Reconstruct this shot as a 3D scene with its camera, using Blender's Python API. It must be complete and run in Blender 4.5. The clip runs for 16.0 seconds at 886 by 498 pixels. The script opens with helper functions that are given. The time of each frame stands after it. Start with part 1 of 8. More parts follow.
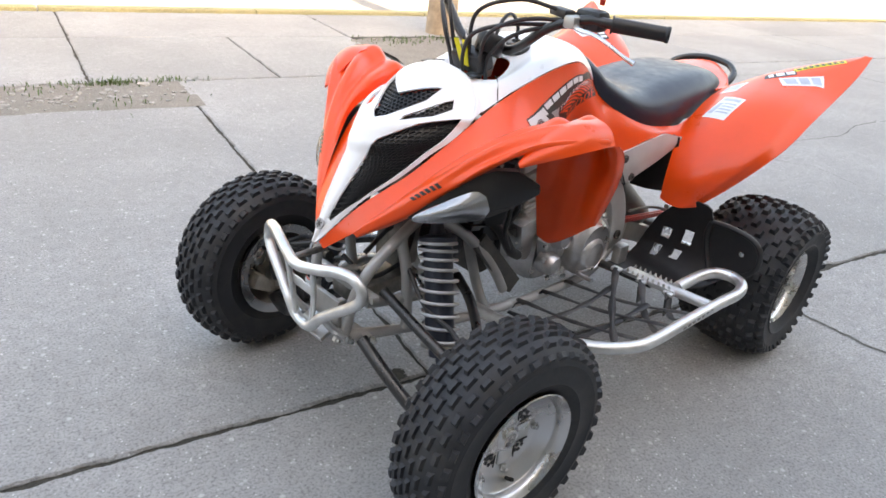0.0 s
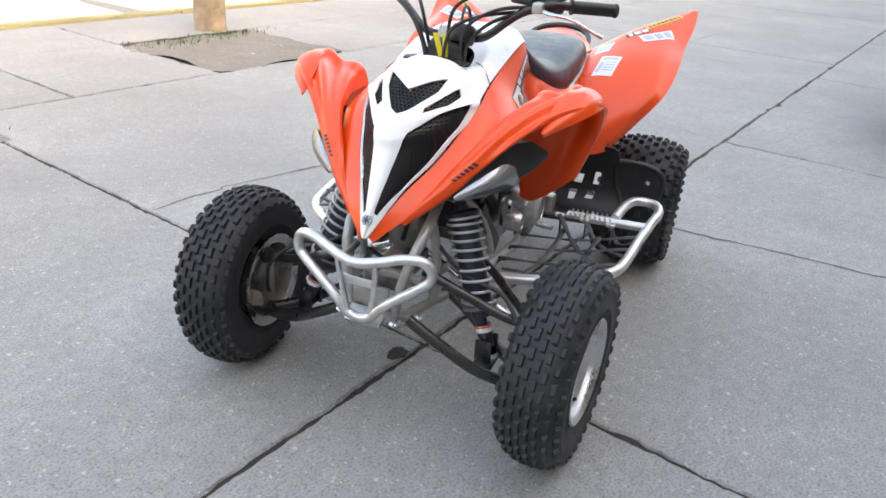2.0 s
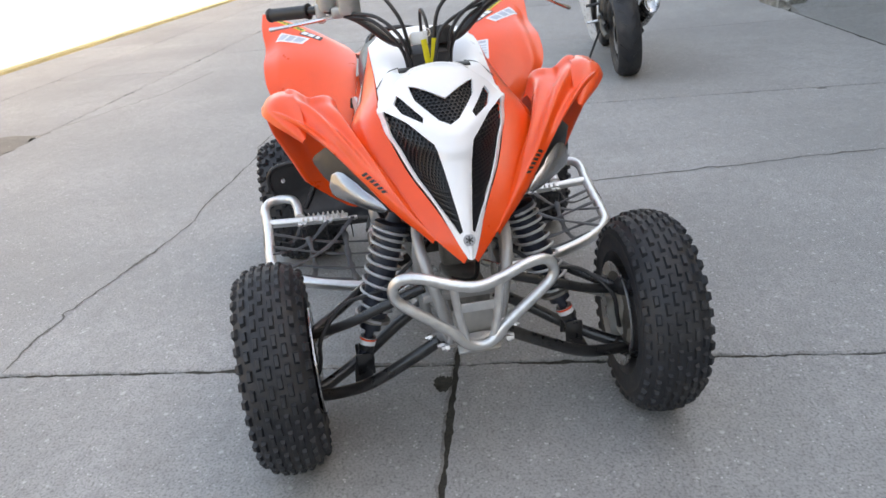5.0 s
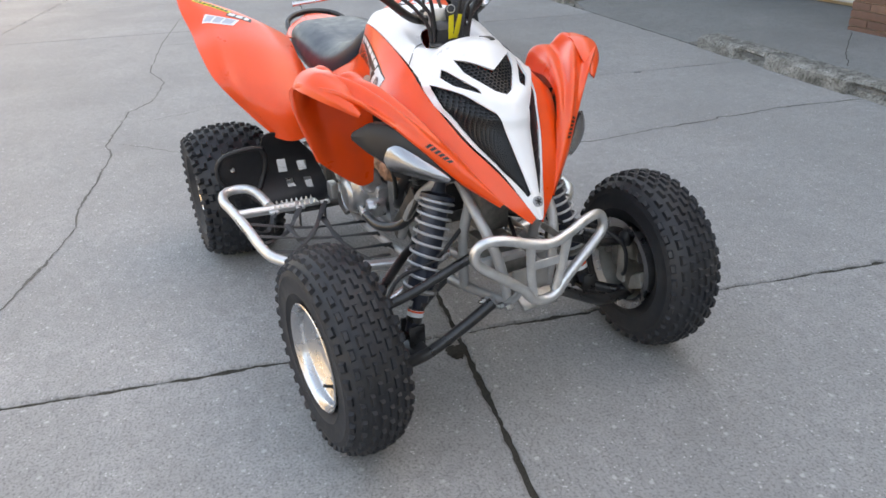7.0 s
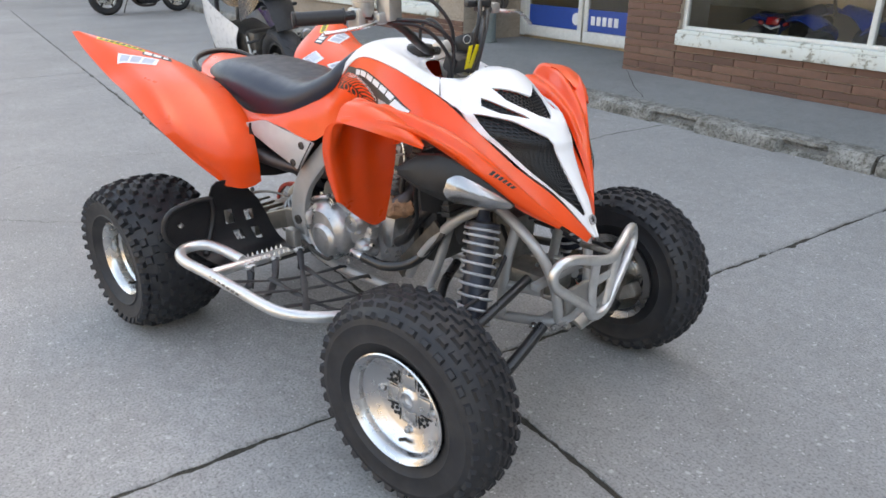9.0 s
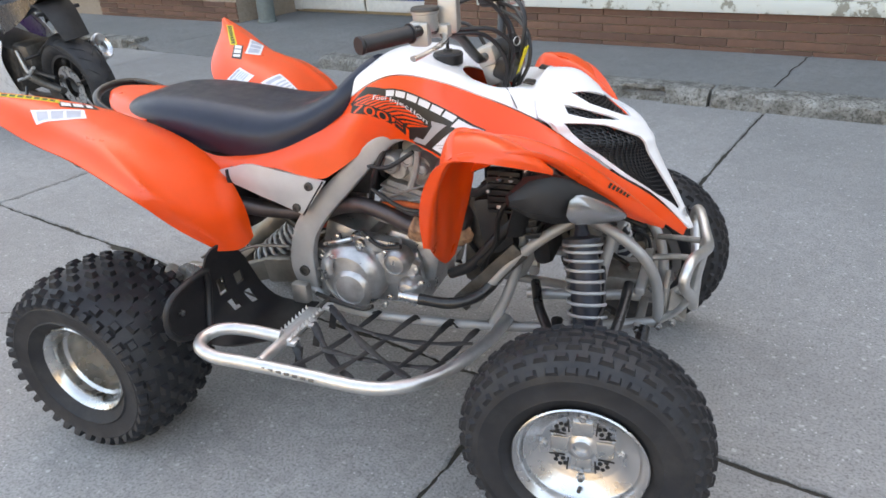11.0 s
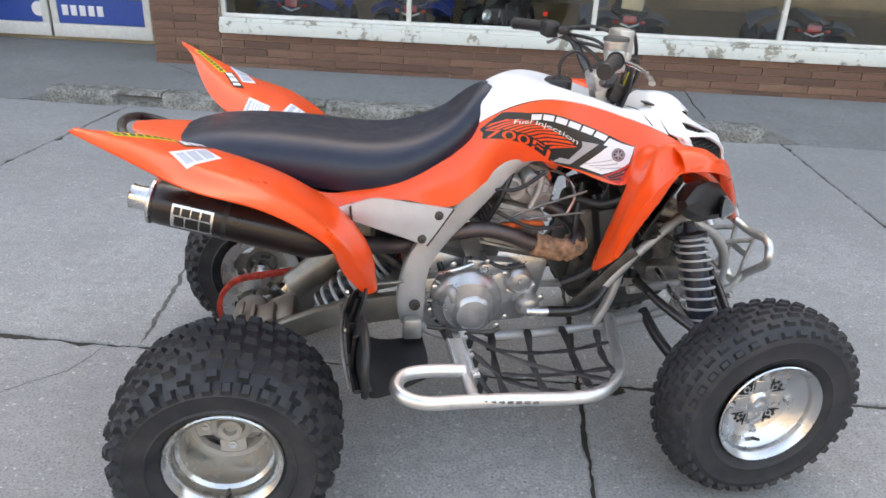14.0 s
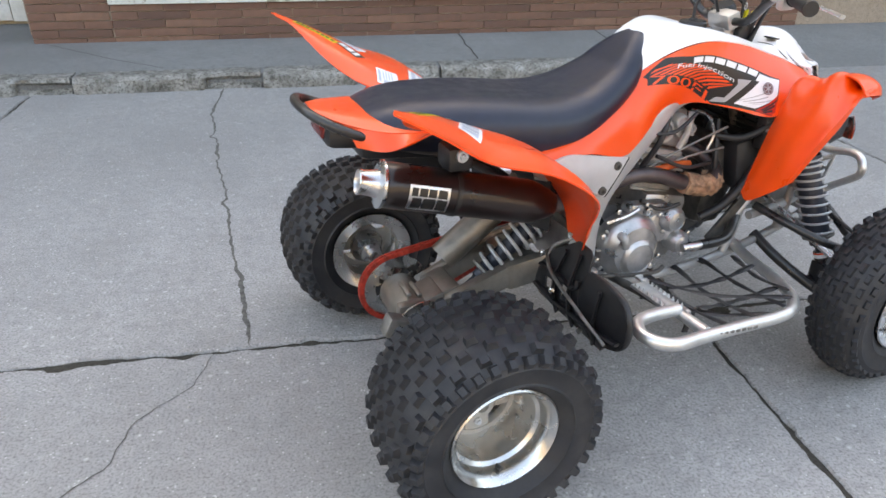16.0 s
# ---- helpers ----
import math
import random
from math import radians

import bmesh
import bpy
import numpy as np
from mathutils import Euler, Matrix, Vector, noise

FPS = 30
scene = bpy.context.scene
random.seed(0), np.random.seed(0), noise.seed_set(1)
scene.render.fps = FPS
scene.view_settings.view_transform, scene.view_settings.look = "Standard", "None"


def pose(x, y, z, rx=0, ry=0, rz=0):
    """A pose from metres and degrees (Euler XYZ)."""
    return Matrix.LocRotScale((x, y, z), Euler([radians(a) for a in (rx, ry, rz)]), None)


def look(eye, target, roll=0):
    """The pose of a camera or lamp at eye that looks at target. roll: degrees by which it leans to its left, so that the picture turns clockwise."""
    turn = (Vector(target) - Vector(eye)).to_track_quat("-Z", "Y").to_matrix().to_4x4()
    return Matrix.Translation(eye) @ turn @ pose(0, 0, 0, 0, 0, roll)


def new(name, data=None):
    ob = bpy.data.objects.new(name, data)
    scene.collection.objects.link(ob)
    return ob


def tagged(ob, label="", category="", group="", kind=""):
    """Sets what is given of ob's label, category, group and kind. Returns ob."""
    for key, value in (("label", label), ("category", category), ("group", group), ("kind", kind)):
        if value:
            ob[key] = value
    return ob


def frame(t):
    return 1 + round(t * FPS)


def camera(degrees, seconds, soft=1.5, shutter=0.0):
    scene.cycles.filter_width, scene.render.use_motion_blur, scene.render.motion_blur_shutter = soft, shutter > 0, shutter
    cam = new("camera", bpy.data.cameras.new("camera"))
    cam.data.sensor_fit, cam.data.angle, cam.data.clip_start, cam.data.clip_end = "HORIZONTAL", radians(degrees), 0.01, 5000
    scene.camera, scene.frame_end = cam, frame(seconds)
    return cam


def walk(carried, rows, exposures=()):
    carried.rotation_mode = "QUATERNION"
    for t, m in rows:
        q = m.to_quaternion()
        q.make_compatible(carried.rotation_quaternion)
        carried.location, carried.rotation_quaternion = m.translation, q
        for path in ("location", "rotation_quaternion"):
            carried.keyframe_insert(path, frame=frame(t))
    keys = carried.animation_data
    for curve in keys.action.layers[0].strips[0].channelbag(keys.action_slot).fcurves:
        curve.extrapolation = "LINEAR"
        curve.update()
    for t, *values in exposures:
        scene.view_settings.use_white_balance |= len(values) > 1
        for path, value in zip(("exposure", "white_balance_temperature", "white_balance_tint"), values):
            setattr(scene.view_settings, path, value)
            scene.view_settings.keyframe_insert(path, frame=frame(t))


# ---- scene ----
cam = camera(64.2, 16.0, soft=1.6)
PATH = [
    (0, (1.594, 1.171, 1.26), (0.301, -0.07, 0.374), 6.2),
    (0.5, (1.78, 1.123, 1.273), (0.31, 0.07, 0.419), 6.7),
    (1, (1.788, 0.979, 1.256), (0.256, 0.051, 0.367), -1.0),
    (1.5, (1.886, 0.837, 1.267), (0.324, 0.007, 0.334), -0.2),
    (2, (2.103, 0.741, 1.275), (0.441, 0.062, 0.394), 3.5),
    (2.5, (2.133, 0.599, 1.27), (0.426, 0.081, 0.365), 3.3),
    (3, (2.132, 0.426, 1.27), (0.426, -0.071, 0.351), -0.9),
    (3.5, (2.293, 0.262, 1.302), (0.519, -0.086, 0.447), -1.1),
    (4, (2.324, 0.144, 1.295), (0.504, -0.004, 0.478), -0.5),
    (4.2, (2.289, 0.07, 1.272), (0.467, -0.022, 0.452), -2.4),
    (6.3, (2.098, -0.581, 1.222), (0.384, -0.038, 0.347), -2.1),
    (6.5, (2.086, -0.652, 1.228), (0.383, -0.076, 0.35), -1.5),
    (7, (2.045, -0.867, 1.242), (0.433, -0.088, 0.349), -2.4),
    (7.5, (1.875, -0.928, 1.212), (0.375, 0.017, 0.288), -3.7),
    (8, (1.738, -1.054, 1.23), (0.268, -0.036, 0.334), -3.7),
    (8.5, (1.666, -1.244, 1.255), (0.288, -0.066, 0.41), -2.8),
    (8.7, (1.649, -1.323, 1.198), (0.314, -0.052, 0.42), -0.8),
    (11, (0.823, -1.622, 1.291), (0.133, 0.031, 0.401), -3.7),
    (11.5, (0.634, -1.737, 1.269), (0.096, -0.03, 0.377), -1.6),
    (12, (0.456, -1.837, 1.287), (0.059, -0.074, 0.432), 1.1),
    (12.5, (0.228, -1.759, 1.262), (0.012, 0.039, 0.414), 0.5),
    (13, (-0.003, -1.758, 1.288), (-0.05, 0.058, 0.452), 1.7),
    (13.5, (-0.249, -1.852, 1.328), (-0.081, -0.029, 0.523), 2.8),
    (14, (-0.387, -1.8, 1.304), (-0.095, -0.003, 0.475), 2.4),
    (14.5, (-0.591, -1.717, 1.305), (-0.246, 0.025, 0.385), 1.5),
    (15, (-0.85, -1.782, 1.323), (-0.359, -0.082, 0.391), 1.9),
    (15.5, (-1.029, -1.753, 1.278), (-0.422, -0.06, 0.402), 3.0),
    (16, (-1.205, -1.562, 1.293), (-0.51, 0.067, 0.363), 0.5),
]
walk(cam, [(t, look(eye, target, roll)) for t, eye, target, roll in PATH],
     exposures=[(0.0, 2.98, 9700, 12), (3.4, 2.88, 9700, 12), (4.0, 2.68, 9800, 12), (7.0, 2.64, 9800, 12), (8.5, 2.66, 9700, 12), (12.0, 2.8, 9700, 12), (16.0, 2.87, 9700, 12)])

from mathutils.geometry import delaunay_2d_cdt

# ---- world and light ----
STREET = radians(-13.2)
SROT = Matrix.Rotation(STREET, 4, "Z")
world = bpy.data.worlds.new("sky_world")
scene.world = world
world.use_nodes = True
_wn = world.node_tree
_sky = _wn.nodes.new("ShaderNodeTexSky")
_sky.sky_type = "NISHITA"
_sky.sun_disc = False
_sky.sun_elevation = radians(33)
_sky.sun_rotation = radians(13.2)
_sky.air_density = 1.0
_sky.dust_density = 2.5
_wn.links.new(_sky.outputs[0], _wn.nodes["Background"].inputs[0])
_wn.nodes["Background"].inputs[1].default_value = 0.15
sun = new("sun", bpy.data.lights.new("sun", "SUN"))
sun.data.energy, sun.data.angle, sun.data.color = 4.0, radians(0.6), (1.0, 0.93, 0.82)
# the sun stands behind the shop building, so that the forecourt lies in its shade
sun.matrix_world = SROT @ look((0, 10, 6.5), (0, 0, 0))


# ---- materials ----
def _nodes(name):
    m = bpy.data.materials.new(name)
    m.use_nodes = True
    nt = m.node_tree
    return m, nt, nt.nodes["Principled BSDF"]


def _coords(nt, space="Object"):
    return nt.nodes.new("ShaderNodeTexCoord").outputs[space]


def _noise(nt, co, scale, detail=4.0, rough=0.6):
    n = nt.nodes.new("ShaderNodeTexNoise")
    n.inputs["Scale"].default_value = scale
    n.inputs["Detail"].default_value = detail
    n.inputs["Roughness"].default_value = rough
    nt.links.new(co, n.inputs["Vector"])
    return n.outputs["Fac"]


def _ramp(nt, fac, stops):
    r = nt.nodes.new("ShaderNodeValToRGB")
    while len(r.color_ramp.elements) < len(stops):
        r.color_ramp.elements.new(0.5)
    for e, (p, c) in zip(r.color_ramp.elements, stops):
        e.position = p
        e.color = (*c, 1) if len(c) == 3 else c
    nt.links.new(fac, r.inputs[0])
    return r.outputs[0]


def _mix(nt, fac, a, b, mode="MIX"):
    m = nt.nodes.new("ShaderNodeMix")
    m.data_type, m.blend_type = "RGBA", mode
    for sock, v in ((m.inputs[0], fac), (m.inputs[6], a), (m.inputs[7], b)):
        if isinstance(v, (int, float)):
            sock.default_value = v
        elif isinstance(v, tuple):
            sock.default_value = (*v, 1)
        else:
            nt.links.new(v, sock)
    return m.outputs[2]


def _bump(nt, bsdf, height, strength, dist=0.002):
    b = nt.nodes.new("ShaderNodeBump")
    b.inputs["Strength"].default_value = strength
    b.inputs["Distance"].default_value = dist
    nt.links.new(height, b.inputs["Height"])
    nt.links.new(b.outputs[0], bsdf.inputs["Normal"])


def simple(name, col, rough=0.5, metal=0.0, var=0.15, scale=30.0, fine=220.0, bump=0.08, coat=0.0, dust=0.0):
    """A surface with two scales of variation, fine relief and, if asked, some dust."""
    m, nt, b = _nodes(name)
    co = _coords(nt)
    f1, f2 = _noise(nt, co, scale), _noise(nt, co, fine, 2.0)
    lo = tuple(c * (1 - var) for c in col)
    hi = tuple(min(1, c * (1 + var)) for c in col)
    c = _ramp(nt, f1, [(0.3, lo), (0.7, hi)])
    if dust:
        d = _ramp(nt, _noise(nt, co, 9.0, 6.0, 0.7), [(0.45, (0, 0, 0)), (0.75, (dust,) * 3)])
        c = _mix(nt, d, c, (0.30, 0.27, 0.23))
    nt.links.new(c, b.inputs["Base Color"])
    r = _ramp(nt, f1, [(0.3, (max(0, rough - 0.08),) * 3), (0.7, (min(1, rough + 0.1),) * 3)])
    nt.links.new(r, b.inputs["Roughness"])
    b.inputs["Metallic"].default_value = metal
    b.inputs["Coat Weight"].default_value = coat
    b.inputs["Coat Roughness"].default_value = 0.12
    if bump:
        _bump(nt, b, f2, bump, 0.001)
    return m


def concrete(name, base, stain, agg=1.0):
    m, nt, b = _nodes(name)
    co = _coords(nt)
    info = nt.nodes.new("ShaderNodeObjectInfo").outputs["Random"]
    big = _noise(nt, co, 0.7, 5.0, 0.6)
    mid = _noise(nt, co, 5.0, 6.0, 0.65)
    fine = _noise(nt, co, 130.0, 3.0, 0.6)
    c = _ramp(nt, big, [(0.3, tuple(x * 0.78 for x in base)), (0.7, tuple(x * 1.12 for x in base))])
    c = _mix(nt, _ramp(nt, mid, [(0.42, (0, 0, 0)), (0.75, (0.5,) * 3)]), c, stain)
    blot = _noise(nt, co, 22.0, 5.0, 0.7)
    c = _mix(nt, _ramp(nt, blot, [(0.35, (0.5,) * 3), (0.55, (0,) * 3)]), c, tuple(x * 0.66 for x in base))
    c = _mix(nt, _ramp(nt, fine, [(0.28, (0.9,) * 3), (0.54, (0,) * 3)]), c, tuple(x * 0.42 for x in base))
    big_fleck = nt.nodes.new("ShaderNodeTexVoronoi")
    big_fleck.inputs["Scale"].default_value = 26.0
    nt.links.new(co, big_fleck.inputs["Vector"])
    rare = _ramp(nt, big_fleck.outputs["Color"], [(0.60, (0,) * 3), (0.66, (1,) * 3)])
    spot = _ramp(nt, big_fleck.outputs["Distance"], [(0.10, (0.42 * agg,) * 3), (0.22, (0,) * 3)])
    c = _mix(nt, _mix(nt, 1.0, spot, rare, "MULTIPLY"), c, tuple(min(1, x * 1.8) for x in base))
    vor = nt.nodes.new("ShaderNodeTexVoronoi")
    vor.inputs["Scale"].default_value = 75.0
    nt.links.new(co, vor.inputs["Vector"])
    pale = _ramp(nt, vor.outputs["Distance"], [(0.12, (0.8 * agg,) * 3), (0.26, (0,) * 3)])
    pick = _ramp(nt, _noise(nt, co, 30.0, 2.0), [(0.5, (0,) * 3), (0.62, (1,) * 3)])
    c = _mix(nt, _mix(nt, 1.0, pale, pick, "MULTIPLY"), c, tuple(min(1, x * 1.75) for x in base))
    tone = _ramp(nt, info, [(0.0, (0.93,) * 3), (1.0, (1.06,) * 3)])
    c = _mix(nt, 1.0, c, tone, "MULTIPLY")
    nt.links.new(c, b.inputs["Base Color"])
    b.inputs["Roughness"].default_value = 0.9
    b.inputs["Specular IOR Level"].default_value = 0.3
    _bump(nt, b, _mix(nt, 0.5, fine, mid), 0.6, 0.004)
    return m


M_SLAB = concrete("worn_concrete", (0.365, 0.357, 0.348), (0.275, 0.265, 0.252))
M_WALK = concrete("grey_pavement", (0.25, 0.25, 0.245), (0.18, 0.18, 0.175), 0.4)
def kerb_material():
    """Pale rough concrete, blackened and mossy in patches."""
    m, nt, b = _nodes("weathered_kerb")
    co = _coords(nt)
    f = _noise(nt, co, 9.0, 8.0, 0.72)
    g = _noise(nt, co, 55.0, 5.0, 0.7)
    c = _ramp(nt, f, [(0.34, (0.095, 0.092, 0.08)), (0.46, (0.22, 0.21, 0.19)), (0.58, (0.33, 0.32, 0.295)), (0.72, (0.45, 0.44, 0.41))])
    c = _mix(nt, _ramp(nt, g, [(0.36, (0.85,) * 3), (0.52, (0,) * 3)]), c, (0.055, 0.052, 0.04))
    nt.links.new(c, b.inputs["Base Color"])
    b.inputs["Roughness"].default_value = 0.95
    _bump(nt, b, _mix(nt, 0.5, f, g), 1.0, 0.012)
    return m


M_KERB = kerb_material()
M_DIRT = concrete("joint_dirt", (0.060, 0.054, 0.044), (0.030, 0.029, 0.022), 0.5)
M_CRACK = simple("packed_grit", (0.115, 0.11, 0.10), 0.95, var=0.45, scale=60, bump=0.3)
M_SOIL = concrete("bare_soil", (0.27, 0.245, 0.215), (0.17, 0.15, 0.125), 0.8)
M_GROUND = concrete("far_ground", (0.31, 0.303, 0.295), (0.25, 0.244, 0.235))
M_YELLOW = concrete("faded_yellow_kerb", (0.42, 0.37, 0.2), (0.33, 0.3, 0.2))
M_STONE = concrete("rubble_stone", (0.42, 0.40, 0.37), (0.3, 0.28, 0.25))
M_WEED = simple("weed_green", (0.07, 0.11, 0.03), 0.8, var=0.4)

M_ORANGE = simple("orange_plastic", (0.93, 0.075, 0.008), 0.34, var=0.05, scale=12, fine=600, bump=0.012, coat=0.3)
M_WHITE = simple("white_plastic", (0.84, 0.84, 0.85), 0.33, var=0.02, scale=12, fine=600, bump=0.015, coat=0.2)
M_BLACK = simple("black_plastic", (0.012, 0.012, 0.014), 0.45, var=0.3, dust=0.06)
M_FRAMEBLACK = simple("black_paint", (0.012, 0.012, 0.013), 0.32, var=0.3, coat=0.3, dust=0.08)
M_GRILLE = simple("black_mesh", (0.012, 0.012, 0.014), 0.5, var=0.3)
M_RUBBER = simple("tyre_rubber", (0.017, 0.0185, 0.0225), 0.60, var=0.35, scale=22, fine=300, bump=0.3, dust=0.10)
# black vinyl; the blue in its base colour stands in for reflected sky
M_SEAT = simple("black_vinyl", (0.010, 0.0145, 0.030), 0.36, var=0.2, scale=25, fine=900, bump=0.10, dust=0.0)
M_ALU = simple("cast_aluminium", (0.50, 0.49, 0.47), 0.42, 0.85, var=0.25, scale=18, dust=0.25)
M_POLISH = simple("polished_aluminium", (0.60, 0.60, 0.605), 0.27, 1.0, var=0.06, scale=10, bump=0.02)
M_RIM = simple("turned_aluminium", (0.62, 0.615, 0.60), 0.25, 0.95, var=0.12, scale=12, bump=0.03, dust=0.08)
M_TUBE = simple("brushed_aluminium", (0.68, 0.68, 0.67), 0.38, 0.9, var=0.1, scale=40, bump=0.05)
M_PANEL = simple("pale_silver_plastic", (0.56, 0.555, 0.55), 0.36, 0.15, var=0.08, scale=14, coat=0.25, dust=0.05)
M_SILVER = simple("silver_paint", (0.40, 0.395, 0.39), 0.40, 0.3, var=0.12, scale=14, coat=0.2, dust=0.1)
M_ENGINE = simple("engine_alloy", (0.46, 0.46, 0.462), 0.32, 0.8, var=0.3, scale=16, bump=0.05, dust=0.03)
M_DARKMETAL = simple("dark_steel", (0.09, 0.085, 0.08), 0.5, 0.7, var=0.4, dust=0.2)
M_STEEL = simple("bright_steel", (0.6, 0.6, 0.6), 0.28, 1.0, var=0.15)
M_EXHAUST = simple("heat_tinted_pipe", (0.105, 0.085, 0.085), 0.42, 0.75, var=0.4, scale=10)
M_WRAP = simple("rusty_wrap", (0.34, 0.19, 0.115), 0.85, 0.0, var=0.6, scale=45, bump=0.5)
M_MUFFLER = simple("muffler_black", (0.02, 0.014, 0.014), 0.3, 0.4, var=0.3, scale=8, coat=0.3)
M_RED = simple("red_chain", (0.42, 0.035, 0.02), 0.5, 0.2, var=0.4, scale=60)
M_YTAG = simple("yellow_tag", (0.75, 0.62, 0.02), 0.5, var=0.1)
M_STICKER = simple("white_sticker", (0.75, 0.76, 0.78), 0.35, var=0.04)
M_STICKBLUE = simple("blue_grey_print", (0.42, 0.46, 0.54), 0.4, var=0.15)
M_STICKGREY = simple("grey_print", (0.36, 0.36, 0.37), 0.4, var=0.05)
M_INK = simple("black_print", (0.012, 0.012, 0.012), 0.4, var=0.1)
M_YSTICK = simple("yellow_sticker", (0.75, 0.60, 0.03), 0.4, var=0.05)
M_REDPRINT = simple("red_print", (0.55, 0.02, 0.01), 0.4, var=0.1)
M_SHOCK = simple("dark_blue_shock", (0.03, 0.035, 0.05), 0.35, 0.3, var=0.2)
M_SPRING = simple("grey_spring", (0.42, 0.43, 0.44), 0.4, 0.3, var=0.1, coat=0.2)
M_CASTGREY = simple("cast_grey", (0.23, 0.22, 0.205), 0.5, 0.65, var=0.4, dust=0.2)
M_WHEELDUST = simple("dusty_wheel_alloy", (0.44, 0.42, 0.385), 0.48, 0.35, var=0.3, scale=14, bump=0.04, dust=0.15)
M_HEAD = simple("cast_head_alloy", (0.42, 0.41, 0.395), 0.5, 0.4, var=0.3, scale=20, bump=0.05, dust=0.05)
M_SWING = simple("dusty_alloy", (0.235, 0.215, 0.19), 0.42, 0.8, var=0.35, scale=12, dust=0.12)
M_WEB = simple("black_webbing", (0.014, 0.014, 0.016), 0.45, var=0.5, scale=120, bump=0.3, dust=0.25)
M_LENSBACK = simple("chrome_reflector", (0.38, 0.38, 0.39), 0.18, 1.0, var=0.04, scale=9)


def lens_material():
    m, nt, b = _nodes("clear_lens")
    b.inputs["Base Color"].default_value = (0.92, 0.93, 0.95, 1)
    b.inputs["Roughness"].default_value = 0.06
    b.inputs["Transmission Weight"].default_value = 0.95
    b.inputs["IOR"].default_value = 1.4
    return m


M_LENS = lens_material()


# ---- mesh helpers ----
def catmull(p0, p1, p2, p3, t):
    return 0.5 * ((2 * p1) + (p2 - p0) * t + (2 * p0 - 5 * p1 + 4 * p2 - p3) * t * t + (3 * p1 - p0 - 3 * p2 + p3) * t ** 3)


def spline(pts, n=6, closed=False):
    P = [Vector(p) for p in pts]
    out = []
    k = len(P)
    for i in range(k if closed else k - 1):
        if closed:
            a, b, c, d = (P[(i + j) % k] for j in (-1, 0, 1, 2))
        else:
            b, c = P[i], P[i + 1]
            a = P[i - 1] if i else b * 2 - c
            d = P[i + 2] if i + 2 < k else c * 2 - b
        out += [catmull(a, b, c, d, j / n) for j in range(n)]
    if not closed:
        out.append(P[-1])
    return out


def part(name, bm, material, parent, label="", smooth=True):
    me = bpy.data.meshes.new(name)
    bmesh.ops.recalc_face_normals(bm, faces=bm.faces)
    bm.to_mesh(me)
    bm.free()
    if smooth:
        me.shade_smooth()
        me.set_sharp_from_angle(angle=radians(38))
    for mt in (material if isinstance(material, (list, tuple)) else [material]):
        me.materials.append(mt)
    ob = new(name, me)
    ob.parent = parent
    if label:
        tagged(ob, label)
    return ob


def thing(name, label, category, group="", at=(0, 0, 0)):
    ob = new(name)
    ob.location = at
    ob.empty_display_size = 0.1
    return tagged(ob, label, category, group)


def sweep(bm, pts, r, seg=10, closed=False, flat=1.0):
    """A tube along pts; r is one radius or one a point; flat squeezes the section across."""
    n = len(pts)
    rs = r if isinstance(r, (list, tuple)) else [r] * n
    rings = []
    ref = None
    for i, p in enumerate(pts):
        a = pts[(i - 1) % n] if (i or closed) else p
        b = pts[(i + 1) % n] if (i < n - 1 or closed) else p
        d = (b - a).normalized()
        if ref is None:
            ref = d.orthogonal().normalized() if abs(d.z) > 0.9 else Vector((0, 0, 1)).cross(d).normalized()
        ref = (ref - d * ref.dot(d)).normalized()
        up = d.cross(ref)
        rings.append([bm.verts.new(p + (ref * math.cos(2 * math.pi * k / seg) + up * flat * math.sin(2 * math.pi * k / seg)) * rs[i]) for k in range(seg)])
    m = n if closed else n - 1
    for i in range(m):
        A, B = rings[i], rings[(i + 1) % n]
        for k in range(seg):
            bm.faces.new((A[k], A[(k + 1) % seg], B[(k + 1) % seg], B[k]))
    if not closed:
        bm.faces.new(rings[0][::-1])
        bm.faces.new(rings[-1])
    return bm


def tube(pts, r, seg=10, n=6, closed=False, flat=1.0, bm=None):
    bm = bm or bmesh.new()
    if n > 1 and len(pts) > 2:
        q = spline(pts, n, closed)
        if isinstance(r, (list, tuple)):
            idx = np.linspace(0, len(r) - 1, len(q))
            r = [float(np.interp(i, range(len(r)), r)) for i in idx]
    else:
        q = [Vector(p) for p in pts]
    return sweep(bm, q, r, seg, closed, flat)


def box(bm, c, s, m=None, bevel=0.0):
    """A box of size s about c, turned by m, its edges bevelled."""
    t = bmesh.new()
    bmesh.ops.create_cube(t, size=1)
    for v in t.verts:
        v.co = Vector((v.co.x * s[0], v.co.y * s[1], v.co.z * s[2]))
    if bevel:
        bmesh.ops.bevel(t, geom=t.edges[:], offset=bevel, segments=2, affect="EDGES", profile=0.5)
    M = Matrix.Translation(c) @ (m or Matrix())
    add(bm, t, M)
    return bm


def add(bm, other, M=None):
    if M is not None:
        bmesh.ops.transform(other, matrix=M, verts=other.verts)
    me = bpy.data.meshes.new("tmp")
    other.to_mesh(me)
    other.free()
    bm.from_mesh(me)
    bpy.data.meshes.remove(me)


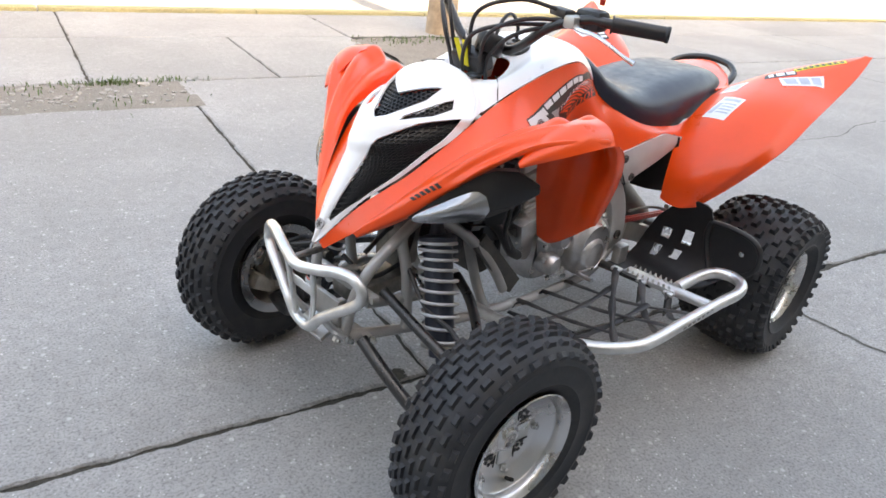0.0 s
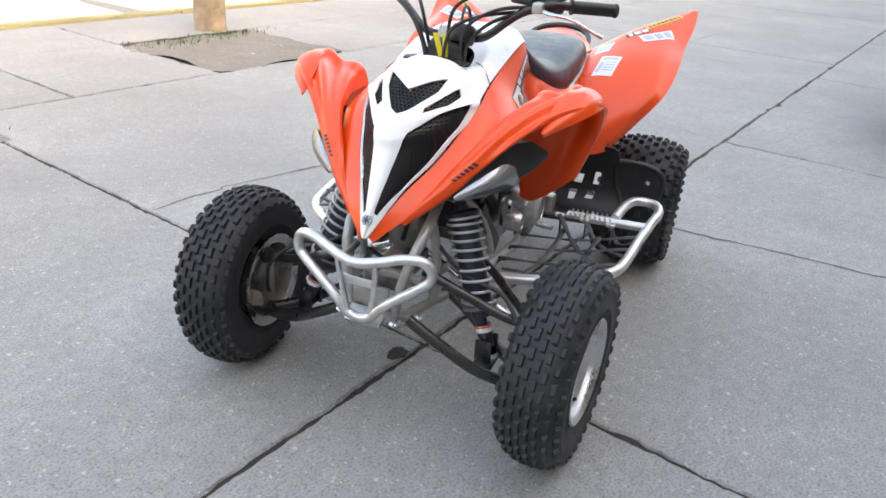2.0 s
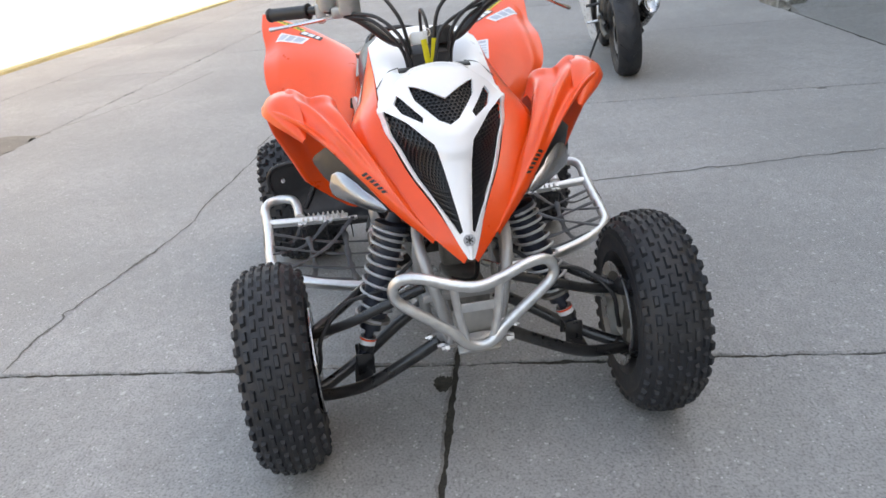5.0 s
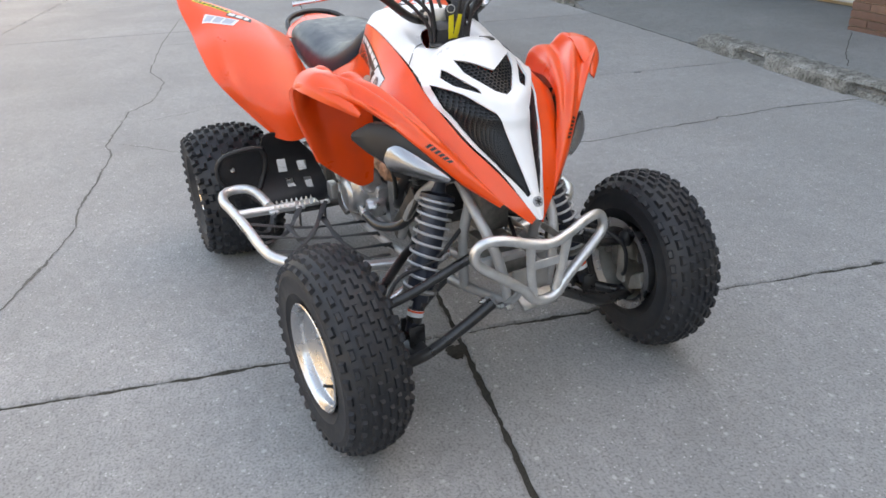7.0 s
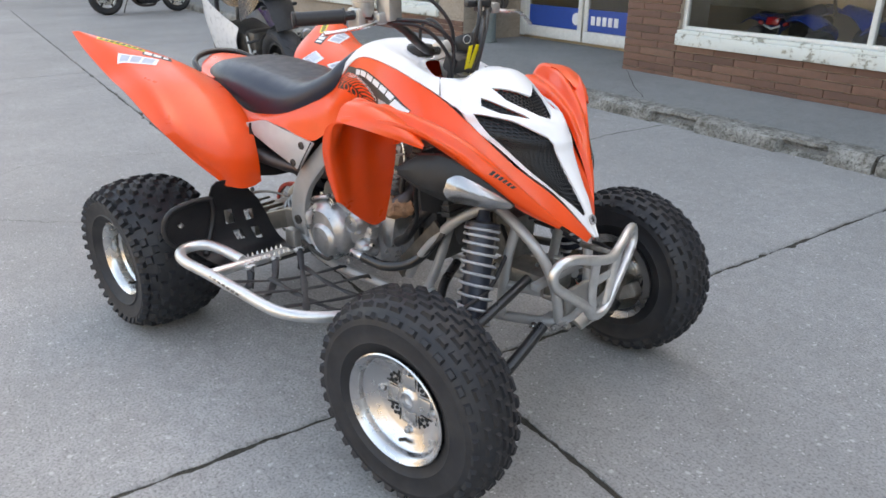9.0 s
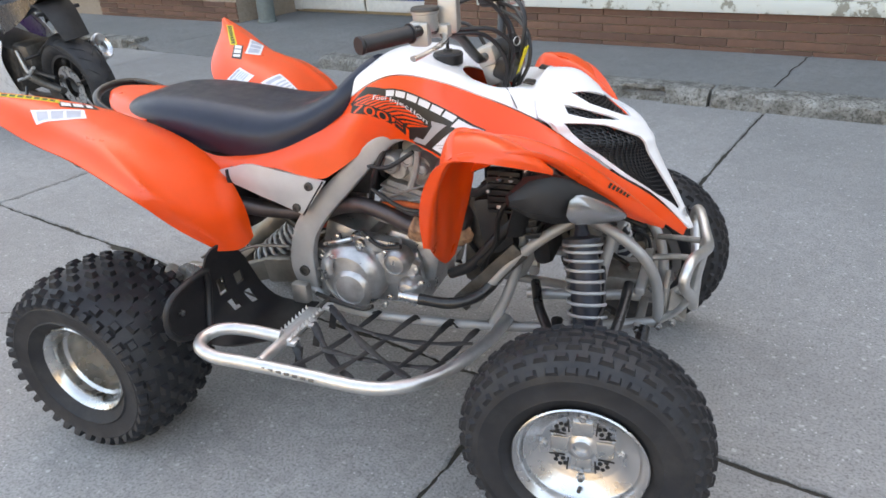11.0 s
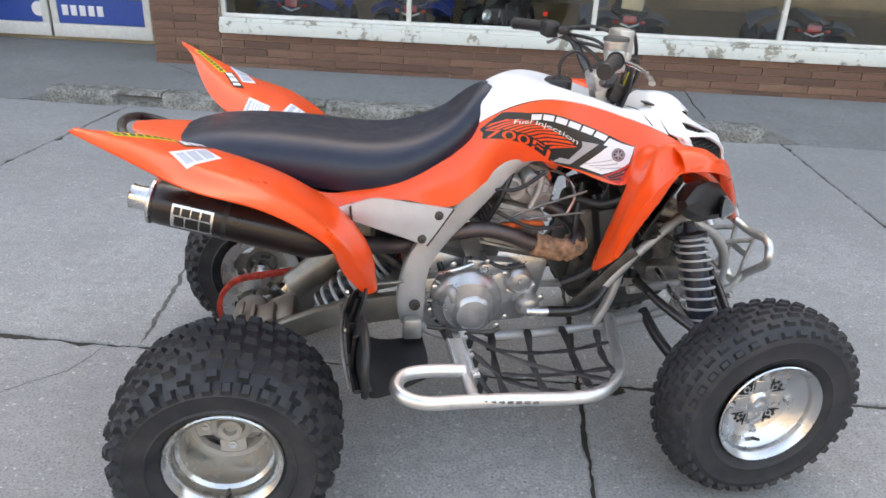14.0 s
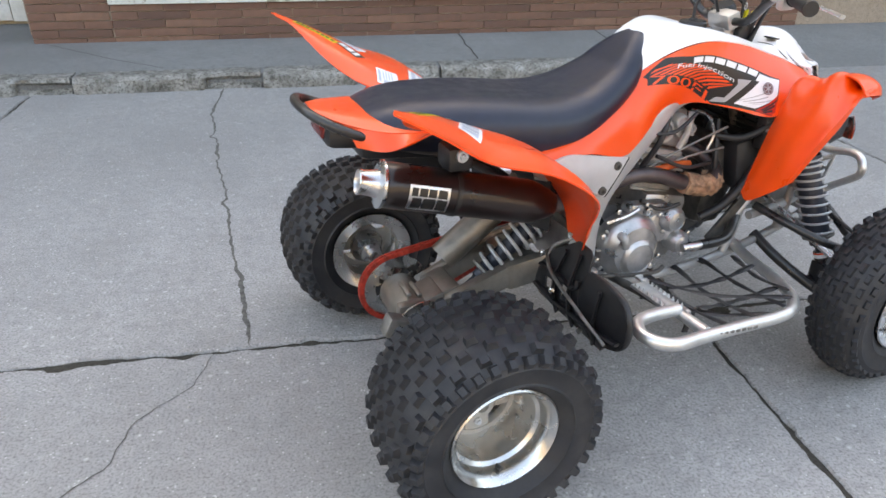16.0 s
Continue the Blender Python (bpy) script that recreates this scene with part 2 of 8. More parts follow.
def lathe(bm, prof, seg=48, M=None, closed=False):
    """Turns a profile of (radius, y) about the y axis."""
    t = bmesh.new()
    rings = []
    for r, y in prof:
        if r < 1e-5:
            rings.append([t.verts.new((0, y, 0))])
        else:
            rings.append([t.verts.new((r * math.cos(2 * math.pi * k / seg), y, r * math.sin(2 * math.pi * k / seg))) for k in range(seg)])
    pairs = list(zip(rings, rings[1:])) + ([(rings[-1], rings[0])] if closed else [])
    for A, B in pairs:
        for k in range(seg):
            q = [A[k % len(A)], A[(k + 1) % len(A)], B[(k + 1) % len(B)], B[k % len(B)]]
            q = list(dict.fromkeys(q))
            if len(q) > 2:
                t.faces.new(q)
    add(bm, t, M)
    return bm


def axis_matrix(a, b):
    """Places a lathe, whose axis is y, on the line from a to b, its y = 0 at a."""
    a, b = Vector(a), Vector(b)
    return Matrix.Translation(a) @ (b - a).to_track_quat("Y", "Z").to_matrix().to_4x4()


def surf(grid):
    """A smooth surface through a grid of control points: f(u, v), u along the rows, v across, both 0 to 1."""
    G = [[Vector(p) for p in row] for row in grid]
    nu, nv = len(G), len(G[0])

    def line(P, t):
        k = len(P)
        x = min(max(t, 0.0), 1.0) * (k - 1)
        i = min(int(x), k - 2)
        b, c = P[i], P[i + 1]
        a = P[i - 1] if i else b * 2 - c
        d = P[i + 2] if i + 2 < k else c * 2 - b
        return catmull(a, b, c, d, x - i)

    def f(u, v):
        return line([line(row, v) for row in G], u)
    return f


def normal_of(f, u, v, e=0.004):
    du = f(min(u + e, 1), v) - f(max(u - e, 0), v)
    dv = f(u, min(v + e, 1)) - f(u, max(v - e, 0))
    n = du.cross(dv)
    return n.normalized() if n.length > 1e-9 else Vector((0, 0, 1))


def sheet(f, nu, nv, thick=0.003, side=1.0, wave=None):
    """A panel of the surface f with thickness, its second skin on the side away from the normal."""
    bm = bmesh.new()
    top, low = [], []
    for i in range(nu + 1):
        a, b = [], []
        for j in range(nv + 1):
            u, v = i / nu, j / nv
            p, n = f(u, v), normal_of(f, u, v) * side
            if wave:
                p = p + n * wave(u, v)
            a.append(bm.verts.new(p))
            b.append(bm.verts.new(p - n * thick))
        top.append(a)
        low.append(b)
    for i in range(nu):
        for j in range(nv):
            bm.faces.new((top[i][j], top[i + 1][j], top[i + 1][j + 1], top[i][j + 1]))
            bm.faces.new((low[i][j], low[i][j + 1], low[i + 1][j + 1], low[i + 1][j]))
    for i in range(nu):
        for j in (0, nv):
            bm.faces.new((top[i][j], low[i][j], low[i + 1][j], top[i + 1][j]))
    for j in range(nv):
        for i in (0, nu):
            bm.faces.new((top[i][j], top[i][j + 1], low[i][j + 1], low[i][j]))
    bmesh.ops.remove_doubles(bm, verts=bm.verts, dist=1e-5)
    return bm


def inside(p, poly):
    x, y = p
    c = False
    for (x1, y1), (x2, y2) in zip(poly, poly[1:] + poly[:1]):
        if (y1 > y) != (y2 > y) and x < (x2 - x1) * (y - y1) / (y2 - y1) + x1:
            c = not c
    return c


def dense(poly, step):
    out = []
    for (x1, y1), (x2, y2) in zip(poly, poly[1:] + poly[:1]):
        k = max(1, int(math.hypot(x2 - x1, y2 - y1) / step))
        out += [(x1 + (x2 - x1) * i / k, y1 + (y2 - y1) * i / k) for i in range(k)]
    return out


def cut_sheet(f, outline, holes=(), step=0.04, lift=0.0, thick=0.0, side=1.0, wave=None):
    """The part of the surface f(u, v) inside an outline and outside the holes, given in u, v."""
    loops = [dense(list(outline), step)] + [dense(list(h), step) for h in holes]
    verts, edges = [], []
    for lp in loops:
        k = len(verts)
        verts += [Vector(p) for p in lp]
        edges += [(k + i, k + (i + 1) % len(lp)) for i in range(len(lp))]
    us = [p[0] for p in loops[0]]
    vs = [p[1] for p in loops[0]]
    x = min(us) + step / 2
    while x < max(us):
        y = min(vs) + step / 2
        while y < max(vs):
            if inside((x, y), loops[0]) and not any(inside((x, y), h) for h in loops[1:]):
                verts.append(Vector((x + 1e-4 * math.sin(y * 90), y)))
            y += step
        x += step
    res = delaunay_2d_cdt(verts, edges, [], 0, 1e-6)
    bm = bmesh.new()
    pts, tris = res[0], res[2]
    top, low = [], []
    for p in pts:
        u, v = min(max(p[0], 0), 1), min(max(p[1], 0), 1)
        q, n = f(u, v), normal_of(f, u, v) * side
        q = q + n * (lift + (wave(u, v) if wave else 0.0))
        top.append(bm.verts.new(q))
        if thick:
            low.append(bm.verts.new(q - n * thick))
    edge_use = {}
    for t in tris:
        c = (sum(pts[i][0] for i in t) / 3, sum(pts[i][1] for i in t) / 3)
        if not inside(c, loops[0]) or any(inside(c, h) for h in loops[1:]):
            continue
        bm.faces.new([top[i] for i in t])
        if thick:
            bm.faces.new([low[i] for i in reversed(t)])
            for i in range(3):
                e = (t[i], t[(i + 1) % 3])
                key = tuple(sorted(e))
                edge_use.setdefault(key, []).append(e)
    for es in edge_use.values():
        if len(es) == 1:
            a, b = es[0]
            bm.faces.new((top[b], top[a], low[a], low[b]))
    loose = [v for v in bm.verts if not v.link_faces]
    bmesh.ops.delete(bm, geom=loose, context="VERTS")
    return bm


def mirrored(ob, parent=None):
    """The same part on the other side of the vehicle, with a mesh of its own."""
    me = ob.data.copy()
    me.transform(Matrix.Diagonal((1, -1, 1, 1)))
    me.flip_normals()
    o = new(ob.name, me)
    o.parent = parent or ob.parent
    if "label" in ob:
        tagged(o, ob["label"])
    return o


def flat_text(text, size):
    """Letters of the built-in font as a flat mesh, about x to the right and y up, centred."""
    cu = bpy.data.curves.new("letters", "FONT")
    cu.body, cu.size, cu.align_x, cu.align_y = text, size, "CENTER", "CENTER"
    o = bpy.data.objects.new("letters", cu)
    scene.collection.objects.link(o)
    dg = bpy.context.evaluated_depsgraph_get()
    me = bpy.data.meshes.new_from_object(o.evaluated_get(dg))
    bpy.data.objects.remove(o)
    bpy.data.curves.remove(cu)
    bm = bmesh.new()
    bm.from_mesh(me)
    bpy.data.meshes.remove(me)
    return bm


# ---- the forecourt and the street: u runs along the kerb, v across it ----
def S(u, v, z=0.0):
    return SROT @ Vector((u, v, z))


def ragged(a, b, step=0.06, amp=0.006, seed=0.0):
    """Points from a to b, a little off the straight line."""
    a, b = Vector(a), Vector(b)
    n = max(1, int((b - a).length / step))
    side = Vector((-(b - a).y, (b - a).x)).normalized()
    out = []
    for i in range(n):
        p = a.lerp(b, i / n)
        k = noise.noise((p.x * 5 + seed, p.y * 5, seed)) * 0.9 + noise.noise((p.x * 23, p.y * 23 + seed, seed)) * 0.8 + noise.noise((p.x * 61 + seed, p.y * 61, seed)) * 0.5
        # a chip broken off here and there
        k += 2.2 * max(0.0, noise.noise((p.x * 9, p.y * 9 + 2 * seed, seed + 4)) - 0.36) / 0.3
        out.append(p + side * (amp * k))
    return out


def plate(poly, z, thick):
    """A flat slab from an outline, its upper rim slightly broken off."""
    bm = bmesh.new()
    n = len(poly)
    rim = []
    for i, p in enumerate(poly):
        d = (poly[(i + 2) % n] - poly[i - 2]).normalized()
        w = 0.003 + 0.010 * max(0.0, 0.35 + noise.noise((p.x * 13, p.y * 13, 7.7)) + 0.5 * noise.noise((p.x * 47, p.y * 47, 2.2)))
        rim.append(bm.verts.new((*(p + Vector((-d.y, d.x)) * w), z)))
    mid = [bm.verts.new((*p, z - 0.006)) for p in poly]
    low = [bm.verts.new((*p, z - thick)) for p in poly]
    bm.faces.new(rim)
    for A, B in ((rim, mid), (mid, low)):
        for i in range(n):
            bm.faces.new((A[i], B[i], B[(i + 1) % n], A[(i + 1) % n]))
    return bm


def rough_sheet(u0, u1, v0, v1, z, amp, step, edge=0.05, seed=0.0, parent=None, name="soil", material=None, label=""):
    """A bumpy sheet with an uneven outline."""
    bm = bmesh.new()
    nu, nv = int((u1 - u0) / step), int((v1 - v0) / step)
    g = []
    for i in range(nu + 1):
        row = []
        for j in range(nv + 1):
            u, v = u0 + (u1 - u0) * i / nu, v0 + (v1 - v0) * j / nv
            h = noise.noise((u * 2.2, v * 2.2, seed)) + 0.5 * noise.noise((u * 7, v * 7, seed)) + 0.3 * noise.noise((u * 19, v * 19, seed))
            w = noise.noise((u * 3, v * 3, seed + 5)) * edge
            if i in (0, nu):
                u += w
            if j in (0, nv):
                v += w
            row.append(bm.verts.new((u, v, z + amp * h)))
        g.append(row)
    for i in range(nu):
        for j in range(nv):
            bm.faces.new((g[i][j], g[i + 1][j], g[i + 1][j + 1], g[i][j + 1]))
    return part(name, bm, material, parent, label)


bm = bmesh.new()
R = 600.0
ring = [bm.verts.new((R * math.cos(k * math.pi / 24), R * math.sin(k * math.pi / 24), -0.014)) for k in range(48)]
bm.faces.new(ring)
ground = part("ground", bm, M_GROUND, None, smooth=False)
tagged(ground, "worn pale concrete forecourt and street ground", "ground", kind="structure")
ground.matrix_world = SROT

bm = bmesh.new()
for q in ((-16, -6.1), (9, -6.1), (9, 3.3), (-16, 3.3)):
    bm.verts.new((*q, -0.009))
bm.faces.new(bm.verts)
part("joint_dirt", bm, M_DIRT, ground, "dark dirt in the joints", smooth=False)

GAP = 0.0075
SLABS = [
    (-16, -11.1, -3.42, 0.07), (-11.1, -6.42, -3.42, 0.07), (-6.42, 0.35, -3.42, 0.07), (0.35, 5.4, -2.84, 0.07), (5.4, 9, -3.42, 0.07), (2.93, 5.4, -3.42, -2.84),
    (-16, -8.4, 0.07, 3.21), (-8.4, -5.5, 0.07, 3.21), (-5.5, -2.72, 0.07, 3.21), (-2.72, 0.35, 0.07, 3.21), (0.35, 2.05, 0.07, 3.21),
    (2.05, 5.4, 0.07, 3.21), (5.4, 9, 0.07, 3.21),
    (-16, -8, -4.85, -3.42), (-8, -5.4, -4.85, -3.42), (-5.4, -2.85, -4.85, -3.42), (-1.52, -0.37, -4.85, -3.42), (-0.37, 0.87, -4.85, -3.42),
    (0.87, 2.3, -4.85, -3.42), (2.3, 9, -4.85, -3.42),
    (-16, -8, -6.02, -4.85), (-8, -4.6, -6.02, -4.85), (-4.6, -1.52, -6.02, -4.85), (-1.52, 0.87, -6.02, -4.85), (0.87, 9, -6.02, -4.85)]
for k, (u0, u1, v0, v1) in enumerate(SLABS):
    g = GAP if v0 > -3 or v1 > -1 else 0.008
    c = [(u0 + g, v0 + g), (u1 - g, v0 + g), (u1 - g, v1 - g), (u0 + g, v1 - g)]
    poly = []
    for i in range(4):
        poly += ragged(c[i], c[(i + 1) % 4], 0.016, 0.0085, k * 3.7 + i)
    ob = part("concrete_slab", plate(poly, random.uniform(-0.001, 0.001), 0.03), M_SLAB, ground, smooth=False)


def crack(points, width, seed, depth=0.0015):
    """A crack filled with dirt, of uneven width, along a winding line."""
    P = [Vector(p) for p in points]
    line = []
    for a, b in zip(P, P[1:]):
        line += ragged(a, b, 0.022, 0.012, seed)
    line.append(P[-1])
    bm = bmesh.new()
    prev = None
    for i, p in enumerate(line):
        d = (line[min(i + 1, len(line) - 1)] - line[max(i - 1, 0)]).normalized()
        s = Vector((-d.y, d.x))
        w = width * (0.30 + 0.8 * abs(noise.noise((p.x * 5, p.y * 5, seed)) + 0.35) + 0.7 * max(0.0, noise.noise((p.x * 31, p.y * 31, seed)))) * min(1, (i + 0.6) / 3, (len(line) - i - 0.4) / 3)
        pair = (bm.verts.new((*(p + s * w), depth)), bm.verts.new((*(p - s * w), depth)))
        if prev:
            bm.faces.new((prev[0], prev[1], pair[1], pair[0]))
        prev = pair
    return part("crack", bm, M_CRACK, ground, smooth=False)


crack([(-1.10, 0.08), (-1.13, 0.33), (-1.22, 0.82), (-1.27, 1.23), (-1.36, 1.7), (-1.40, 2.02), (-1.5, 2.6), (-1.48, 3.2)], 0.008, 1.0)
crack([(-1.20, 0.06), (-1.24, -0.09), (-1.37, -0.22), (-1.42, -0.39), (-1.52, -0.50), (-1.75, -0.8), (-2.2, -1.35)], 0.003, 2.0)
crack([(0.34, -1.46), (0.15, -1.47), (-0.16, -1.45), (-0.58, -1.37), (-0.94, -1.33), (-1.26, -1.36), (-1.95, -1.34), (-2.2, -1.41), (-2.95, -1.39),
       (-3.2, -1.27), (-3.8, -1.25), (-4.3, -1.42), (-5.6, -1.47), (-7.5, -1.45)], 0.007, 3.0)
crack([(-2.62, -1.36), (-2.75, -1.0), (-2.9, -0.85), (-2.82, -0.33), (-2.7, 0.06)], 0.003, 4.0)
crack([(-5.6, -1.47), (-5.55, -0.9), (-5.6, 0.06)], 0.004, 5.0)
crack([(-9.0, 0.05), (-9.2, -1.0), (-9.1, -3.4)], 0.006, 6.0)
crack([(2.05, 1.2), (2.8, 1.25), (3.6, 1.1)], 0.004, 7.0)
crack([(-3.0, -3.43), (-4.2, -3.0), (-5.2, -2.9)], 0.006, 8.0)

# a chipped hollow where the two main joints cross
bm = bmesh.new()
c = Vector((0.455, 0.05))
hollow = [bm.verts.new((c.x + 0.040 * (1 + 0.5 * noise.noise((math.cos(a) * 1.5, math.sin(a) * 1.5, 3)) + 0.5 * noise.noise((math.cos(a) * 5, math.sin(a) * 5, 1))) * math.cos(a), c.y - 0.012 + 0.030 * (1 + 0.5 * noise.noise((math.cos(a), math.sin(a), 9)) + 0.5 * noise.noise((math.cos(a) * 5, math.sin(a) * 5, 6))) * math.sin(a), 0.002)) for a in np.linspace(0, 2 * math.pi, 40, endpoint=False)]
bm.faces.new(hollow)
part("chipped_hollow", bm, M_DIRT, ground, "dark chipped hollow in the concrete", smooth=False)

rough_sheet(0.30, 2.9, -3.41, -2.80, 0.0, 0.008, 0.04, 0.02, 1.0, ground, "rubble_bed", M_SOIL, "strip of broken concrete and soil")
rough_sheet(-2.88, -1.50, -4.72, -3.40, 0.004, 0.014, 0.045, 0.10, 2.0, ground, "soil_patch", M_SOIL, "patch of bare soil in the paving")


def pebbles(u0, u1, v0, v1, n, s0, s1, seed, name, material, label):
    """Stones of uneven shape strewn over a stretch of ground, one object of stuff."""
    rnd = random.Random(seed)
    bm = bmesh.new()
    for _ in range(n):
        t = bmesh.new()
        bmesh.ops.create_icosphere(t, subdivisions=1, radius=1)
        s = rnd.uniform(s0, s1) * (2.2 if rnd.random() < 0.06 else 1)
        for v in t.verts:
            v.co *= 1 + rnd.uniform(-0.3, 0.25)
            v.co = Vector((v.co.x * s * rnd.uniform(0.9, 1.1), v.co.y * s * 0.8, v.co.z * s * 0.45))
        add(bm, t, pose(rnd.uniform(u0, u1), rnd.uniform(v0, v1), s * 0.12, rz=rnd.uniform(0, 360)))
    ob = part(name, bm, material, None, smooth=False)
    tagged(ob, label, "rubble", kind="stuff")
    ob.matrix_world = SROT
    return ob


pebbles(0.35, 2.6, -3.36, -2.86, 150, 0.008, 0.03, 11, "rubble_stones", M_STONE, "broken pale concrete lumps in the soil strip")
pebbles(-2.8, -1.55, -4.6, -3.5, 60, 0.004, 0.014, 12, "soil_stones", M_STONE, "small stones on the bare soil patch")
pebbles(-2.6, 2.6, -3.0, 3.1, 70, 0.002, 0.006, 13, "grit", M_STONE, "loose pale grit on the concrete")


def weeds(spots, seed, name, label):
    rnd = random.Random(seed)
    bm = bmesh.new()
    for u, v, spread, n in spots:
        for _ in range(n):
            x, y = rnd.gauss(u, spread), rnd.gauss(v, spread * 0.35)
            h, a = rnd.uniform(0.012, 0.04), rnd.uniform(0, 6.28)
            lean = Vector((math.cos(a), math.sin(a), 0)) * h * rnd.uniform(0.3, 1.0)
            w = Vector((-math.sin(a), math.cos(a), 0)) * 0.003
            b = Vector((x, y, 0.0))
            m_ = b + lean * 0.5 + Vector((0, 0, h * 0.8))
            q = [bm.verts.new(b - w), bm.verts.new(b + w), bm.verts.new(m_ + w), bm.verts.new(m_ - w), bm.verts.new(b + lean + Vector((0, 0, h)))]
            bm.faces.new(q[:4])
            bm.faces.new((q[3], q[2], q[4]))
    ob = part(name, bm, M_WEED, None, smooth=False)
    tagged(ob, label, "weeds", kind="stuff")
    ob.matrix_world = SROT
    return ob


weeds([(0.75, -3.38, 0.12, 220), (0.35, -3.40, 0.1, 40), (1.3, -3.3, 0.2, 80), (-1.9, -4.62, 0.25, 160), (-2.6, -4.66, 0.2, 200), (0.6, -2.9, 0.2, 30)], 5, "weeds", "low green weeds at the paving edges")

# yellow-edged kerb of the sunlit street beyond the post
bm = bmesh.new()
for k in range(14):
    u = -17 + k * 2.0
    t = bmesh.new()
    box(t, (u + 1.0, -6.12, -0.02), (1.985, 0.16, 0.10), bevel=0.012)
    add(bm, t)
ob = part("street_kerb", bm, M_YELLOW, None)
tagged(ob, "low kerb with faded yellow paint", "kerb", kind="structure")
ob.matrix_world = SROT
bm = bmesh.new()
for q in ((-60, -30), (60, -30), (60, -6.2), (-60, -6.2)):
    bm.verts.new((*q, -0.010))
bm.faces.new(bm.verts)
ob = part("road", bm, concrete("sunlit_road", (0.32, 0.31, 0.295), (0.27, 0.26, 0.25)), None, smooth=False)
tagged(ob, "pale concrete street in full sun", "road", kind="structure")
ob.matrix_world = SROT


# ---- kerb, pavement and shop ----
def kerb_stone(u0, u1, seed, parent, flat=False):
    bm = bmesh.new()
    n = max(3, int((u1 - u0) / 0.022))
    prof = [(3.17, -0.03), (3.165, 0.045), (3.175, 0.082), (3.205, 0.103), (3.36, 0.104), (3.385, 0.09), (3.39, -0.03)]
    rows = []
    for i in range(n + 1):
        u = u0 + (u1 - u0) * i / n
        row = []
        for j, (v, z) in enumerate(prof):
            k = noise.noise((u * 3.1, j * 0.7, seed)) + 0.7 * noise.noise((u * 11, j * 2.3, seed)) + 0.5 * noise.noise((u * 31, j * 2.3, seed))
            dv = 0.013 * k if 0 < j < 4 else 0
            dz = 0.006 * noise.noise((u * 6, j + 3.3, seed)) + 0.005 * noise.noise((u * 27, j + 1.3, seed)) if 1 < j < 6 else 0
            if j == 1 and noise.noise((u * 1.7, 0.3, seed + 2)) > 0.28:
                dv += 0.085
            if j == 2 and noise.noise((u * 1.7, 0.3, seed + 2)) > 0.28:
                dv += 0.022
            row.append(bm.verts.new((u, v + dv, z + dz)))
        rows.append(row)
    for i in range(n):
        for j in range(len(prof) - 1):
            bm.faces.new((rows[i][j], rows[i + 1][j], rows[i + 1][j + 1], rows[i][j + 1]))
    bm.faces.new(rows[0])
    bm.faces.new(rows[-1][::-1])
    return part("kerb_stone", bm, M_KERB, parent)


kerb = thing("kerb", "weathered mossy concrete kerb with broken edges", "kerb")
tagged(kerb, kind="structure")
kerb.matrix_world = SROT
cuts = [-3.35, -2.45, -1.22, 0.02, 1.38, 1.92]
for k in range(len(cuts) - 1):
    kerb_stone(cuts[k] + 0.012, cuts[k + 1] - 0.012, k * 4.1, kerb)
for a, b, s in ((-16, -12, 70.0), (-12, -9.2, 71.0), (-9.2, -7.3, 72.0), (-7.3, -6.1, 73.0)):
    kerb_stone(a + 0.012, b - 0.012, s, kerb)


def walk_height(u, v):
    """The pavement drops to the forecourt in front of the door."""
    k = max(0.0, min(1.0, (u + 6.3) / 0.5)) * max(0.0, min(1.0, (-3.2 - u) / 0.4))
    k = max(k, max(0.0, min(1.0, (u - 1.94) / 0.25)))
    return 0.10 - 0.100 * k * max(0.0, min(1.0, (4.2 - v) / 0.88))


bm = bmesh.new()
us = list(np.arange(-16, 9.01, 0.1))
vs = [3.235, 3.5, 3.7, 3.9, 4.1, 4.3, 4.5, 4.9, 5.6]
g = [[bm.verts.new((u, 3.233, -0.06))] + [bm.verts.new((u, v, walk_height(u, v) - (0.008 if v < 3.35 else 0))) for v in vs] for u in us]
for i in range(len(us) - 1):
    for j in range(len(vs)):
        bm.faces.new((g[i][j], g[i + 1][j], g[i + 1][j + 1], g[i][j + 1]))
pavement = part("pavement", bm, M_WALK, None)
tagged(pavement, "grey concrete pavement along the shop front", "pavement", kind="structure")
pavement.matrix_world = SROT
bm = bmesh.new()
for a, b, w in (((0.35, 3.42), (0.38, 4.38), 0.006), ((1.55, 3.42), (1.62, 4.38), 0.006), ((-2.95, 4.36), (-2.3, 3.75), 0.003), ((-2.3, 3.75), (-1.9, 3.42), 0.003), ((-5.9, 3.5), (-5.4, 4.2), 0.004)):
    pts = ragged(a, b, 0.06, 0.01, a[0]) + [Vector(b)]
    pr = None
    for p in pts:
        d = (Vector(b) - Vector(a)).normalized()
        s = Vector((-d.y, d.x)) * w
        q = (bm.verts.new((*(p + s), walk_height(p.x, p.y) + 0.002)), bm.verts.new((*(p - s), walk_height(p.x, p.y) + 0.002)))
        if pr:
            bm.faces.new((pr[0], pr[1], q[1], q[0]))
        pr = q
part("pavement_joint", bm, M_DIRT, pavement, smooth=False)


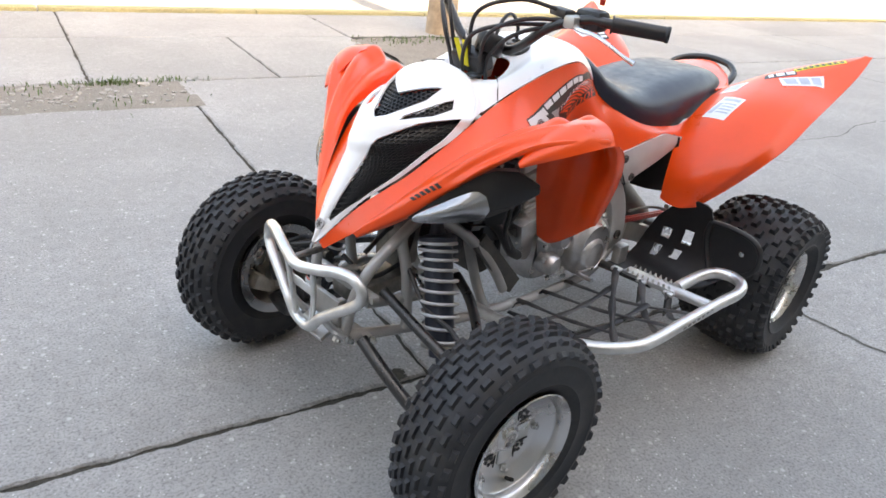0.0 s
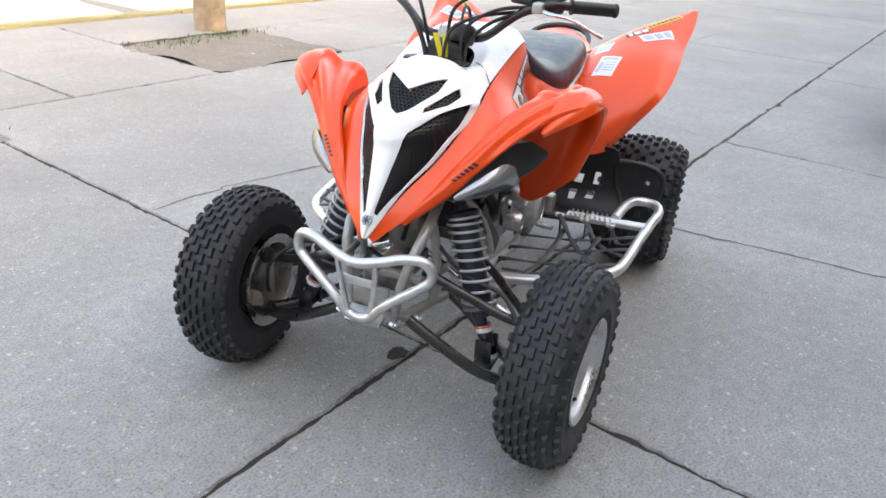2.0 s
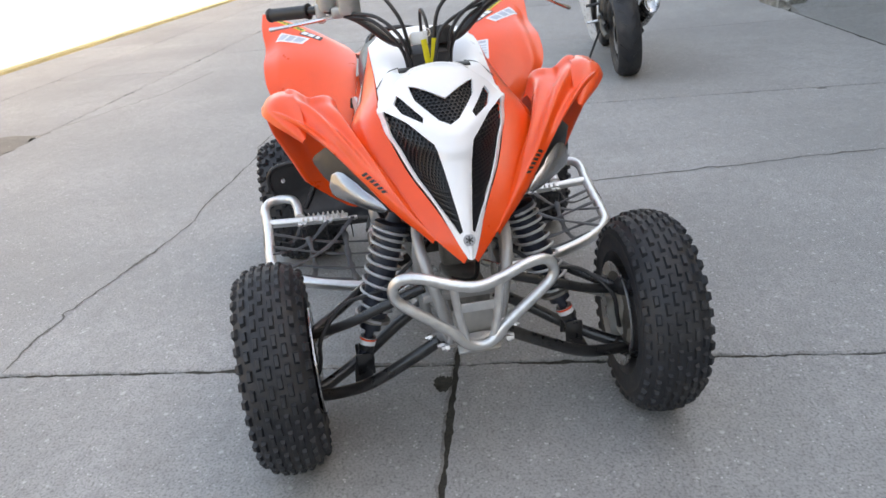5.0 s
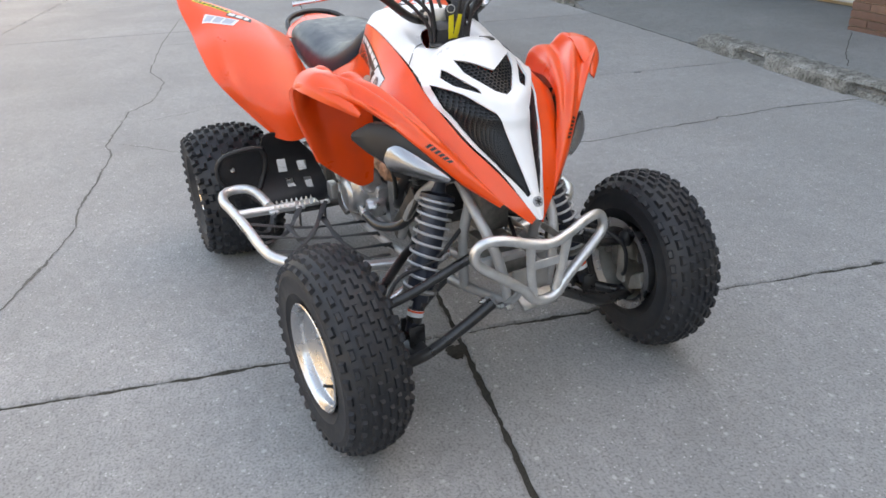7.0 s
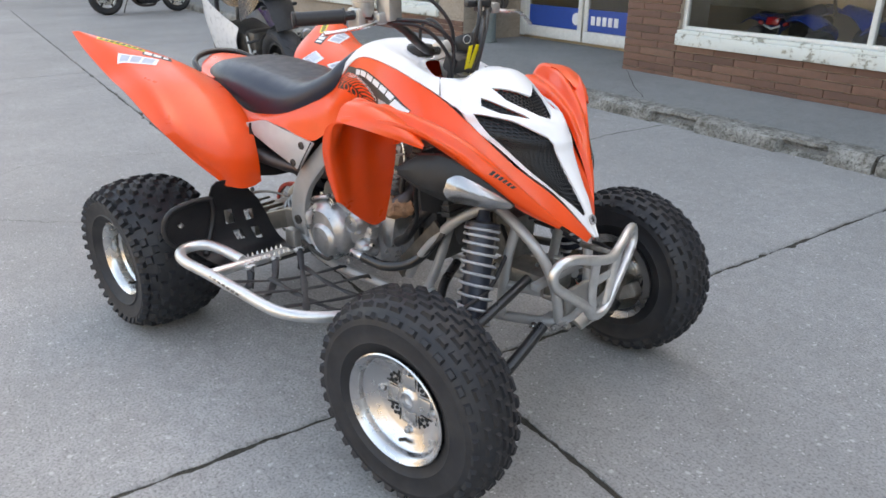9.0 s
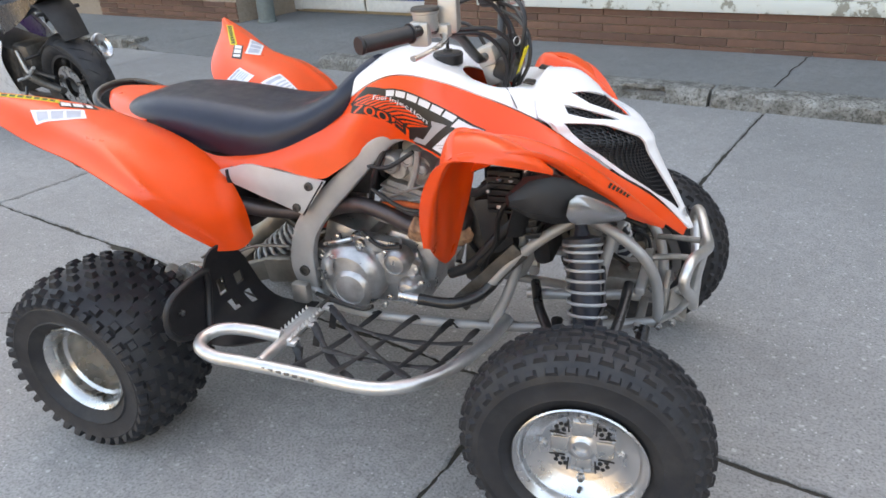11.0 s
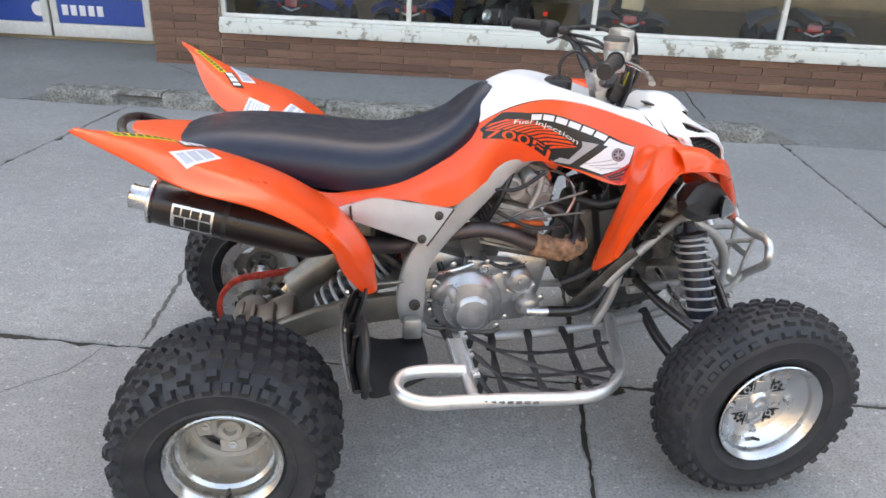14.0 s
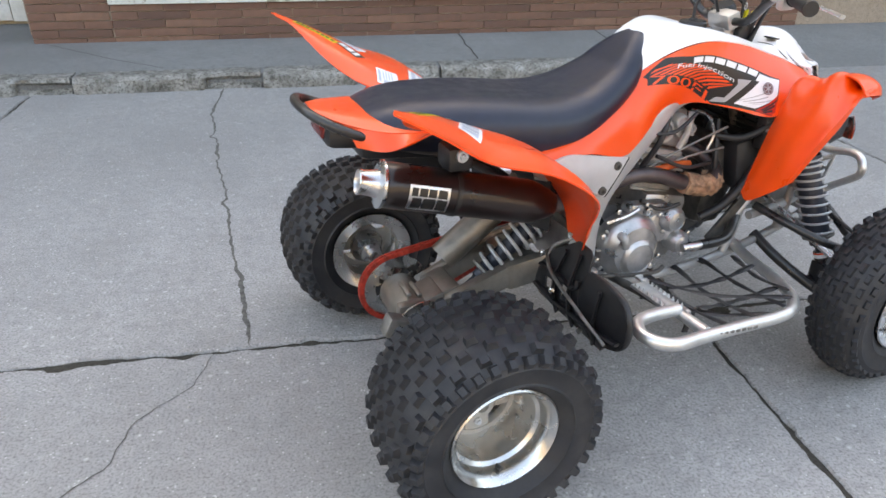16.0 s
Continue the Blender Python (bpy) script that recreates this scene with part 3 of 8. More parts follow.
def brick_material():
    m, nt, b = _nodes("brown_brick")
    co = _coords(nt)
    rnd = nt.nodes.new("ShaderNodeObjectInfo").outputs["Random"]
    c = _ramp(nt, rnd, [(0.0, (0.125, 0.066, 0.050)), (0.2, (0.17, 0.086, 0.062)), (0.8, (0.205, 0.104, 0.072)), (1.0, (0.25, 0.135, 0.092))])
    c = _mix(nt, _ramp(nt, _noise(nt, co, 9, 6, 0.7), [(0.4, (0,) * 3), (0.75, (0.55,) * 3)]), c, (0.09, 0.05, 0.035))
    nt.links.new(c, b.inputs["Base Color"])
    b.inputs["Roughness"].default_value = 0.75
    _bump(nt, b, _noise(nt, co, 160, 3), 0.3, 0.002)
    return m


def peeling_paint():
    m, nt, b = _nodes("peeling_white_paint")
    co = _coords(nt)
    f = _noise(nt, co, 7, 7, 0.68)
    c = _ramp(nt, f, [(0.50, (0.66, 0.68, 0.64)), (0.56, (0.60, 0.61, 0.56)), (0.58, (0.30, 0.29, 0.24)), (0.75, (0.24, 0.23, 0.2))])
    nt.links.new(c, b.inputs["Base Color"])
    b.inputs["Roughness"].default_value = 0.7
    _bump(nt, b, _ramp(nt, f, [(0.54, (1,) * 3), (0.58, (0,) * 3)]), 0.5, 0.003)
    return m


def glass_material(name, tint=(0.9, 0.95, 0.95)):
    m, nt, b = _nodes(name)
    b.inputs["Base Color"].default_value = (*tint, 1)
    b.inputs["Roughness"].default_value = 0.02
    b.inputs["Transmission Weight"].default_value = 1.0
    b.inputs["IOR"].default_value = 1.45
    return m


M_BRICK = brick_material()
M_MORTAR = concrete("pale_mortar", (0.42, 0.34, 0.27), (0.30, 0.24, 0.19), 0.3)
M_PEEL = peeling_paint()
M_FRAMEW = simple("white_frame_paint", (0.68, 0.68, 0.65), 0.5, var=0.08, dust=0.15)
M_GLASS = glass_material("window_glass")
M_BLUE = simple("blue_panel", (0.012, 0.07, 0.33), 0.4, var=0.08)
M_PIPE = simple("grey_green_pipe", (0.16, 0.19, 0.185), 0.55, var=0.12, dust=0.2)
M_ROOM = simple("dim_shop_wall", (0.28, 0.235, 0.18), 0.85, var=0.2, scale=3)
M_RFLOOR = simple("tan_shop_floor", (0.50, 0.40, 0.26), 0.5, var=0.15, scale=4)
# for the added light-blocking walls, dark so that they bounce little sun
M_BACKDROP = simple("far_dark_fronts", (0.11, 0.10, 0.09), 0.85, var=0.3, scale=1.5)
M_WALL = simple("upper_wall_render", (0.36, 0.31, 0.26), 0.85, var=0.1, scale=4)


def wall_block(name, u0, u1, v0, v1, z0, z1, material, label):
    bm = bmesh.new()
    box(bm, ((u0 + u1) / 2, (v0 + v1) / 2, (z0 + z1) / 2), (u1 - u0, v1 - v0, z1 - z0))
    ob = part(name, bm, material, None, smooth=False)
    tagged(ob, label, "wall", kind="structure")
    ob.matrix_world = SROT
    return ob


BL, BH = 0.405, 0.066
brick_mesh = {}


def lay_bricks(parent, u0, u1, z0, courses, axis="u", v=4.4, seed=0, phase=0.0):
    """Bricks of their own on the face of a wall, proud of the mortar by 4 mm."""
    for c in range(courses):
        z = z0 + c * BH
        a = u0
        first = BL * (0.5 if c % 2 else 1.0) * (1 - phase)
        while a < u1 - 0.02:
            ln = min(first if a == u0 else BL, u1 - a)
            key = (round(ln, 3), axis)
            if key not in brick_mesh:
                bm = bmesh.new()
                sz = (ln - 0.006, 0.02, BH - 0.009) if axis == "u" else (0.02, ln - 0.006, BH - 0.009)
                box(bm, (0, 0, 0), sz, bevel=0.002)
                me = bpy.data.meshes.new("brick")
                bm.to_mesh(me)
                bm.free()
                me.materials.append(M_BRICK)
                brick_mesh[key] = me
            o = new("brick", brick_mesh[key])
            o.parent = parent
            o.location = (a + ln / 2, v - 0.004 + 0.010, z + BH / 2) if axis == "u" else (v, a + ln / 2, z + BH / 2)
            a += ln


wall_low = wall_block("wall_front", -2.43, 9.0, 4.412, 4.62, 0.02, 0.40, M_MORTAR, "low brown brick wall under the shop window")
pillar_r = wall_block("wall_pillar_east", -3.05, -2.43, 4.412, 4.80, 0.02, 3.0, M_MORTAR, "brown brick pillar beside the shop door")
pillar_l = wall_block("wall_pillar_west", -16.0, -5.78, 4.412, 4.80, 0.02, 0.36, M_MORTAR, "brown brick wall west of the shop door")
wall_block("wall_west_upper", -6.35, -5.78, 4.412, 4.80, 0.364, 3.0, M_MORTAR, "brown brick pillar west of the shop door")
wall_block("wall_reveal_east", -3.20, -3.05, 4.80, 5.36, 0.02, 3.0, M_MORTAR, "brick return of the recessed entrance")
wall_block("wall_reveal_west", -6.4, -5.72, 4.80, 5.36, 0.02, 3.0, M_MORTAR, "brick return of the recessed entrance")
# upper wall and roof run unseen past the shop, to lengthen the shade
wall_block("wall_upper", -60.0, 34.0, 4.40, 5.0, 3.0, 6.95, M_WALL, "plain upper wall of the shop building, prolonged out of view for its shade")
wall_block("wall_back", -16.0, 9.0, 11.8, 12.0, 0.0, 6.95, M_ROOM, "dark back wall inside the shop")
wall_block("wall_end_west", -16.2, -16.0, 4.42, 12.0, 0.0, 6.95, M_ROOM, "end wall of the shop")
wall_block("wall_end_east", 9.0, 9.2, 4.42, 12.0, 0.0, 6.95, M_ROOM, "end wall of the shop")
wall_block("ceiling", -16.0, 9.0, 5.0, 11.8, 3.0, 3.2, M_ROOM, "dark ceiling of the shop")
roof = wall_block("roof", -60.0, 34.0, 5.0, 12.0, 6.75, 6.95, M_WALL, "flat roof of the shop building, prolonged out of view for its shade")
wall_block("wall_row_west", -60.0, -16.2, 4.412, 4.80, 0.0, 3.0, M_MORTAR, "brown wall of the next buildings to the west")
wall_block("wall_row_east", 9.2, 34.0, 4.412, 4.80, 0.0, 3.0, M_MORTAR, "brown wall of the next buildings to the east")
# unseen walls, added only to screen off the bright low sky
wall_block("wall_across_street", -60.0, 34.0, -27.0, -26.5, 0.0, 9.0, M_BACKDROP, "unseen dark wall added across the street to block low sky light")
wall_block("wall_street_west", -60.5, -60.0, -26.5, 12.0, 0.0, 9.0, M_BACKDROP, "unseen dark wall added in the west to block low sky light")
wall_block("wall_street_east", 34.0, 34.5, -26.5, 12.0, 0.0, 9.0, M_BACKDROP, "unseen dark wall added in the east to block low sky light")
wall_block("floor", -16.0, 9.0, 5.34, 11.8, 0.0, 0.13, M_RFLOOR, "tan floor inside the shop")


def window(name, u0, u1, sill, mullions, label):
    w = thing(name, label, "window")
    tagged(w, kind="structure")
    w.matrix_world = SROT
    bm = bmesh.new()
    box(bm, ((u0 + u1) / 2, 4.46, sill + 0.04), (u1 - u0, 0.20, 0.10), bevel=0.006)
    box(bm, ((u0 + u1) / 2, 4.43, sill + 0.105), (u1 - u0, 0.10, 0.028), bevel=0.004)
    part("window_sill", bm, M_PEEL, w, "white paint flaking off the sill")
    bm = bmesh.new()
    box(bm, ((u0 + u1) / 2, 4.47, 2.97), (u1 - u0, 0.06, 0.06), bevel=0.004)
    box(bm, ((u0 + u1) / 2, 4.47, sill + 0.135), (u1 - u0, 0.05, 0.03), bevel=0.004)
    part("window_frame", bm, M_FRAMEW, w)
    edges = [u0 + 0.02] + mullions + [u1 - 0.02]
    for u in edges:
        bm = bmesh.new()
        box(bm, (u, 4.468, (sill + 0.12 + 2.97) / 2), (0.04, 0.05, 2.97 - sill - 0.12), bevel=0.004)
        part("mullion", bm, M_FRAMEW, w)
    for a, b in zip(edges, edges[1:]):
        bm = bmesh.new()
        box(bm, ((a + b) / 2, 4.47, (sill + 0.13 + 2.95) / 2), (b - a - 0.02, 0.006, 2.95 - sill - 0.13))
        o = part("pane", bm, M_GLASS, w, smooth=False)
        o.visible_shadow = False
    return w


window("window_1", -2.43, 9.0, 0.402, [-0.78, 0.79, 2.33, 3.9, 5.45, 7.0], "large shop window with thin white mullions and a flaking sill")
window("window_2", -16.0, -6.35, 0.362, [-13.0, -10.0, -7.9], "shop window with a white sill over brown brick")

# double door in the recess
door = thing("door_1", "white-framed glass double door with blue bands", "door")
tagged(door, kind="structure")
door.matrix_world = SROT
for u0, u1 in ((-5.60, -4.56), (-4.53, -3.49)):
    leaf = bmesh.new()
    box(leaf, ((u0 + u1) / 2, 5.30, 0.205), (u1 - u0, 0.05, 0.13), bevel=0.004)
    box(leaf, (u0 + 0.035, 5.30, 1.2), (0.07, 0.046, 2.05), bevel=0.004)
    box(leaf, (u1 - 0.035, 5.30, 1.2), (0.07, 0.046, 2.05), bevel=0.004)
    box(leaf, ((u0 + u1) / 2, 5.30, 2.22), (u1 - u0, 0.05, 0.1), bevel=0.004)
    lf = part("door_leaf", leaf, M_FRAMEW, door)
    bm = bmesh.new()
    box(bm, ((u0 + u1) / 2, 5.295, 0.40), (u1 - u0 - 0.14, 0.012, 0.25))
    part("blue_band", bm, M_BLUE, lf, "blue printed band")
    bm = bmesh.new()
    box(bm, ((u0 + u1) / 2, 5.30, 1.35), (u1 - u0 - 0.14, 0.006, 1.66))
    part("pane", bm, M_GLASS, lf, smooth=False).visible_shadow = False
    bm = bmesh.new()
    if u0 < -5:
        lathe(bm, [(0.0, 0), (0.07, 0), (0.07, 0.004), (0.058, 0.004), (0.058, 0.003), (0, 0.003)], 28, Matrix.Translation((-4.66, 5.287, 0.40)) @ pose(0, 0, 0, 0, 0, 180))
        part("round_mark", bm, M_STICKER, lf)
    else:
        for k in range(5):
            bm = bmesh.new()
            box(bm, (-4.38 + k * 0.092, 5.286, 0.40), (0.062, 0.006, 0.10), bevel=0.002)
            part("print_bar", bm, M_STICKER, lf, "pale printed bar")
bm = bmesh.new()
box(bm, (-4.545, 5.31, 2.62), (2.7, 0.05, 0.7))
part("transom", bm, M_FRAMEW, door)
for u0, u1 in ((-3.485, -3.205), (-5.715, -5.605)):
    bm = bmesh.new()
    box(bm, ((u0 + u1) / 2, 5.31, 1.2), (u1 - u0, 0.06, 2.14), bevel=0.004)
    part("door_jamb", bm, M_FRAMEW, door)

bm = bmesh.new()
lathe(bm, [(0.0, 0), (0.115, 0), (0.115, 0.02), (0.10, 0.03), (0.10, 2.9), (0, 2.9)], 28, Matrix.Translation((-5.46, 4.56, 0.10)) @ pose(0, 0, 0, 90, 0, 0))
pipe = part("drain_pipe", bm, M_PIPE, None)
tagged(pipe, "grey-green round drain pipe beside the entrance", "pipe")
pipe.matrix_world = SROT

# wooden post at the soil patch
M_WOOD = simple("weathered_wood", (0.36, 0.27, 0.19), 0.85, var=0.4, scale=6, fine=90, bump=0.6)
bm = bmesh.new()
q = [(0.155 - 0.006 * k + 0.006 * math.sin(k * 2.1), 0.30 * k) for k in range(0, 12)]
lathe(bm, [(0, 0)] + q + [(0, 3.3)], 18, pose(0, 0, 0, 90, 0, 0))
for v in bm.verts:
    v.co.x *= 1 + 0.07 * noise.noise((v.co.x * 9, v.co.y * 9, v.co.z * 1.2))
    v.co.y *= 1 + 0.07 * noise.noise((v.co.x * 9 + 5, v.co.y * 9, v.co.z * 1.2))
post = part("wooden_post", bm, M_WOOD, None)
tagged(post, "thick weathered wooden post in the ground", "post")
post.matrix_world = Matrix.Translation(S(-2.62, -5.02, -0.01)) @ pose(0, 0, 0, 0, -2, 0)


# ---- the quad bike: x ahead, y to its left, the right side built and mirrored ----
atv = thing("quad_bike", "orange and white sport quad bike parked on worn concrete", "quad bike")


def both(name, bm, material, label="", parent=None):
    a = part(name, bm, material, parent or atv, label)
    b = mirrored(a)
    return a, b


# -- wheels --
def tyre_mesh(R, rim, W, rows, knob_h, seed):
    """Carcass and blocks of a tyre about the y axis; rows: (place across, blocks round, length, width, shift)."""
    bm = bmesh.new()
    h = W / 2
    Rc = R - knob_h

    def crown(y):
        k = min(abs(y) / h, 1.0)
        return Rc - 0.035 * k ** 3.2 - 0.004 * k

    prof = [(rim - 0.006, -h * 0.66), (rim + 0.004, -h * 0.72), (rim + 0.02, -h * 0.88), (rim + 0.031, -h * 0.935), (rim + 0.035, -h * 0.985), (rim + 0.039, -h * 0.96), (rim + (Rc - rim) * 0.58, -h * 0.99), (rim + (Rc - rim) * 0.62, -h * 1.012), (rim + (Rc - rim) * 0.66, -h * 0.985), (Rc - 0.035, -h * 0.97)]
    prof += [(crown(y), y) for y in np.linspace(-h * 0.93, h * 0.93, 15)]
    prof += [(r, -y) for r, y in prof[9::-1]]
    lathe(bm, prof, 72, None, closed=True)
    tread = []
    rnd = random.Random(seed)
    for yk, n, ln, wd, shift in rows:
        for i in range(n):
            a = 2 * math.pi * (i + shift) / n + rnd.uniform(-0.006, 0.006)
            y = yk * h
            k = abs(yk)
            r0 = crown(min(k, 0.93) * h) - 0.004
            tilt = math.copysign(max(0.0, (k - 0.5)) * 1.75, yk)
            M = Matrix.Rotation(-a, 4, "Y") @ Matrix.Translation((0, y, r0)) @ Matrix.Rotation(-tilt, 4, "X") @ Matrix.Rotation(rnd.uniform(-0.04, 0.04), 4, "Z")
            tread.append(((ln, wd, knob_h + 0.004), M))
    return bm, tread


def block_bm(ln, wd, hh):
    """One tread block, narrower at its top."""
    t = bmesh.new()
    for sx, sy, sz in ((-1, -1, 0), (1, -1, 0), (1, 1, 0), (-1, 1, 0), (-1, -1, 1), (1, -1, 1), (1, 1, 1), (-1, 1, 1)):
        f = 0.70 if sz else 1.10
        t.verts.new((sx * ln / 2 * f, sy * wd / 2 * f, sz * hh))
    t.verts.ensure_lookup_table()
    v = t.verts
    for q in ((0, 3, 2, 1), (4, 5, 6, 7), (0, 1, 5, 4), (1, 2, 6, 5), (2, 3, 7, 6), (3, 0, 4, 7)):
        t.faces.new([v[j] for j in q])
    return t


block_mesh = {}


def wheel(name, at, out, front):
    """A wheel about its hub; out is the side of the vehicle it faces."""
    w = new(name)
    w.parent = atv
    w.location = at
    if front:
        R, rim, W = 0.263, 0.128, 0.158
        rows = [(0.13, 36, 0.033, 0.012, 0.0), (-0.13, 36, 0.033, 0.012, 0.5), (0.38, 36, 0.031, 0.012, 0.5), (-0.38, 36, 0.031, 0.012, 0.0),
                (0.64, 36, 0.027, 0.013, 0.0), (-0.64, 36, 0.027, 0.013, 0.5), (0.89, 36, 0.024, 0.015, 0.5), (-0.89, 36, 0.024, 0.015, 0.0)]
        bm, tread = tyre_mesh(R, rim, W, rows, 0.0075, 3)
        prof = [(0.110, -0.080), (0.137, -0.087), (0.137, -0.083), (0.121, -0.073), (0.116, -0.035), (0.116, 0.035), (0.121, 0.060), (0.135, 0.066), (0.138, 0.073),
                (0.135, 0.0755), (0.131, 0.071), (0.124, 0.066), (0.1205, 0.058), (0.1195, 0.049), (0.116, 0.045), (0.086, 0.027), (0.082, 0.024),
                (0.077, 0.023), (0.073, 0.0195), (0.060, 0.018), (0.036, 0.020), (0.026, 0.026), (0.022, 0.030), (0.017, 0.030), (0.015, 0.020), (0, 0.020)]
    else:
        R, rim, W = 0.255, 0.118, 0.276
        rows = [(0.0, 24, 0.026, 0.020, 0.0), (0.20, 24, 0.026, 0.020, 0.5), (-0.20, 24, 0.026, 0.020, 0.5), (0.40, 24, 0.026, 0.020, 0.0), (-0.40, 24, 0.026, 0.020, 0.0),
                (0.59, 24, 0.026, 0.021, 0.5), (-0.59, 24, 0.026, 0.021, 0.5), (0.77, 24, 0.026, 0.022, 0.0), (-0.77, 24, 0.026, 0.022, 0.0), (0.93, 36, 0.020, 0.024, 0.25), (-0.93, 36, 0.020, 0.024, 0.25)]
        bm, tread = tyre_mesh(R, rim, W, rows, 0.013, 5)
        prof = [(0.10, -0.122), (0.127, -0.130), (0.127, -0.126), (0.110, -0.113), (0.102, -0.086), (0.100, -0.078), (0.102, 0.01), (0.108, 0.090), (0.1245, 0.105), (0.1275, 0.112),
                (0.124, 0.115), (0.119, 0.110), (0.110, 0.102), (0.106, 0.089), (0.1055, 0.070), (0.098, 0.062), (0.094, -0.008), (0.090, -0.060), (0.086, -0.070), (0.086, -0.080), (0.090, -0.116)]
    ty = part("tyre", bm, M_RUBBER, w, "knobbly black tyre, dusty")
    if out > 0:
        joined = bmesh.new()
        for size, M in tread:
            add(joined, block_bm(*size), M)
        tagged(part("tread", joined, M_RUBBER, w), kind="stuff")
    bm = bmesh.new()
    lathe(bm, prof, 64, None, closed=not front)
    rm = part("rim", bm, M_POLISH if front else M_RIM, w, "polished aluminium rim" if front else "bright aluminium rim with a deep dish")
    flip = Matrix.Diagonal((1, out, 1, 1))
    # hub face with its studs, vents and valve
    bm = bmesh.new()
    if front:
        for k in range(4):
            a = math.radians(45 + 90 * k)
            for du, dv in ((0.0, 0.0), (0.0125, 0.006), (-0.0125, 0.006), (0.0065, 0.015), (-0.0065, 0.015)):
                bm = bmesh.new()
                lathe(bm, [(0, 0), (0.0050, 0), (0.0050, 0.003), (0, 0.003)], 10, Matrix.Rotation(a, 4, "Y") @ Matrix.Translation((du, 0.0170, 0.054 + dv)))
                part("vent_hole", bm, M_INK, rm)
        bm = bmesh.new()
        for k in range(4):
            a = math.radians(90 * k)
            box(bm, (0, 0, 0), (0.044, 0.012, 0.040), Matrix.Rotation(a, 4, "Y") @ Matrix.Translation((0, 0.0175, 0.046)), 0.0055)
        part("hub_flange", bm, M_RIM, rm)
        for k in range(4):
            a = math.radians(45 + 90 * k)
            for s in (-1, 1):
                bm = bmesh.new()
                box(bm, (0, 0, 0), (0.0036, 0.003, 0.034), Matrix.Rotation(a, 4, "Y") @ Matrix.Translation((s * 0.0155, 0.0192, 0.056)) @ Matrix.Rotation(s * 0.72, 4, "Y"), 0.001)
                part("vent_slot", bm, M_INK, rm)
        nuts = [(0.079, math.radians(90 * k), 0.022) for k in range(4)]
    else:
        # dished spider with four open windows
        bm = bmesh.new()
        lathe(bm, [(0.0, -0.033), (0.050, -0.033), (0.053, -0.029), (0.050, -0.025), (0.040, -0.021), (0.032, -0.019), (0.026, 0.0), (0.015, 0.0), (0.013, -0.012), (0.0, -0.012)], 36)
        lathe(bm, [(0.076, -0.036), (0.095, -0.036), (0.095, -0.024), (0.080, -0.022)], 48, None, closed=True)
        for k in range(4):
            box(bm, (0, 0, 0), (0.060, 0.009, 0.046), Matrix.Rotation(math.radians(90 * k), 4, "Y") @ Matrix.Translation((0, -0.0290, 0.066)), 0.004)
        part("spider", bm, M_WHEELDUST, rm, "dusty cast wheel centre with open windows")
        nuts = [(0.056, math.radians(90 * k), -0.025) for k in range(4)]
    for r, a, y in nuts:
        bm = bmesh.new()
        lathe(bm, [(0, 0), (0.010, 0), (0.0095, 0.006), (0.006, 0.007), (0.006, 0.012), (0, 0.012)], 6, Matrix.Rotation(a, 4, "Y") @ Matrix.Translation((0, y, r)))
        part("wheel_nut", bm, M_STEEL, rm)
    bm = bmesh.new()
    rr, yy = (0.102, 0.038) if front else (0.1015, 0.085)
    tube([(0, yy - 0.008, -rr), (0.0, yy + 0.006, -rr + 0.006), (0, yy + 0.016, -rr + 0.012)], 0.0045, 8, 3, bm=bm)
    part("valve", bm, M_INK, rm)
    # brake disc and cast upright seen behind the front wheels
    if front:
        bm = bmesh.new()
        lathe(bm, [(0.045, -0.020), (0.070, -0.020), (0.070, -0.016), (0.045, -0.016)], 40, None, closed=True)
        lathe(bm, [(0, -0.045), (0.040, -0.045), (0.044, -0.02), (0.040, 0.0), (0, 0.0)], 24)
        part("brake_disc", bm, M_STEEL, w)
        bm = bmesh.new()
        lathe(bm, [(0.1185, -0.076), (0.1142, -0.038), (0.1142, 0.034), (0.084, 0.0205), (0.040, 0.016)], 56)
        part("barrel_lining", bm, M_WHEELDUST, w, "dusty inner face of the rim")
        bm = bmesh.new()
        box(bm, (0, 0, 0), (0.085, 0.044, 0.046), Matrix.Rotation(-0.5, 4, "Y") @ Matrix.Translation((0.005, -0.040, -0.062)), 0.010)
        part("brake_caliper", bm, M_WHEELDUST, w, "dusty cast brake caliper")
        bm = bmesh.new()
        box(bm, (0, 0, 0), (0.040, 0.034, 0.150), Matrix.Translation((-0.004, -0.062, 0.010)), 0.012)
        part("upright", bm, M_WHEELDUST, w, "dusty cast upright")
    F = Matrix.Diagonal((1, -1, 1, 1))
    if out < 0:
        for o in w.children_recursive:
            if o.type == "MESH":
                o.data.transform(Matrix.Diagonal((1, -1, 1, 1)))
                o.data.flip_normals()
        for size, M in tread:
            if size not in block_mesh:
                me = bpy.data.meshes.new("tread_block")
                t = block_bm(*size)
                t.to_mesh(me)
                t.free()
                me.materials.append(M_RUBBER)
                block_mesh[size] = me
            o = new("tread_block", block_mesh[size])
            o.parent = w
            o.matrix_local = F @ M @ F
    return w


# the front wheels toe in a little
wheel("front_wheel", (0.632, 0.474, 0.262), 1, True).rotation_euler.z = radians(-4)
wheel("front_wheel", (0.632, -0.474, 0.262), -1, True).rotation_euler.z = radians(4)
wheel("rear_wheel", (-0.64, 0.454, 0.253), 1, False)
wheel("rear_wheel", (-0.64, -0.471, 0.253), -1, False)

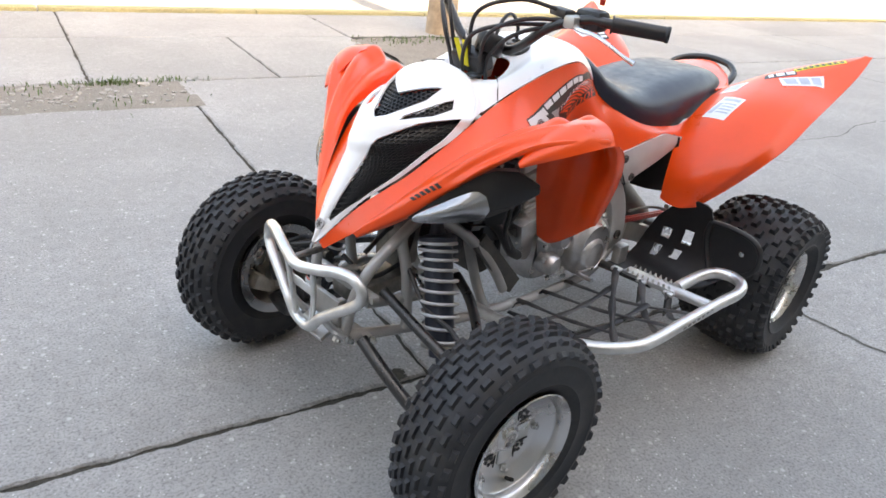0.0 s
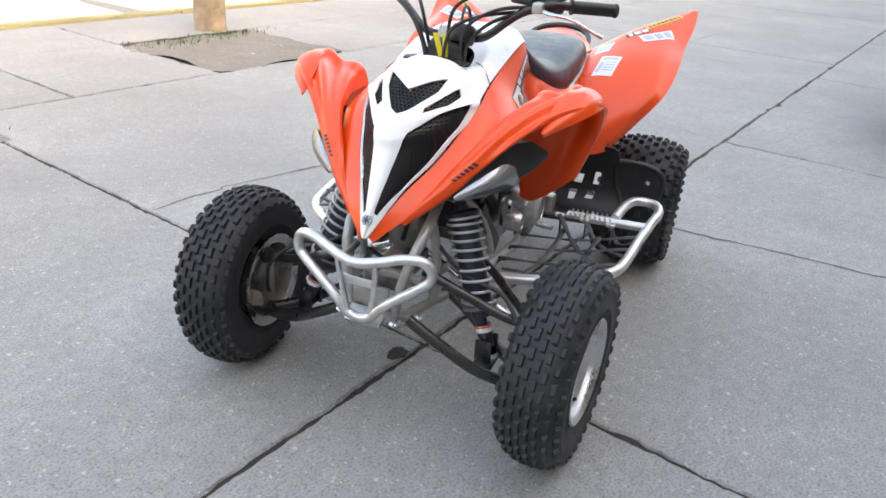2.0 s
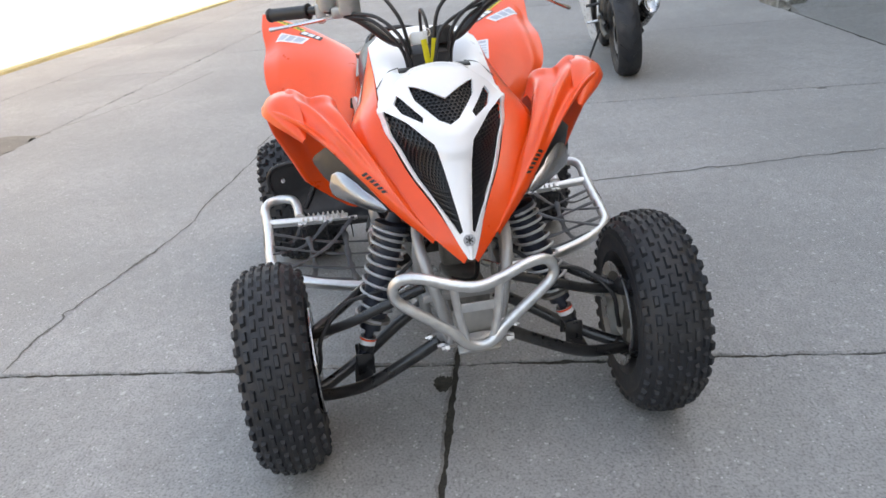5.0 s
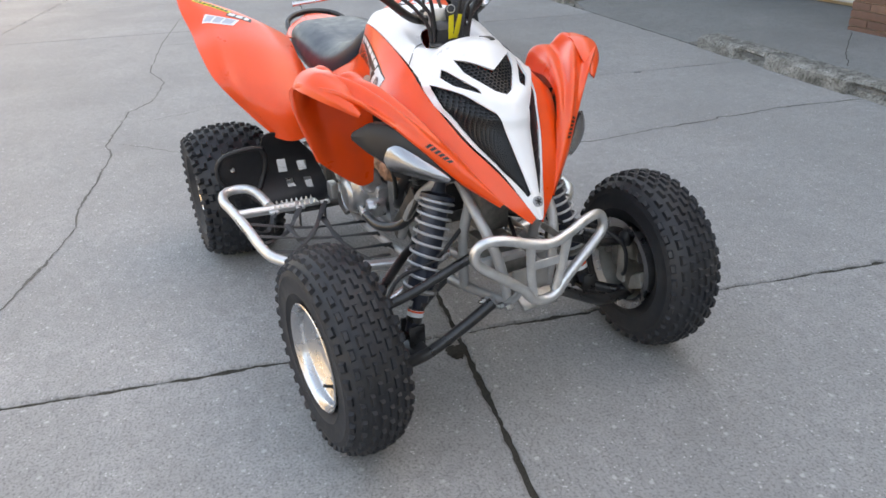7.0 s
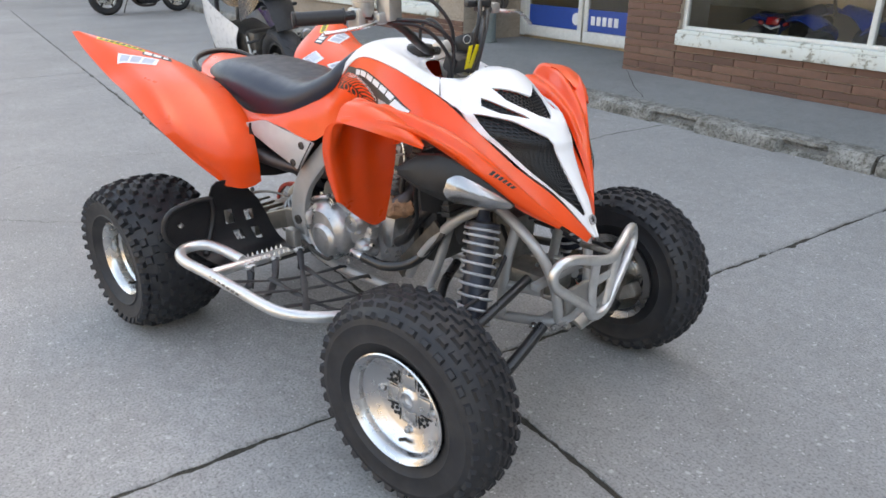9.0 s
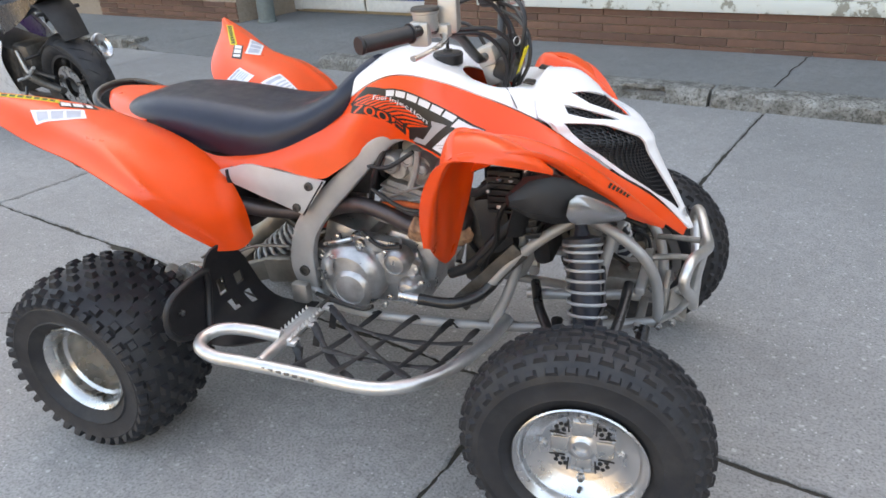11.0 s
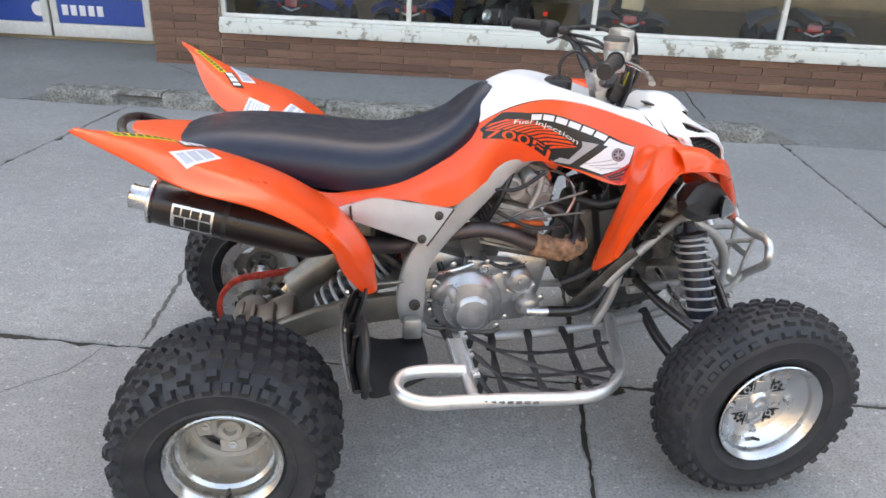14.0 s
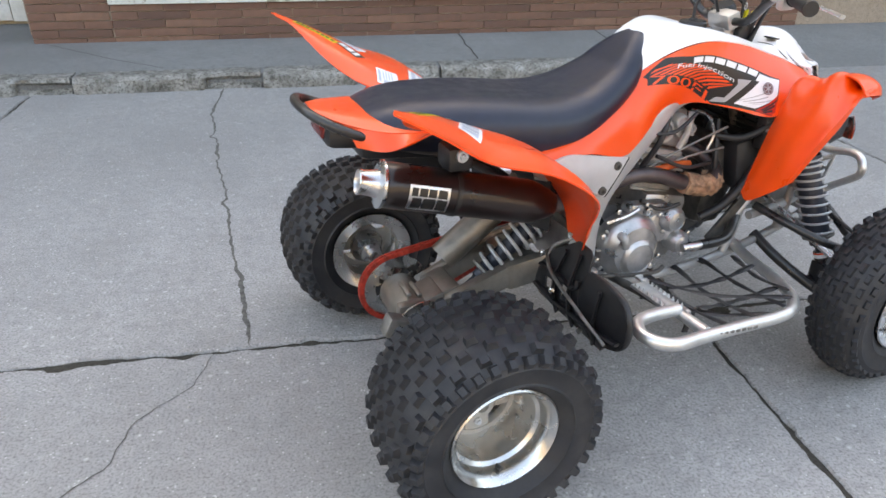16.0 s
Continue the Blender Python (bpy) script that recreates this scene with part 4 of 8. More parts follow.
# -- rear fenders --
RF = surf([
    [(-0.298, -0.235, 0.515), (-0.296, -0.270, 0.507), (-0.303, -0.305, 0.507), (-0.328, -0.342, 0.518)],
    [(-0.318, -0.225, 0.60), (-0.316, -0.30, 0.613), (-0.335, -0.37, 0.616), (-0.375, -0.420, 0.612)],
    [(-0.376, -0.205, 0.678), (-0.388, -0.31, 0.710), (-0.398, -0.42, 0.718), (-0.412, -0.497, 0.722)],
    [(-0.48, -0.188, 0.748), (-0.492, -0.295, 0.795), (-0.505, -0.41, 0.812), (-0.525, -0.516, 0.802)],
    [(-0.64, -0.180, 0.80), (-0.635, -0.28, 0.850), (-0.640, -0.41, 0.868), (-0.660, -0.512, 0.845)],
    [(-0.735, -0.262, 0.850), (-0.735, -0.335, 0.893), (-0.742, -0.42, 0.915), (-0.760, -0.522, 0.908)],
    [(-0.808, -0.445, 0.932), (-0.822, -0.466, 0.944), (-0.838, -0.490, 0.953), (-0.846, -0.518, 0.958)]])


def rf_wave(u, v):
    return 0.008 * math.exp(-((v - 0.80) / 0.07) ** 2) * min(1, u * 3) * (1 - u * 0.5)


rf = part("rear_fender", sheet(RF, 48, 20, 0.0035, 1.0, rf_wave), M_ORANGE, atv, "orange rear fender with sponsor stickers")
rf2 = mirrored(rf)

# -- front fenders with the flap behind the wheel --
FF_ROWS = [
    [(0.735, -0.068, 0.592), (0.735, -0.070, 0.590), (0.733, -0.072, 0.588), (0.730, -0.076, 0.584)],
    [(0.682, -0.112, 0.650), (0.682, -0.128, 0.661), (0.677, -0.146, 0.662), (0.666, -0.158, 0.650)],
    [(0.622, -0.152, 0.712), (0.622, -0.174, 0.727), (0.622, -0.200, 0.731), (0.614, -0.218, 0.717)],
    [(0.545, -0.198, 0.772), (0.545, -0.224, 0.792), (0.552, -0.256, 0.797), (0.558, -0.278, 0.784)],
    [(0.455, -0.225, 0.802), (0.458, -0.268, 0.834), (0.472, -0.312, 0.842), (0.498, -0.340, 0.832)],
    [(0.385, -0.235, 0.805), (0.388, -0.300, 0.852), (0.402, -0.362, 0.860), (0.432, -0.402, 0.850)],
    [(0.326, -0.236, 0.795), (0.338, -0.300, 0.862), (0.344, -0.375, 0.868), (0.360, -0.428, 0.842)],
    [(0.316, -0.222, 0.715), (0.306, -0.300, 0.785), (0.306, -0.375, 0.805), (0.318, -0.422, 0.775)],
    [(0.288, -0.218, 0.610), (0.280, -0.282, 0.645), (0.280, -0.345, 0.682), (0.290, -0.396, 0.695)],
    [(0.266, -0.218, 0.528), (0.255, -0.254, 0.519), (0.259, -0.318, 0.566), (0.266, -0.366, 0.612)]]
# the outer rim, turned under over the wheel and back along the flap
RIM = [(0, 0, -0.004), (-0.014, 0.014, -0.018), (-0.020, 0.016, -0.018), (-0.012, 0.012, -0.020), (-0.004, 0.004, -0.012), (-0.010, -0.002, -0.014),
       (-0.024, -0.006, -0.006), (-0.028, -0.003, 0.002), (-0.026, -0.002, 0.002), (-0.012, 0.0, 0.0)]
FF = surf([row + [tuple(a + b for a, b in zip(row[3], r))] for row, r in zip(FF_ROWS, RIM)])


def ff_wave(u, v):
    k = max(0.0, min(1.0, (u - 0.2) / 0.3)) * max(0.12, min(1.0, (0.80 - u) / 0.14)) * min(1.0, (1.0 - u) * 12)
    return -k * ((0.0135 * math.cos(v / 0.75 * 2 * math.pi * 2.3 + 0.6) if v < 0.75 else 0.0135 * math.cos(2 * math.pi * 2.3 + 0.6) * (1 - v) / 0.25))


ffs = both("front_fender", sheet(FF, 72, 38, 0.0035, 1.0, ff_wave), M_ORANGE, "glossy orange front fender with a rear flap")
# the tongue that runs forward from the flap's shoulder, open along a slit above its tip
LOBE = surf([
    [(0.352, -0.352, 0.874), (0.350, -0.385, 0.878), (0.354, -0.415, 0.868), (0.358, -0.435, 0.842)],
    [(0.402, -0.350, 0.872), (0.408, -0.384, 0.875), (0.416, -0.412, 0.862), (0.416, -0.426, 0.838)],
    [(0.448, -0.336, 0.852), (0.458, -0.364, 0.853), (0.468, -0.386, 0.840), (0.466, -0.394, 0.822)],
    [(0.490, -0.330, 0.824), (0.498, -0.346, 0.825), (0.504, -0.358, 0.816), (0.500, -0.360, 0.806)],
    [(0.525, -0.329, 0.797), (0.526, -0.331, 0.797), (0.527, -0.333, 0.795), (0.526, -0.333, 0.792)]])
lobe = part("fender_lobe", sheet(LOBE, 28, 14, 0.004, 1.0), M_ORANGE, ffs[0])
mirrored(lobe, ffs[1])

# -- side panels from under the seat to the nose --
SIDE = [
    [(-0.50, -0.180, 0.742), (-0.50, -0.196, 0.730), (-0.49, -0.204, 0.716)],
    [(-0.40, -0.178, 0.712), (-0.40, -0.196, 0.698), (-0.388, -0.206, 0.680)],
    [(-0.276, -0.160, 0.732), (-0.268, -0.186, 0.715), (-0.25, -0.196, 0.700)],
    [(-0.150, -0.128, 0.790), (-0.138, -0.160, 0.735), (-0.12, -0.172, 0.668)],
    [(-0.058, -0.094, 0.846), (-0.060, -0.135, 0.77), (-0.062, -0.158, 0.690)],
    [(0.035, -0.118, 0.903), (0.030, -0.138, 0.83), (0.025, -0.128, 0.748)],
    [(0.122, -0.144, 0.931), (0.115, -0.152, 0.86), (0.110, -0.134, 0.775)],
    [(0.225, -0.150, 0.920), (0.215, -0.176, 0.845), (0.205, -0.178, 0.762)],
    [(0.33, -0.148, 0.888), (0.318, -0.195, 0.82), (0.302, -0.232, 0.742)],
    [(0.42, -0.150, 0.856), (0.412, -0.194, 0.818), (0.405, -0.232, 0.775)],
    [(0.500, -0.150, 0.815), (0.508, -0.182, 0.792), (0.51, -0.212, 0.765)],
    [(0.612, -0.110, 0.722), (0.618, -0.136, 0.708), (0.62, -0.158, 0.694)],
    [(0.702, -0.058, 0.648), (0.706, -0.080, 0.634), (0.71, -0.098, 0.618)],
    [(0.780, -0.006, 0.558), (0.775, -0.012, 0.549), (0.772, -0.016, 0.540)]]
SP = surf(SIDE)
sp_r, sp_l = both("side_panel", sheet(SP, 84, 14, 0.0035, -1.0), M_ORANGE, "orange side panel with a printed decal")

# -- white nose mask with its openings --
MASK_ROWS = [(0.436, 0.920, 0.098, 0.425, 0.880), (0.510, 0.912, 0.125, 0.452, 0.862), (0.588, 0.846, 0.146, 0.480, 0.832), (0.668, 0.784, 0.142, 0.525, 0.795),
             (0.684, 0.745, 0.122, 0.570, 0.762), (0.707, 0.700, 0.096, 0.628, 0.712), (0.745, 0.632, 0.052, 0.704, 0.650), (0.784, 0.553, 0.008, 0.782, 0.556)]
grid = []
for xc, zc, hw, xe, ze in MASK_ROWS:
    row = []
    for k in range(-4, 5):
        t = k / 4
        c = abs(t) ** 2.1
        row.append((xc + (xe - xc) * c, hw * t, zc + (ze - zc) * c))
    grid.append(row)
MASK = surf(grid)


def mask_wave(u, v):
    # the lip under the eyes and the raised middle rib
    t = abs(v - 0.5) * 2
    lip = 0.010 * math.exp(-((u - 0.40 + 0.10 * t) / 0.035) ** 2)
    rib = 0.006 * math.exp(-(t / 0.22) ** 4) * max(0, min(1, (u - 0.42) / 0.05))
    return lip + rib


def sym(poly):
    return [(u, 1 - v) for u, v in poly][::-1]


GR = [(0.300, 0.955), (0.35, 0.80), (0.430, 0.650), (0.475, 0.635), (0.70, 0.625), (0.900, 0.625), (0.915, 0.75), (0.84, 0.945), (0.62, 0.962), (0.45, 0.962)]
EYE_V = [(0.178, 0.215), (0.235, 0.44), (0.250, 0.5), (0.235, 0.56), (0.178, 0.785), (0.245, 0.735), (0.335, 0.575), (0.355, 0.5), (0.335, 0.425), (0.245, 0.265)]
SLIT = [(0.205, 0.880), (0.322, 0.685), (0.350, 0.690), (0.308, 0.830), (0.250, 0.895)]
holes = [GR, sym(GR), EYE_V, SLIT, sym(SLIT)]
OUT = [(0, 0), (1, 0), (1, 1), (0, 1)]
mask = part("nose_mask", cut_sheet(MASK, OUT, holes, 0.022, 0.004, 0.005, 1.0, mask_wave), M_WHITE, atv, "white plastic nose mask")


def grow(poly, k):
    c = (sum(p[0] for p in poly) / len(poly), sum(p[1] for p in poly) / len(poly))
    return [(c[0] + (p[0] - c[0]) * k, min(0.99, max(0.01, c[1] + (p[1] - c[1]) * k))) for p in poly]


def honeycomb(f, poly, lift, size=0.0062):
    """Six-sided cells over the part of a surface inside an outline: thin walls round open cells."""
    bm = bmesh.new()
    us, vs = [p[0] for p in poly], [p[1] for p in poly]
    c = f(sum(us) / len(us), sum(vs) / len(vs))
    e = 0.01
    cu, cv = sum(us) / len(us), sum(vs) / len(vs)
    su, sv = (f(cu + e, cv) - c).length / e, (f(cu, cv + e) - c).length / e
    ru, rv = size / su, size / sv
    i = 0
    u = min(us)
    while u < max(us):
        v = min(vs) + (rv * 0.866 if i % 2 else 0)
        while v < max(vs):
            if inside((u, v), poly):
                ring = []
                for k in range(6):
                    a = math.radians(60 * k)
                    row = []
                    for r, dz in ((1.0, 0.0), (0.80, 0.0), (0.74, -0.004)):
                        q = (min(0.999, max(0.001, u + ru * r * math.cos(a))), min(0.999, max(0.001, v + rv * r * math.sin(a))))
                        row.append(bm.verts.new(f(*q) + normal_of(f, *q) * (lift + dz)))
                    ring.append(row)
                for k in range(6):
                    A, B = ring[k], ring[(k + 1) % 6]
                    bm.faces.new((A[0], B[0], B[1], A[1]))
                    bm.faces.new((A[1], B[1], B[2], A[2]))
            v += rv * 1.732
        u += ru * 1.5
        i += 1
    return bm


M_MESH = simple("black_cells", (0.016, 0.016, 0.019), 0.38, var=0.2)
for poly, name, label in ((GR, "grille", "black mesh grille"), (sym(GR), "grille", "black mesh grille"), (EYE_V, "vent", "black mesh vent"), (SLIT, "vent", "black mesh vent"), (sym(SLIT), "vent", "black mesh vent")):
    back = part(name, cut_sheet(MASK, grow(poly, 1.08), [], 0.03, -0.009, 0.0, 1.0), M_GRILLE, mask, label, smooth=False)
    tagged(part("cell_mesh", honeycomb(MASK, grow(poly, 1.05), -0.0035), M_MESH, back, smooth=False), kind="stuff")
# round emblem at the tip
bm = bmesh.new()
p, nrm = MASK(0.93, 0.5), normal_of(MASK, 0.93, 0.5)
M = Matrix.Translation(p + nrm * 0.009) @ nrm.to_track_quat("Y", "Z").to_matrix().to_4x4()
lathe(bm, [(0, 0.001), (0.0125, 0.001), (0.0135, 0.0), (0.0135, -0.002)], 28, M)
em = part("round_emblem", bm, M_STICKGREY, mask, "small round grey emblem")
bm = bmesh.new()
for k in range(3):
    box(bm, (0, 0, 0), (0.0028, 0.0012, 0.018), M @ Matrix.Translation((0, 0.0012, 0)) @ Matrix.Rotation(k * math.pi / 3, 4, "Y"))
part("emblem_mark", bm, M_INK, em)

# -- white tank cover with the recess for the steering head --
TANK = surf([
    [(-0.055, -0.092, 0.850), (-0.035, -0.075, 0.900), (-0.012, -0.03, 0.922), (-0.012, 0.03, 0.922), (-0.035, 0.075, 0.900), (-0.055, 0.092, 0.850)],
    [(0.035, -0.116, 0.906), (0.040, -0.092, 0.942), (0.045, -0.035, 0.958), (0.045, 0.035, 0.958), (0.040, 0.092, 0.942), (0.035, 0.116, 0.906)],
    [(0.122, -0.142, 0.934), (0.118, -0.105, 0.959), (0.115, -0.04, 0.961), (0.115, 0.04, 0.961), (0.118, 0.105, 0.959), (0.122, 0.142, 0.934)],
    [(0.225, -0.148, 0.923), (0.225, -0.105, 0.938), (0.225, -0.045, 0.926), (0.225, 0.045, 0.926), (0.225, 0.105, 0.938), (0.225, 0.148, 0.923)],
    [(0.33, -0.146, 0.891), (0.330, -0.105, 0.905), (0.330, -0.05, 0.880), (0.330, 0.05, 0.880), (0.330, 0.105, 0.905), (0.33, 0.146, 0.891)],
    [(0.385, -0.146, 0.872), (0.390, -0.110, 0.900), (0.395, -0.05, 0.895), (0.395, 0.05, 0.895), (0.390, 0.110, 0.900), (0.385, 0.146, 0.872)],
    [(0.450, -0.146, 0.846), (0.436, -0.100, 0.882), (0.436, -0.05, 0.918), (0.436, 0.05, 0.918), (0.436, 0.100, 0.882), (0.450, 0.146, 0.846)]])
HEAD_HOLE = [(0.62 + 0.11 * math.cos(a), 0.5 + 0.12 * math.sin(a)) for a in np.linspace(0, 2 * math.pi, 24, endpoint=False)]
tank = part("tank_cover", cut_sheet(TANK, OUT, [HEAD_HOLE], 0.028, 0.0, 0.004, 1.0), M_WHITE, atv, "white tank cover, slightly scuffed")
HOODSIDE = surf([
    [(0.436, -0.099, 0.883), (0.440, -0.122, 0.868), (0.452, -0.147, 0.847)],
    [(0.452, -0.125, 0.862), (0.462, -0.138, 0.853), (0.475, -0.149, 0.836)],
    [(0.480, -0.146, 0.832), (0.485, -0.149, 0.826), (0.500, -0.151, 0.816)]])
both("hood_corner", sheet(HOODSIDE, 10, 10, 0.004, 1.0), M_WHITE)
bm = bmesh.new()
box(bm, (0, 0, 0), (0.026, 0.034, 0.004), Matrix.Translation((0.415, -0.072, 0.909)) @ Matrix.Rotation(0.15, 4, "Y"), 0.001)
part("hood_slot", bm, M_INK, tank)
mirrored(bpy.data.objects[tank.children[0].name])
bm = bmesh.new()
lathe(bm, [(0, 0.0), (0.036, 0.0), (0.037, 0.022), (0.033, 0.027), (0.012, 0.028), (0.010, 0.034), (0, 0.034)], 32, Matrix.Translation((0.192, 0, 0.930)) @ pose(0, 0, 0, 90, 0, 0))
cap = part("fuel_cap", bm, M_BLACK, tank, "round black fuel cap with a breather hose")
part("breather_hose", tube([(0.192, 0, 0.962), (0.195, 0, 1.00), (0.225, 0.0, 1.025), (0.26, 0.005, 1.01), (0.285, 0.01, 0.97)], 0.0045, 8), M_BLACK, cap)
# seam between tank cover and nose
for s in (-1, 1):
    bm = tube([(0.352, s * 0.085, 0.9045), (0.375, s * 0.115, 0.900), (0.405, s * 0.148, 0.8675)], 0.0012, 6, 5)
    part("seam", bm, M_INK, tank)

# -- seat --
SEAT_ST = [(-0.765, 0.782, 0.070, 0.764), (-0.745, 0.808, 0.100, 0.758), (-0.66, 0.826, 0.132, 0.752), (-0.55, 0.826, 0.146, 0.740), (-0.43, 0.816, 0.152, 0.726), (-0.33, 0.804, 0.152, 0.716),
           (-0.25, 0.802, 0.146, 0.720), (-0.17, 0.816, 0.128, 0.758), (-0.09, 0.852, 0.102, 0.808), (-0.052, 0.884, 0.084, 0.842), (-0.018, 0.914, 0.050, 0.886), (0.004, 0.928, 0.018, 0.912)]
grid = []
for x, zt, hw, zl in SEAT_ST:
    row = []
    for t, hgt in ((-1, 0.0), (-1.04, 0.35), (-0.97, 0.72), (-0.72, 0.95), (-0.35, 1.0), (0, 1.0), (0.35, 1.0), (0.72, 0.95), (0.97, 0.72), (1.04, 0.35), (1, 0.0)):
        row.append((x, hw * t, zl + (zt - zl) * hgt))
    grid.append(row)
ST = surf(grid)
bm = sheet(ST, 60, 40, 0.02, -1.0)
seat = part("seat", bm, M_SEAT, atv, "black vinyl seat, smooth and slightly dusty")
for s in (0.0, 1.0):
    part("seat_piping", tube([ST(i / 30, s) + Vector((0, (-0.002 if s == 0 else 0.002), -0.003)) for i in range(31)], 0.004, 6, 1), M_INK, seat)
bm = bmesh.new()
box(bm, (-0.40, 0, 0.70), (0.62, 0.20, 0.05), bevel=0.02)
part("seat_base", bm, M_BLACK, atv)

# -- tail --
TAIL = surf([
    [(-0.64, -0.165, 0.800), (-0.64, -0.08, 0.812), (-0.64, 0.08, 0.812), (-0.64, 0.165, 0.800)],
    [(-0.74, -0.145, 0.806), (-0.74, -0.08, 0.826), (-0.74, 0.08, 0.826), (-0.74, 0.145, 0.806)],
    [(-0.82, -0.100, 0.822), (-0.83, -0.05, 0.838), (-0.83, 0.05, 0.838), (-0.82, 0.100, 0.822)],
    [(-0.872, -0.040, 0.838), (-0.876, -0.02, 0.843), (-0.876, 0.02, 0.843), (-0.872, 0.040, 0.838)]])
part("tail_cover", sheet(TAIL, 20, 14, 0.004, 1.0), M_ORANGE, atv).location.z = -0.010
for s in (-1, 1):
    f = surf([[(-0.64, s * 0.166, 0.803), (-0.66, s * 0.215, 0.82)], [(-0.74, s * 0.147, 0.808), (-0.74, s * 0.175, 0.775)], [(-0.82, s * 0.102, 0.824), (-0.80, s * 0.125, 0.775)]])
    part("tail_side", sheet(f, 12, 6, 0.004, 1.0), M_ORANGE, atv).location.z = -0.010
bm = bmesh.new()
box(bm, (-0.775, 0, 0.770), (0.16, 0.17, 0.055), Matrix.Rotation(0.12, 4, "Y"), 0.018)
box(bm, (-0.66, 0, 0.745), (0.26, 0.24, 0.06), Matrix.Rotation(0.10, 4, "Y"), 0.02)
part("tail_underside", bm, M_BLACK, atv, "black plastic under the tail")
bm = bmesh.new()
box(bm, (-0.852, 0, 0.785), (0.012, 0.11, 0.032), Matrix.Rotation(0.25, 4, "Y"), 0.004)
part("tail_lamp", bm, simple("dark_red_lens", (0.16, 0.012, 0.01), 0.15, var=0.1), atv, "dark red tail lamp, unlit")
part("grab_bar", tube([(-0.68, -0.110, 0.765), (-0.77, -0.122, 0.782), (-0.84, -0.118, 0.812), (-0.880, -0.085, 0.832), (-0.898, -0.03, 0.842), (-0.898, 0.03, 0.842), (-0.880, 0.085, 0.832), (-0.84, 0.118, 0.812), (-0.77, 0.122, 0.782), (-0.68, 0.110, 0.765)], 0.011, 12), M_FRAMEBLACK, atv, "black tubular grab bar")

# -- headlights --
for s in (-1, 1):
    hl = new("headlight")
    hl.parent = atv
    tagged(hl, "clear almond headlight in a black housing, unlit")
    bm = bmesh.new()
    rings = []
    for k, (x, y, z, a, b) in enumerate(((0.660, 0.140, 0.648, 0.004, 0.006), (0.640, 0.158, 0.660, 0.014, 0.026), (0.600, 0.198, 0.676, 0.022, 0.042), (0.555, 0.234, 0.698, 0.026, 0.052), (0.510, 0.258, 0.708, 0.034, 0.058), (0.465, 0.282, 0.716, 0.036, 0.046), (0.430, 0.318, 0.720, 0.014, 0.012))):
        d = Vector((0.8, -0.55, -0.15)).normalized()
        side = Vector((0.55, 0.8, 0)).normalized()
        rings.append([bm.verts.new((x + side.x * a * math.cos(t), s * (y + side.y * a * math.cos(t)), z + b * math.sin(t))) for t in np.linspace(0.3, 0.3 + 2 * math.pi, 7, endpoint=False)])
    for A, B in zip(rings, rings[1:]):
        for k in range(7):
            bm.faces.new((A[k], A[(k + 1) % 7], B[(k + 1) % 7], B[k]))
    bm.faces.new(rings[0])
    bm.faces.new(rings[-1])
    part("housing", bm, M_BLACK, hl)
    # reflector bowl and clear lens
    for nm, mt, off, sc in (("reflector", M_LENSBACK, 0.004, 1.0), ("lens", M_LENS, 0.010, 1.05)):
        c0, c1 = Vector((0.540, 0.276, 0.700)), Vector((0.642, 0.160, 0.643))
        ax = (c1 - c0).normalized()
        outd = Vector((0.60, 0.66, 0.12))
        outd = (outd - ax * outd.dot(ax)).normalized()
        up = ax.cross(outd)
        if up.z < 0:
            up = -up
        bm = bmesh.new()
        rows = []
        for i in range(13):
            t = i / 12
            w = 0.034 * sc * min(1.0, (t + 0.04) / 0.16) ** 0.6 * (1.02 - t) ** 0.55
            row = []
            for j in range(11):
                q = j / 10 * 2 - 1
                p = c0 + (c1 - c0) * t + up * (w * q) + outd * (off + 0.009 + 0.015 * (1 - q * q) * math.sin(math.pi * t) ** 0.7 * sc)
                row.append(bm.verts.new((p.x, s * p.y, p.z)))
            rows.append(row)
        for i in range(12):
            for j in range(10):
                bm.faces.new((rows[i][j], rows[i + 1][j], rows[i + 1][j + 1], rows[i][j + 1]))
        if nm == "reflector":
            part(nm, bm, mt, hl, "bright reflector behind the clear lens")
        else:
            o = part(nm, bm, mt, hl)
            o.visible_shadow = False

# -- front bumper --
bp = new("front_bumper")
bp.parent = atv
tagged(bp, "bent aluminium tube bumper")
loop = [(0.832, 0.0, 0.512), (0.822, -0.055, 0.520), (0.808, -0.115, 0.537), (0.797, -0.158, 0.537), (0.790, -0.180, 0.515), (0.792, -0.178, 0.488), (0.798, -0.150, 0.462), (0.806, -0.100, 0.425), (0.812, -0.060, 0.393), (0.812, -0.034, 0.362), (0.810, 0.0, 0.350)]
full = loop + [(x, -y, z) for x, y, z in loop[-2:0:-1]]
part("bumper_loop", tube(full, 0.0125, 12, 5, closed=True), M_TUBE, bp, "scuffed aluminium tube")
for s in (-1, 1):
    part("bumper_strut", tube([(0.824, s * 0.052, 0.517), (0.815, s * 0.044, 0.44), (0.811, s * 0.030, 0.360)], 0.011, 10, 4, flat=0.6), M_TUBE, bp)
    part("bumper_stay", tube([(0.806, s * 0.060, 0.40), (0.775, s * 0.062, 0.355), (0.735, s * 0.060, 0.322)], 0.009, 8), M_TUBE, bp)
    part("bumper_stay", tube([(0.812, s * 0.050, 0.50), (0.765, s * 0.052, 0.50), (0.71, s * 0.06, 0.495)], 0.008, 8), M_CASTGREY, bp)
bm = bmesh.new()
box(bm, (0.812, 0, 0.452), (0.006, 0.086, 0.022), bevel=0.002)
part("bumper_plate", bm, M_TUBE, bp)
bm = bmesh.new()
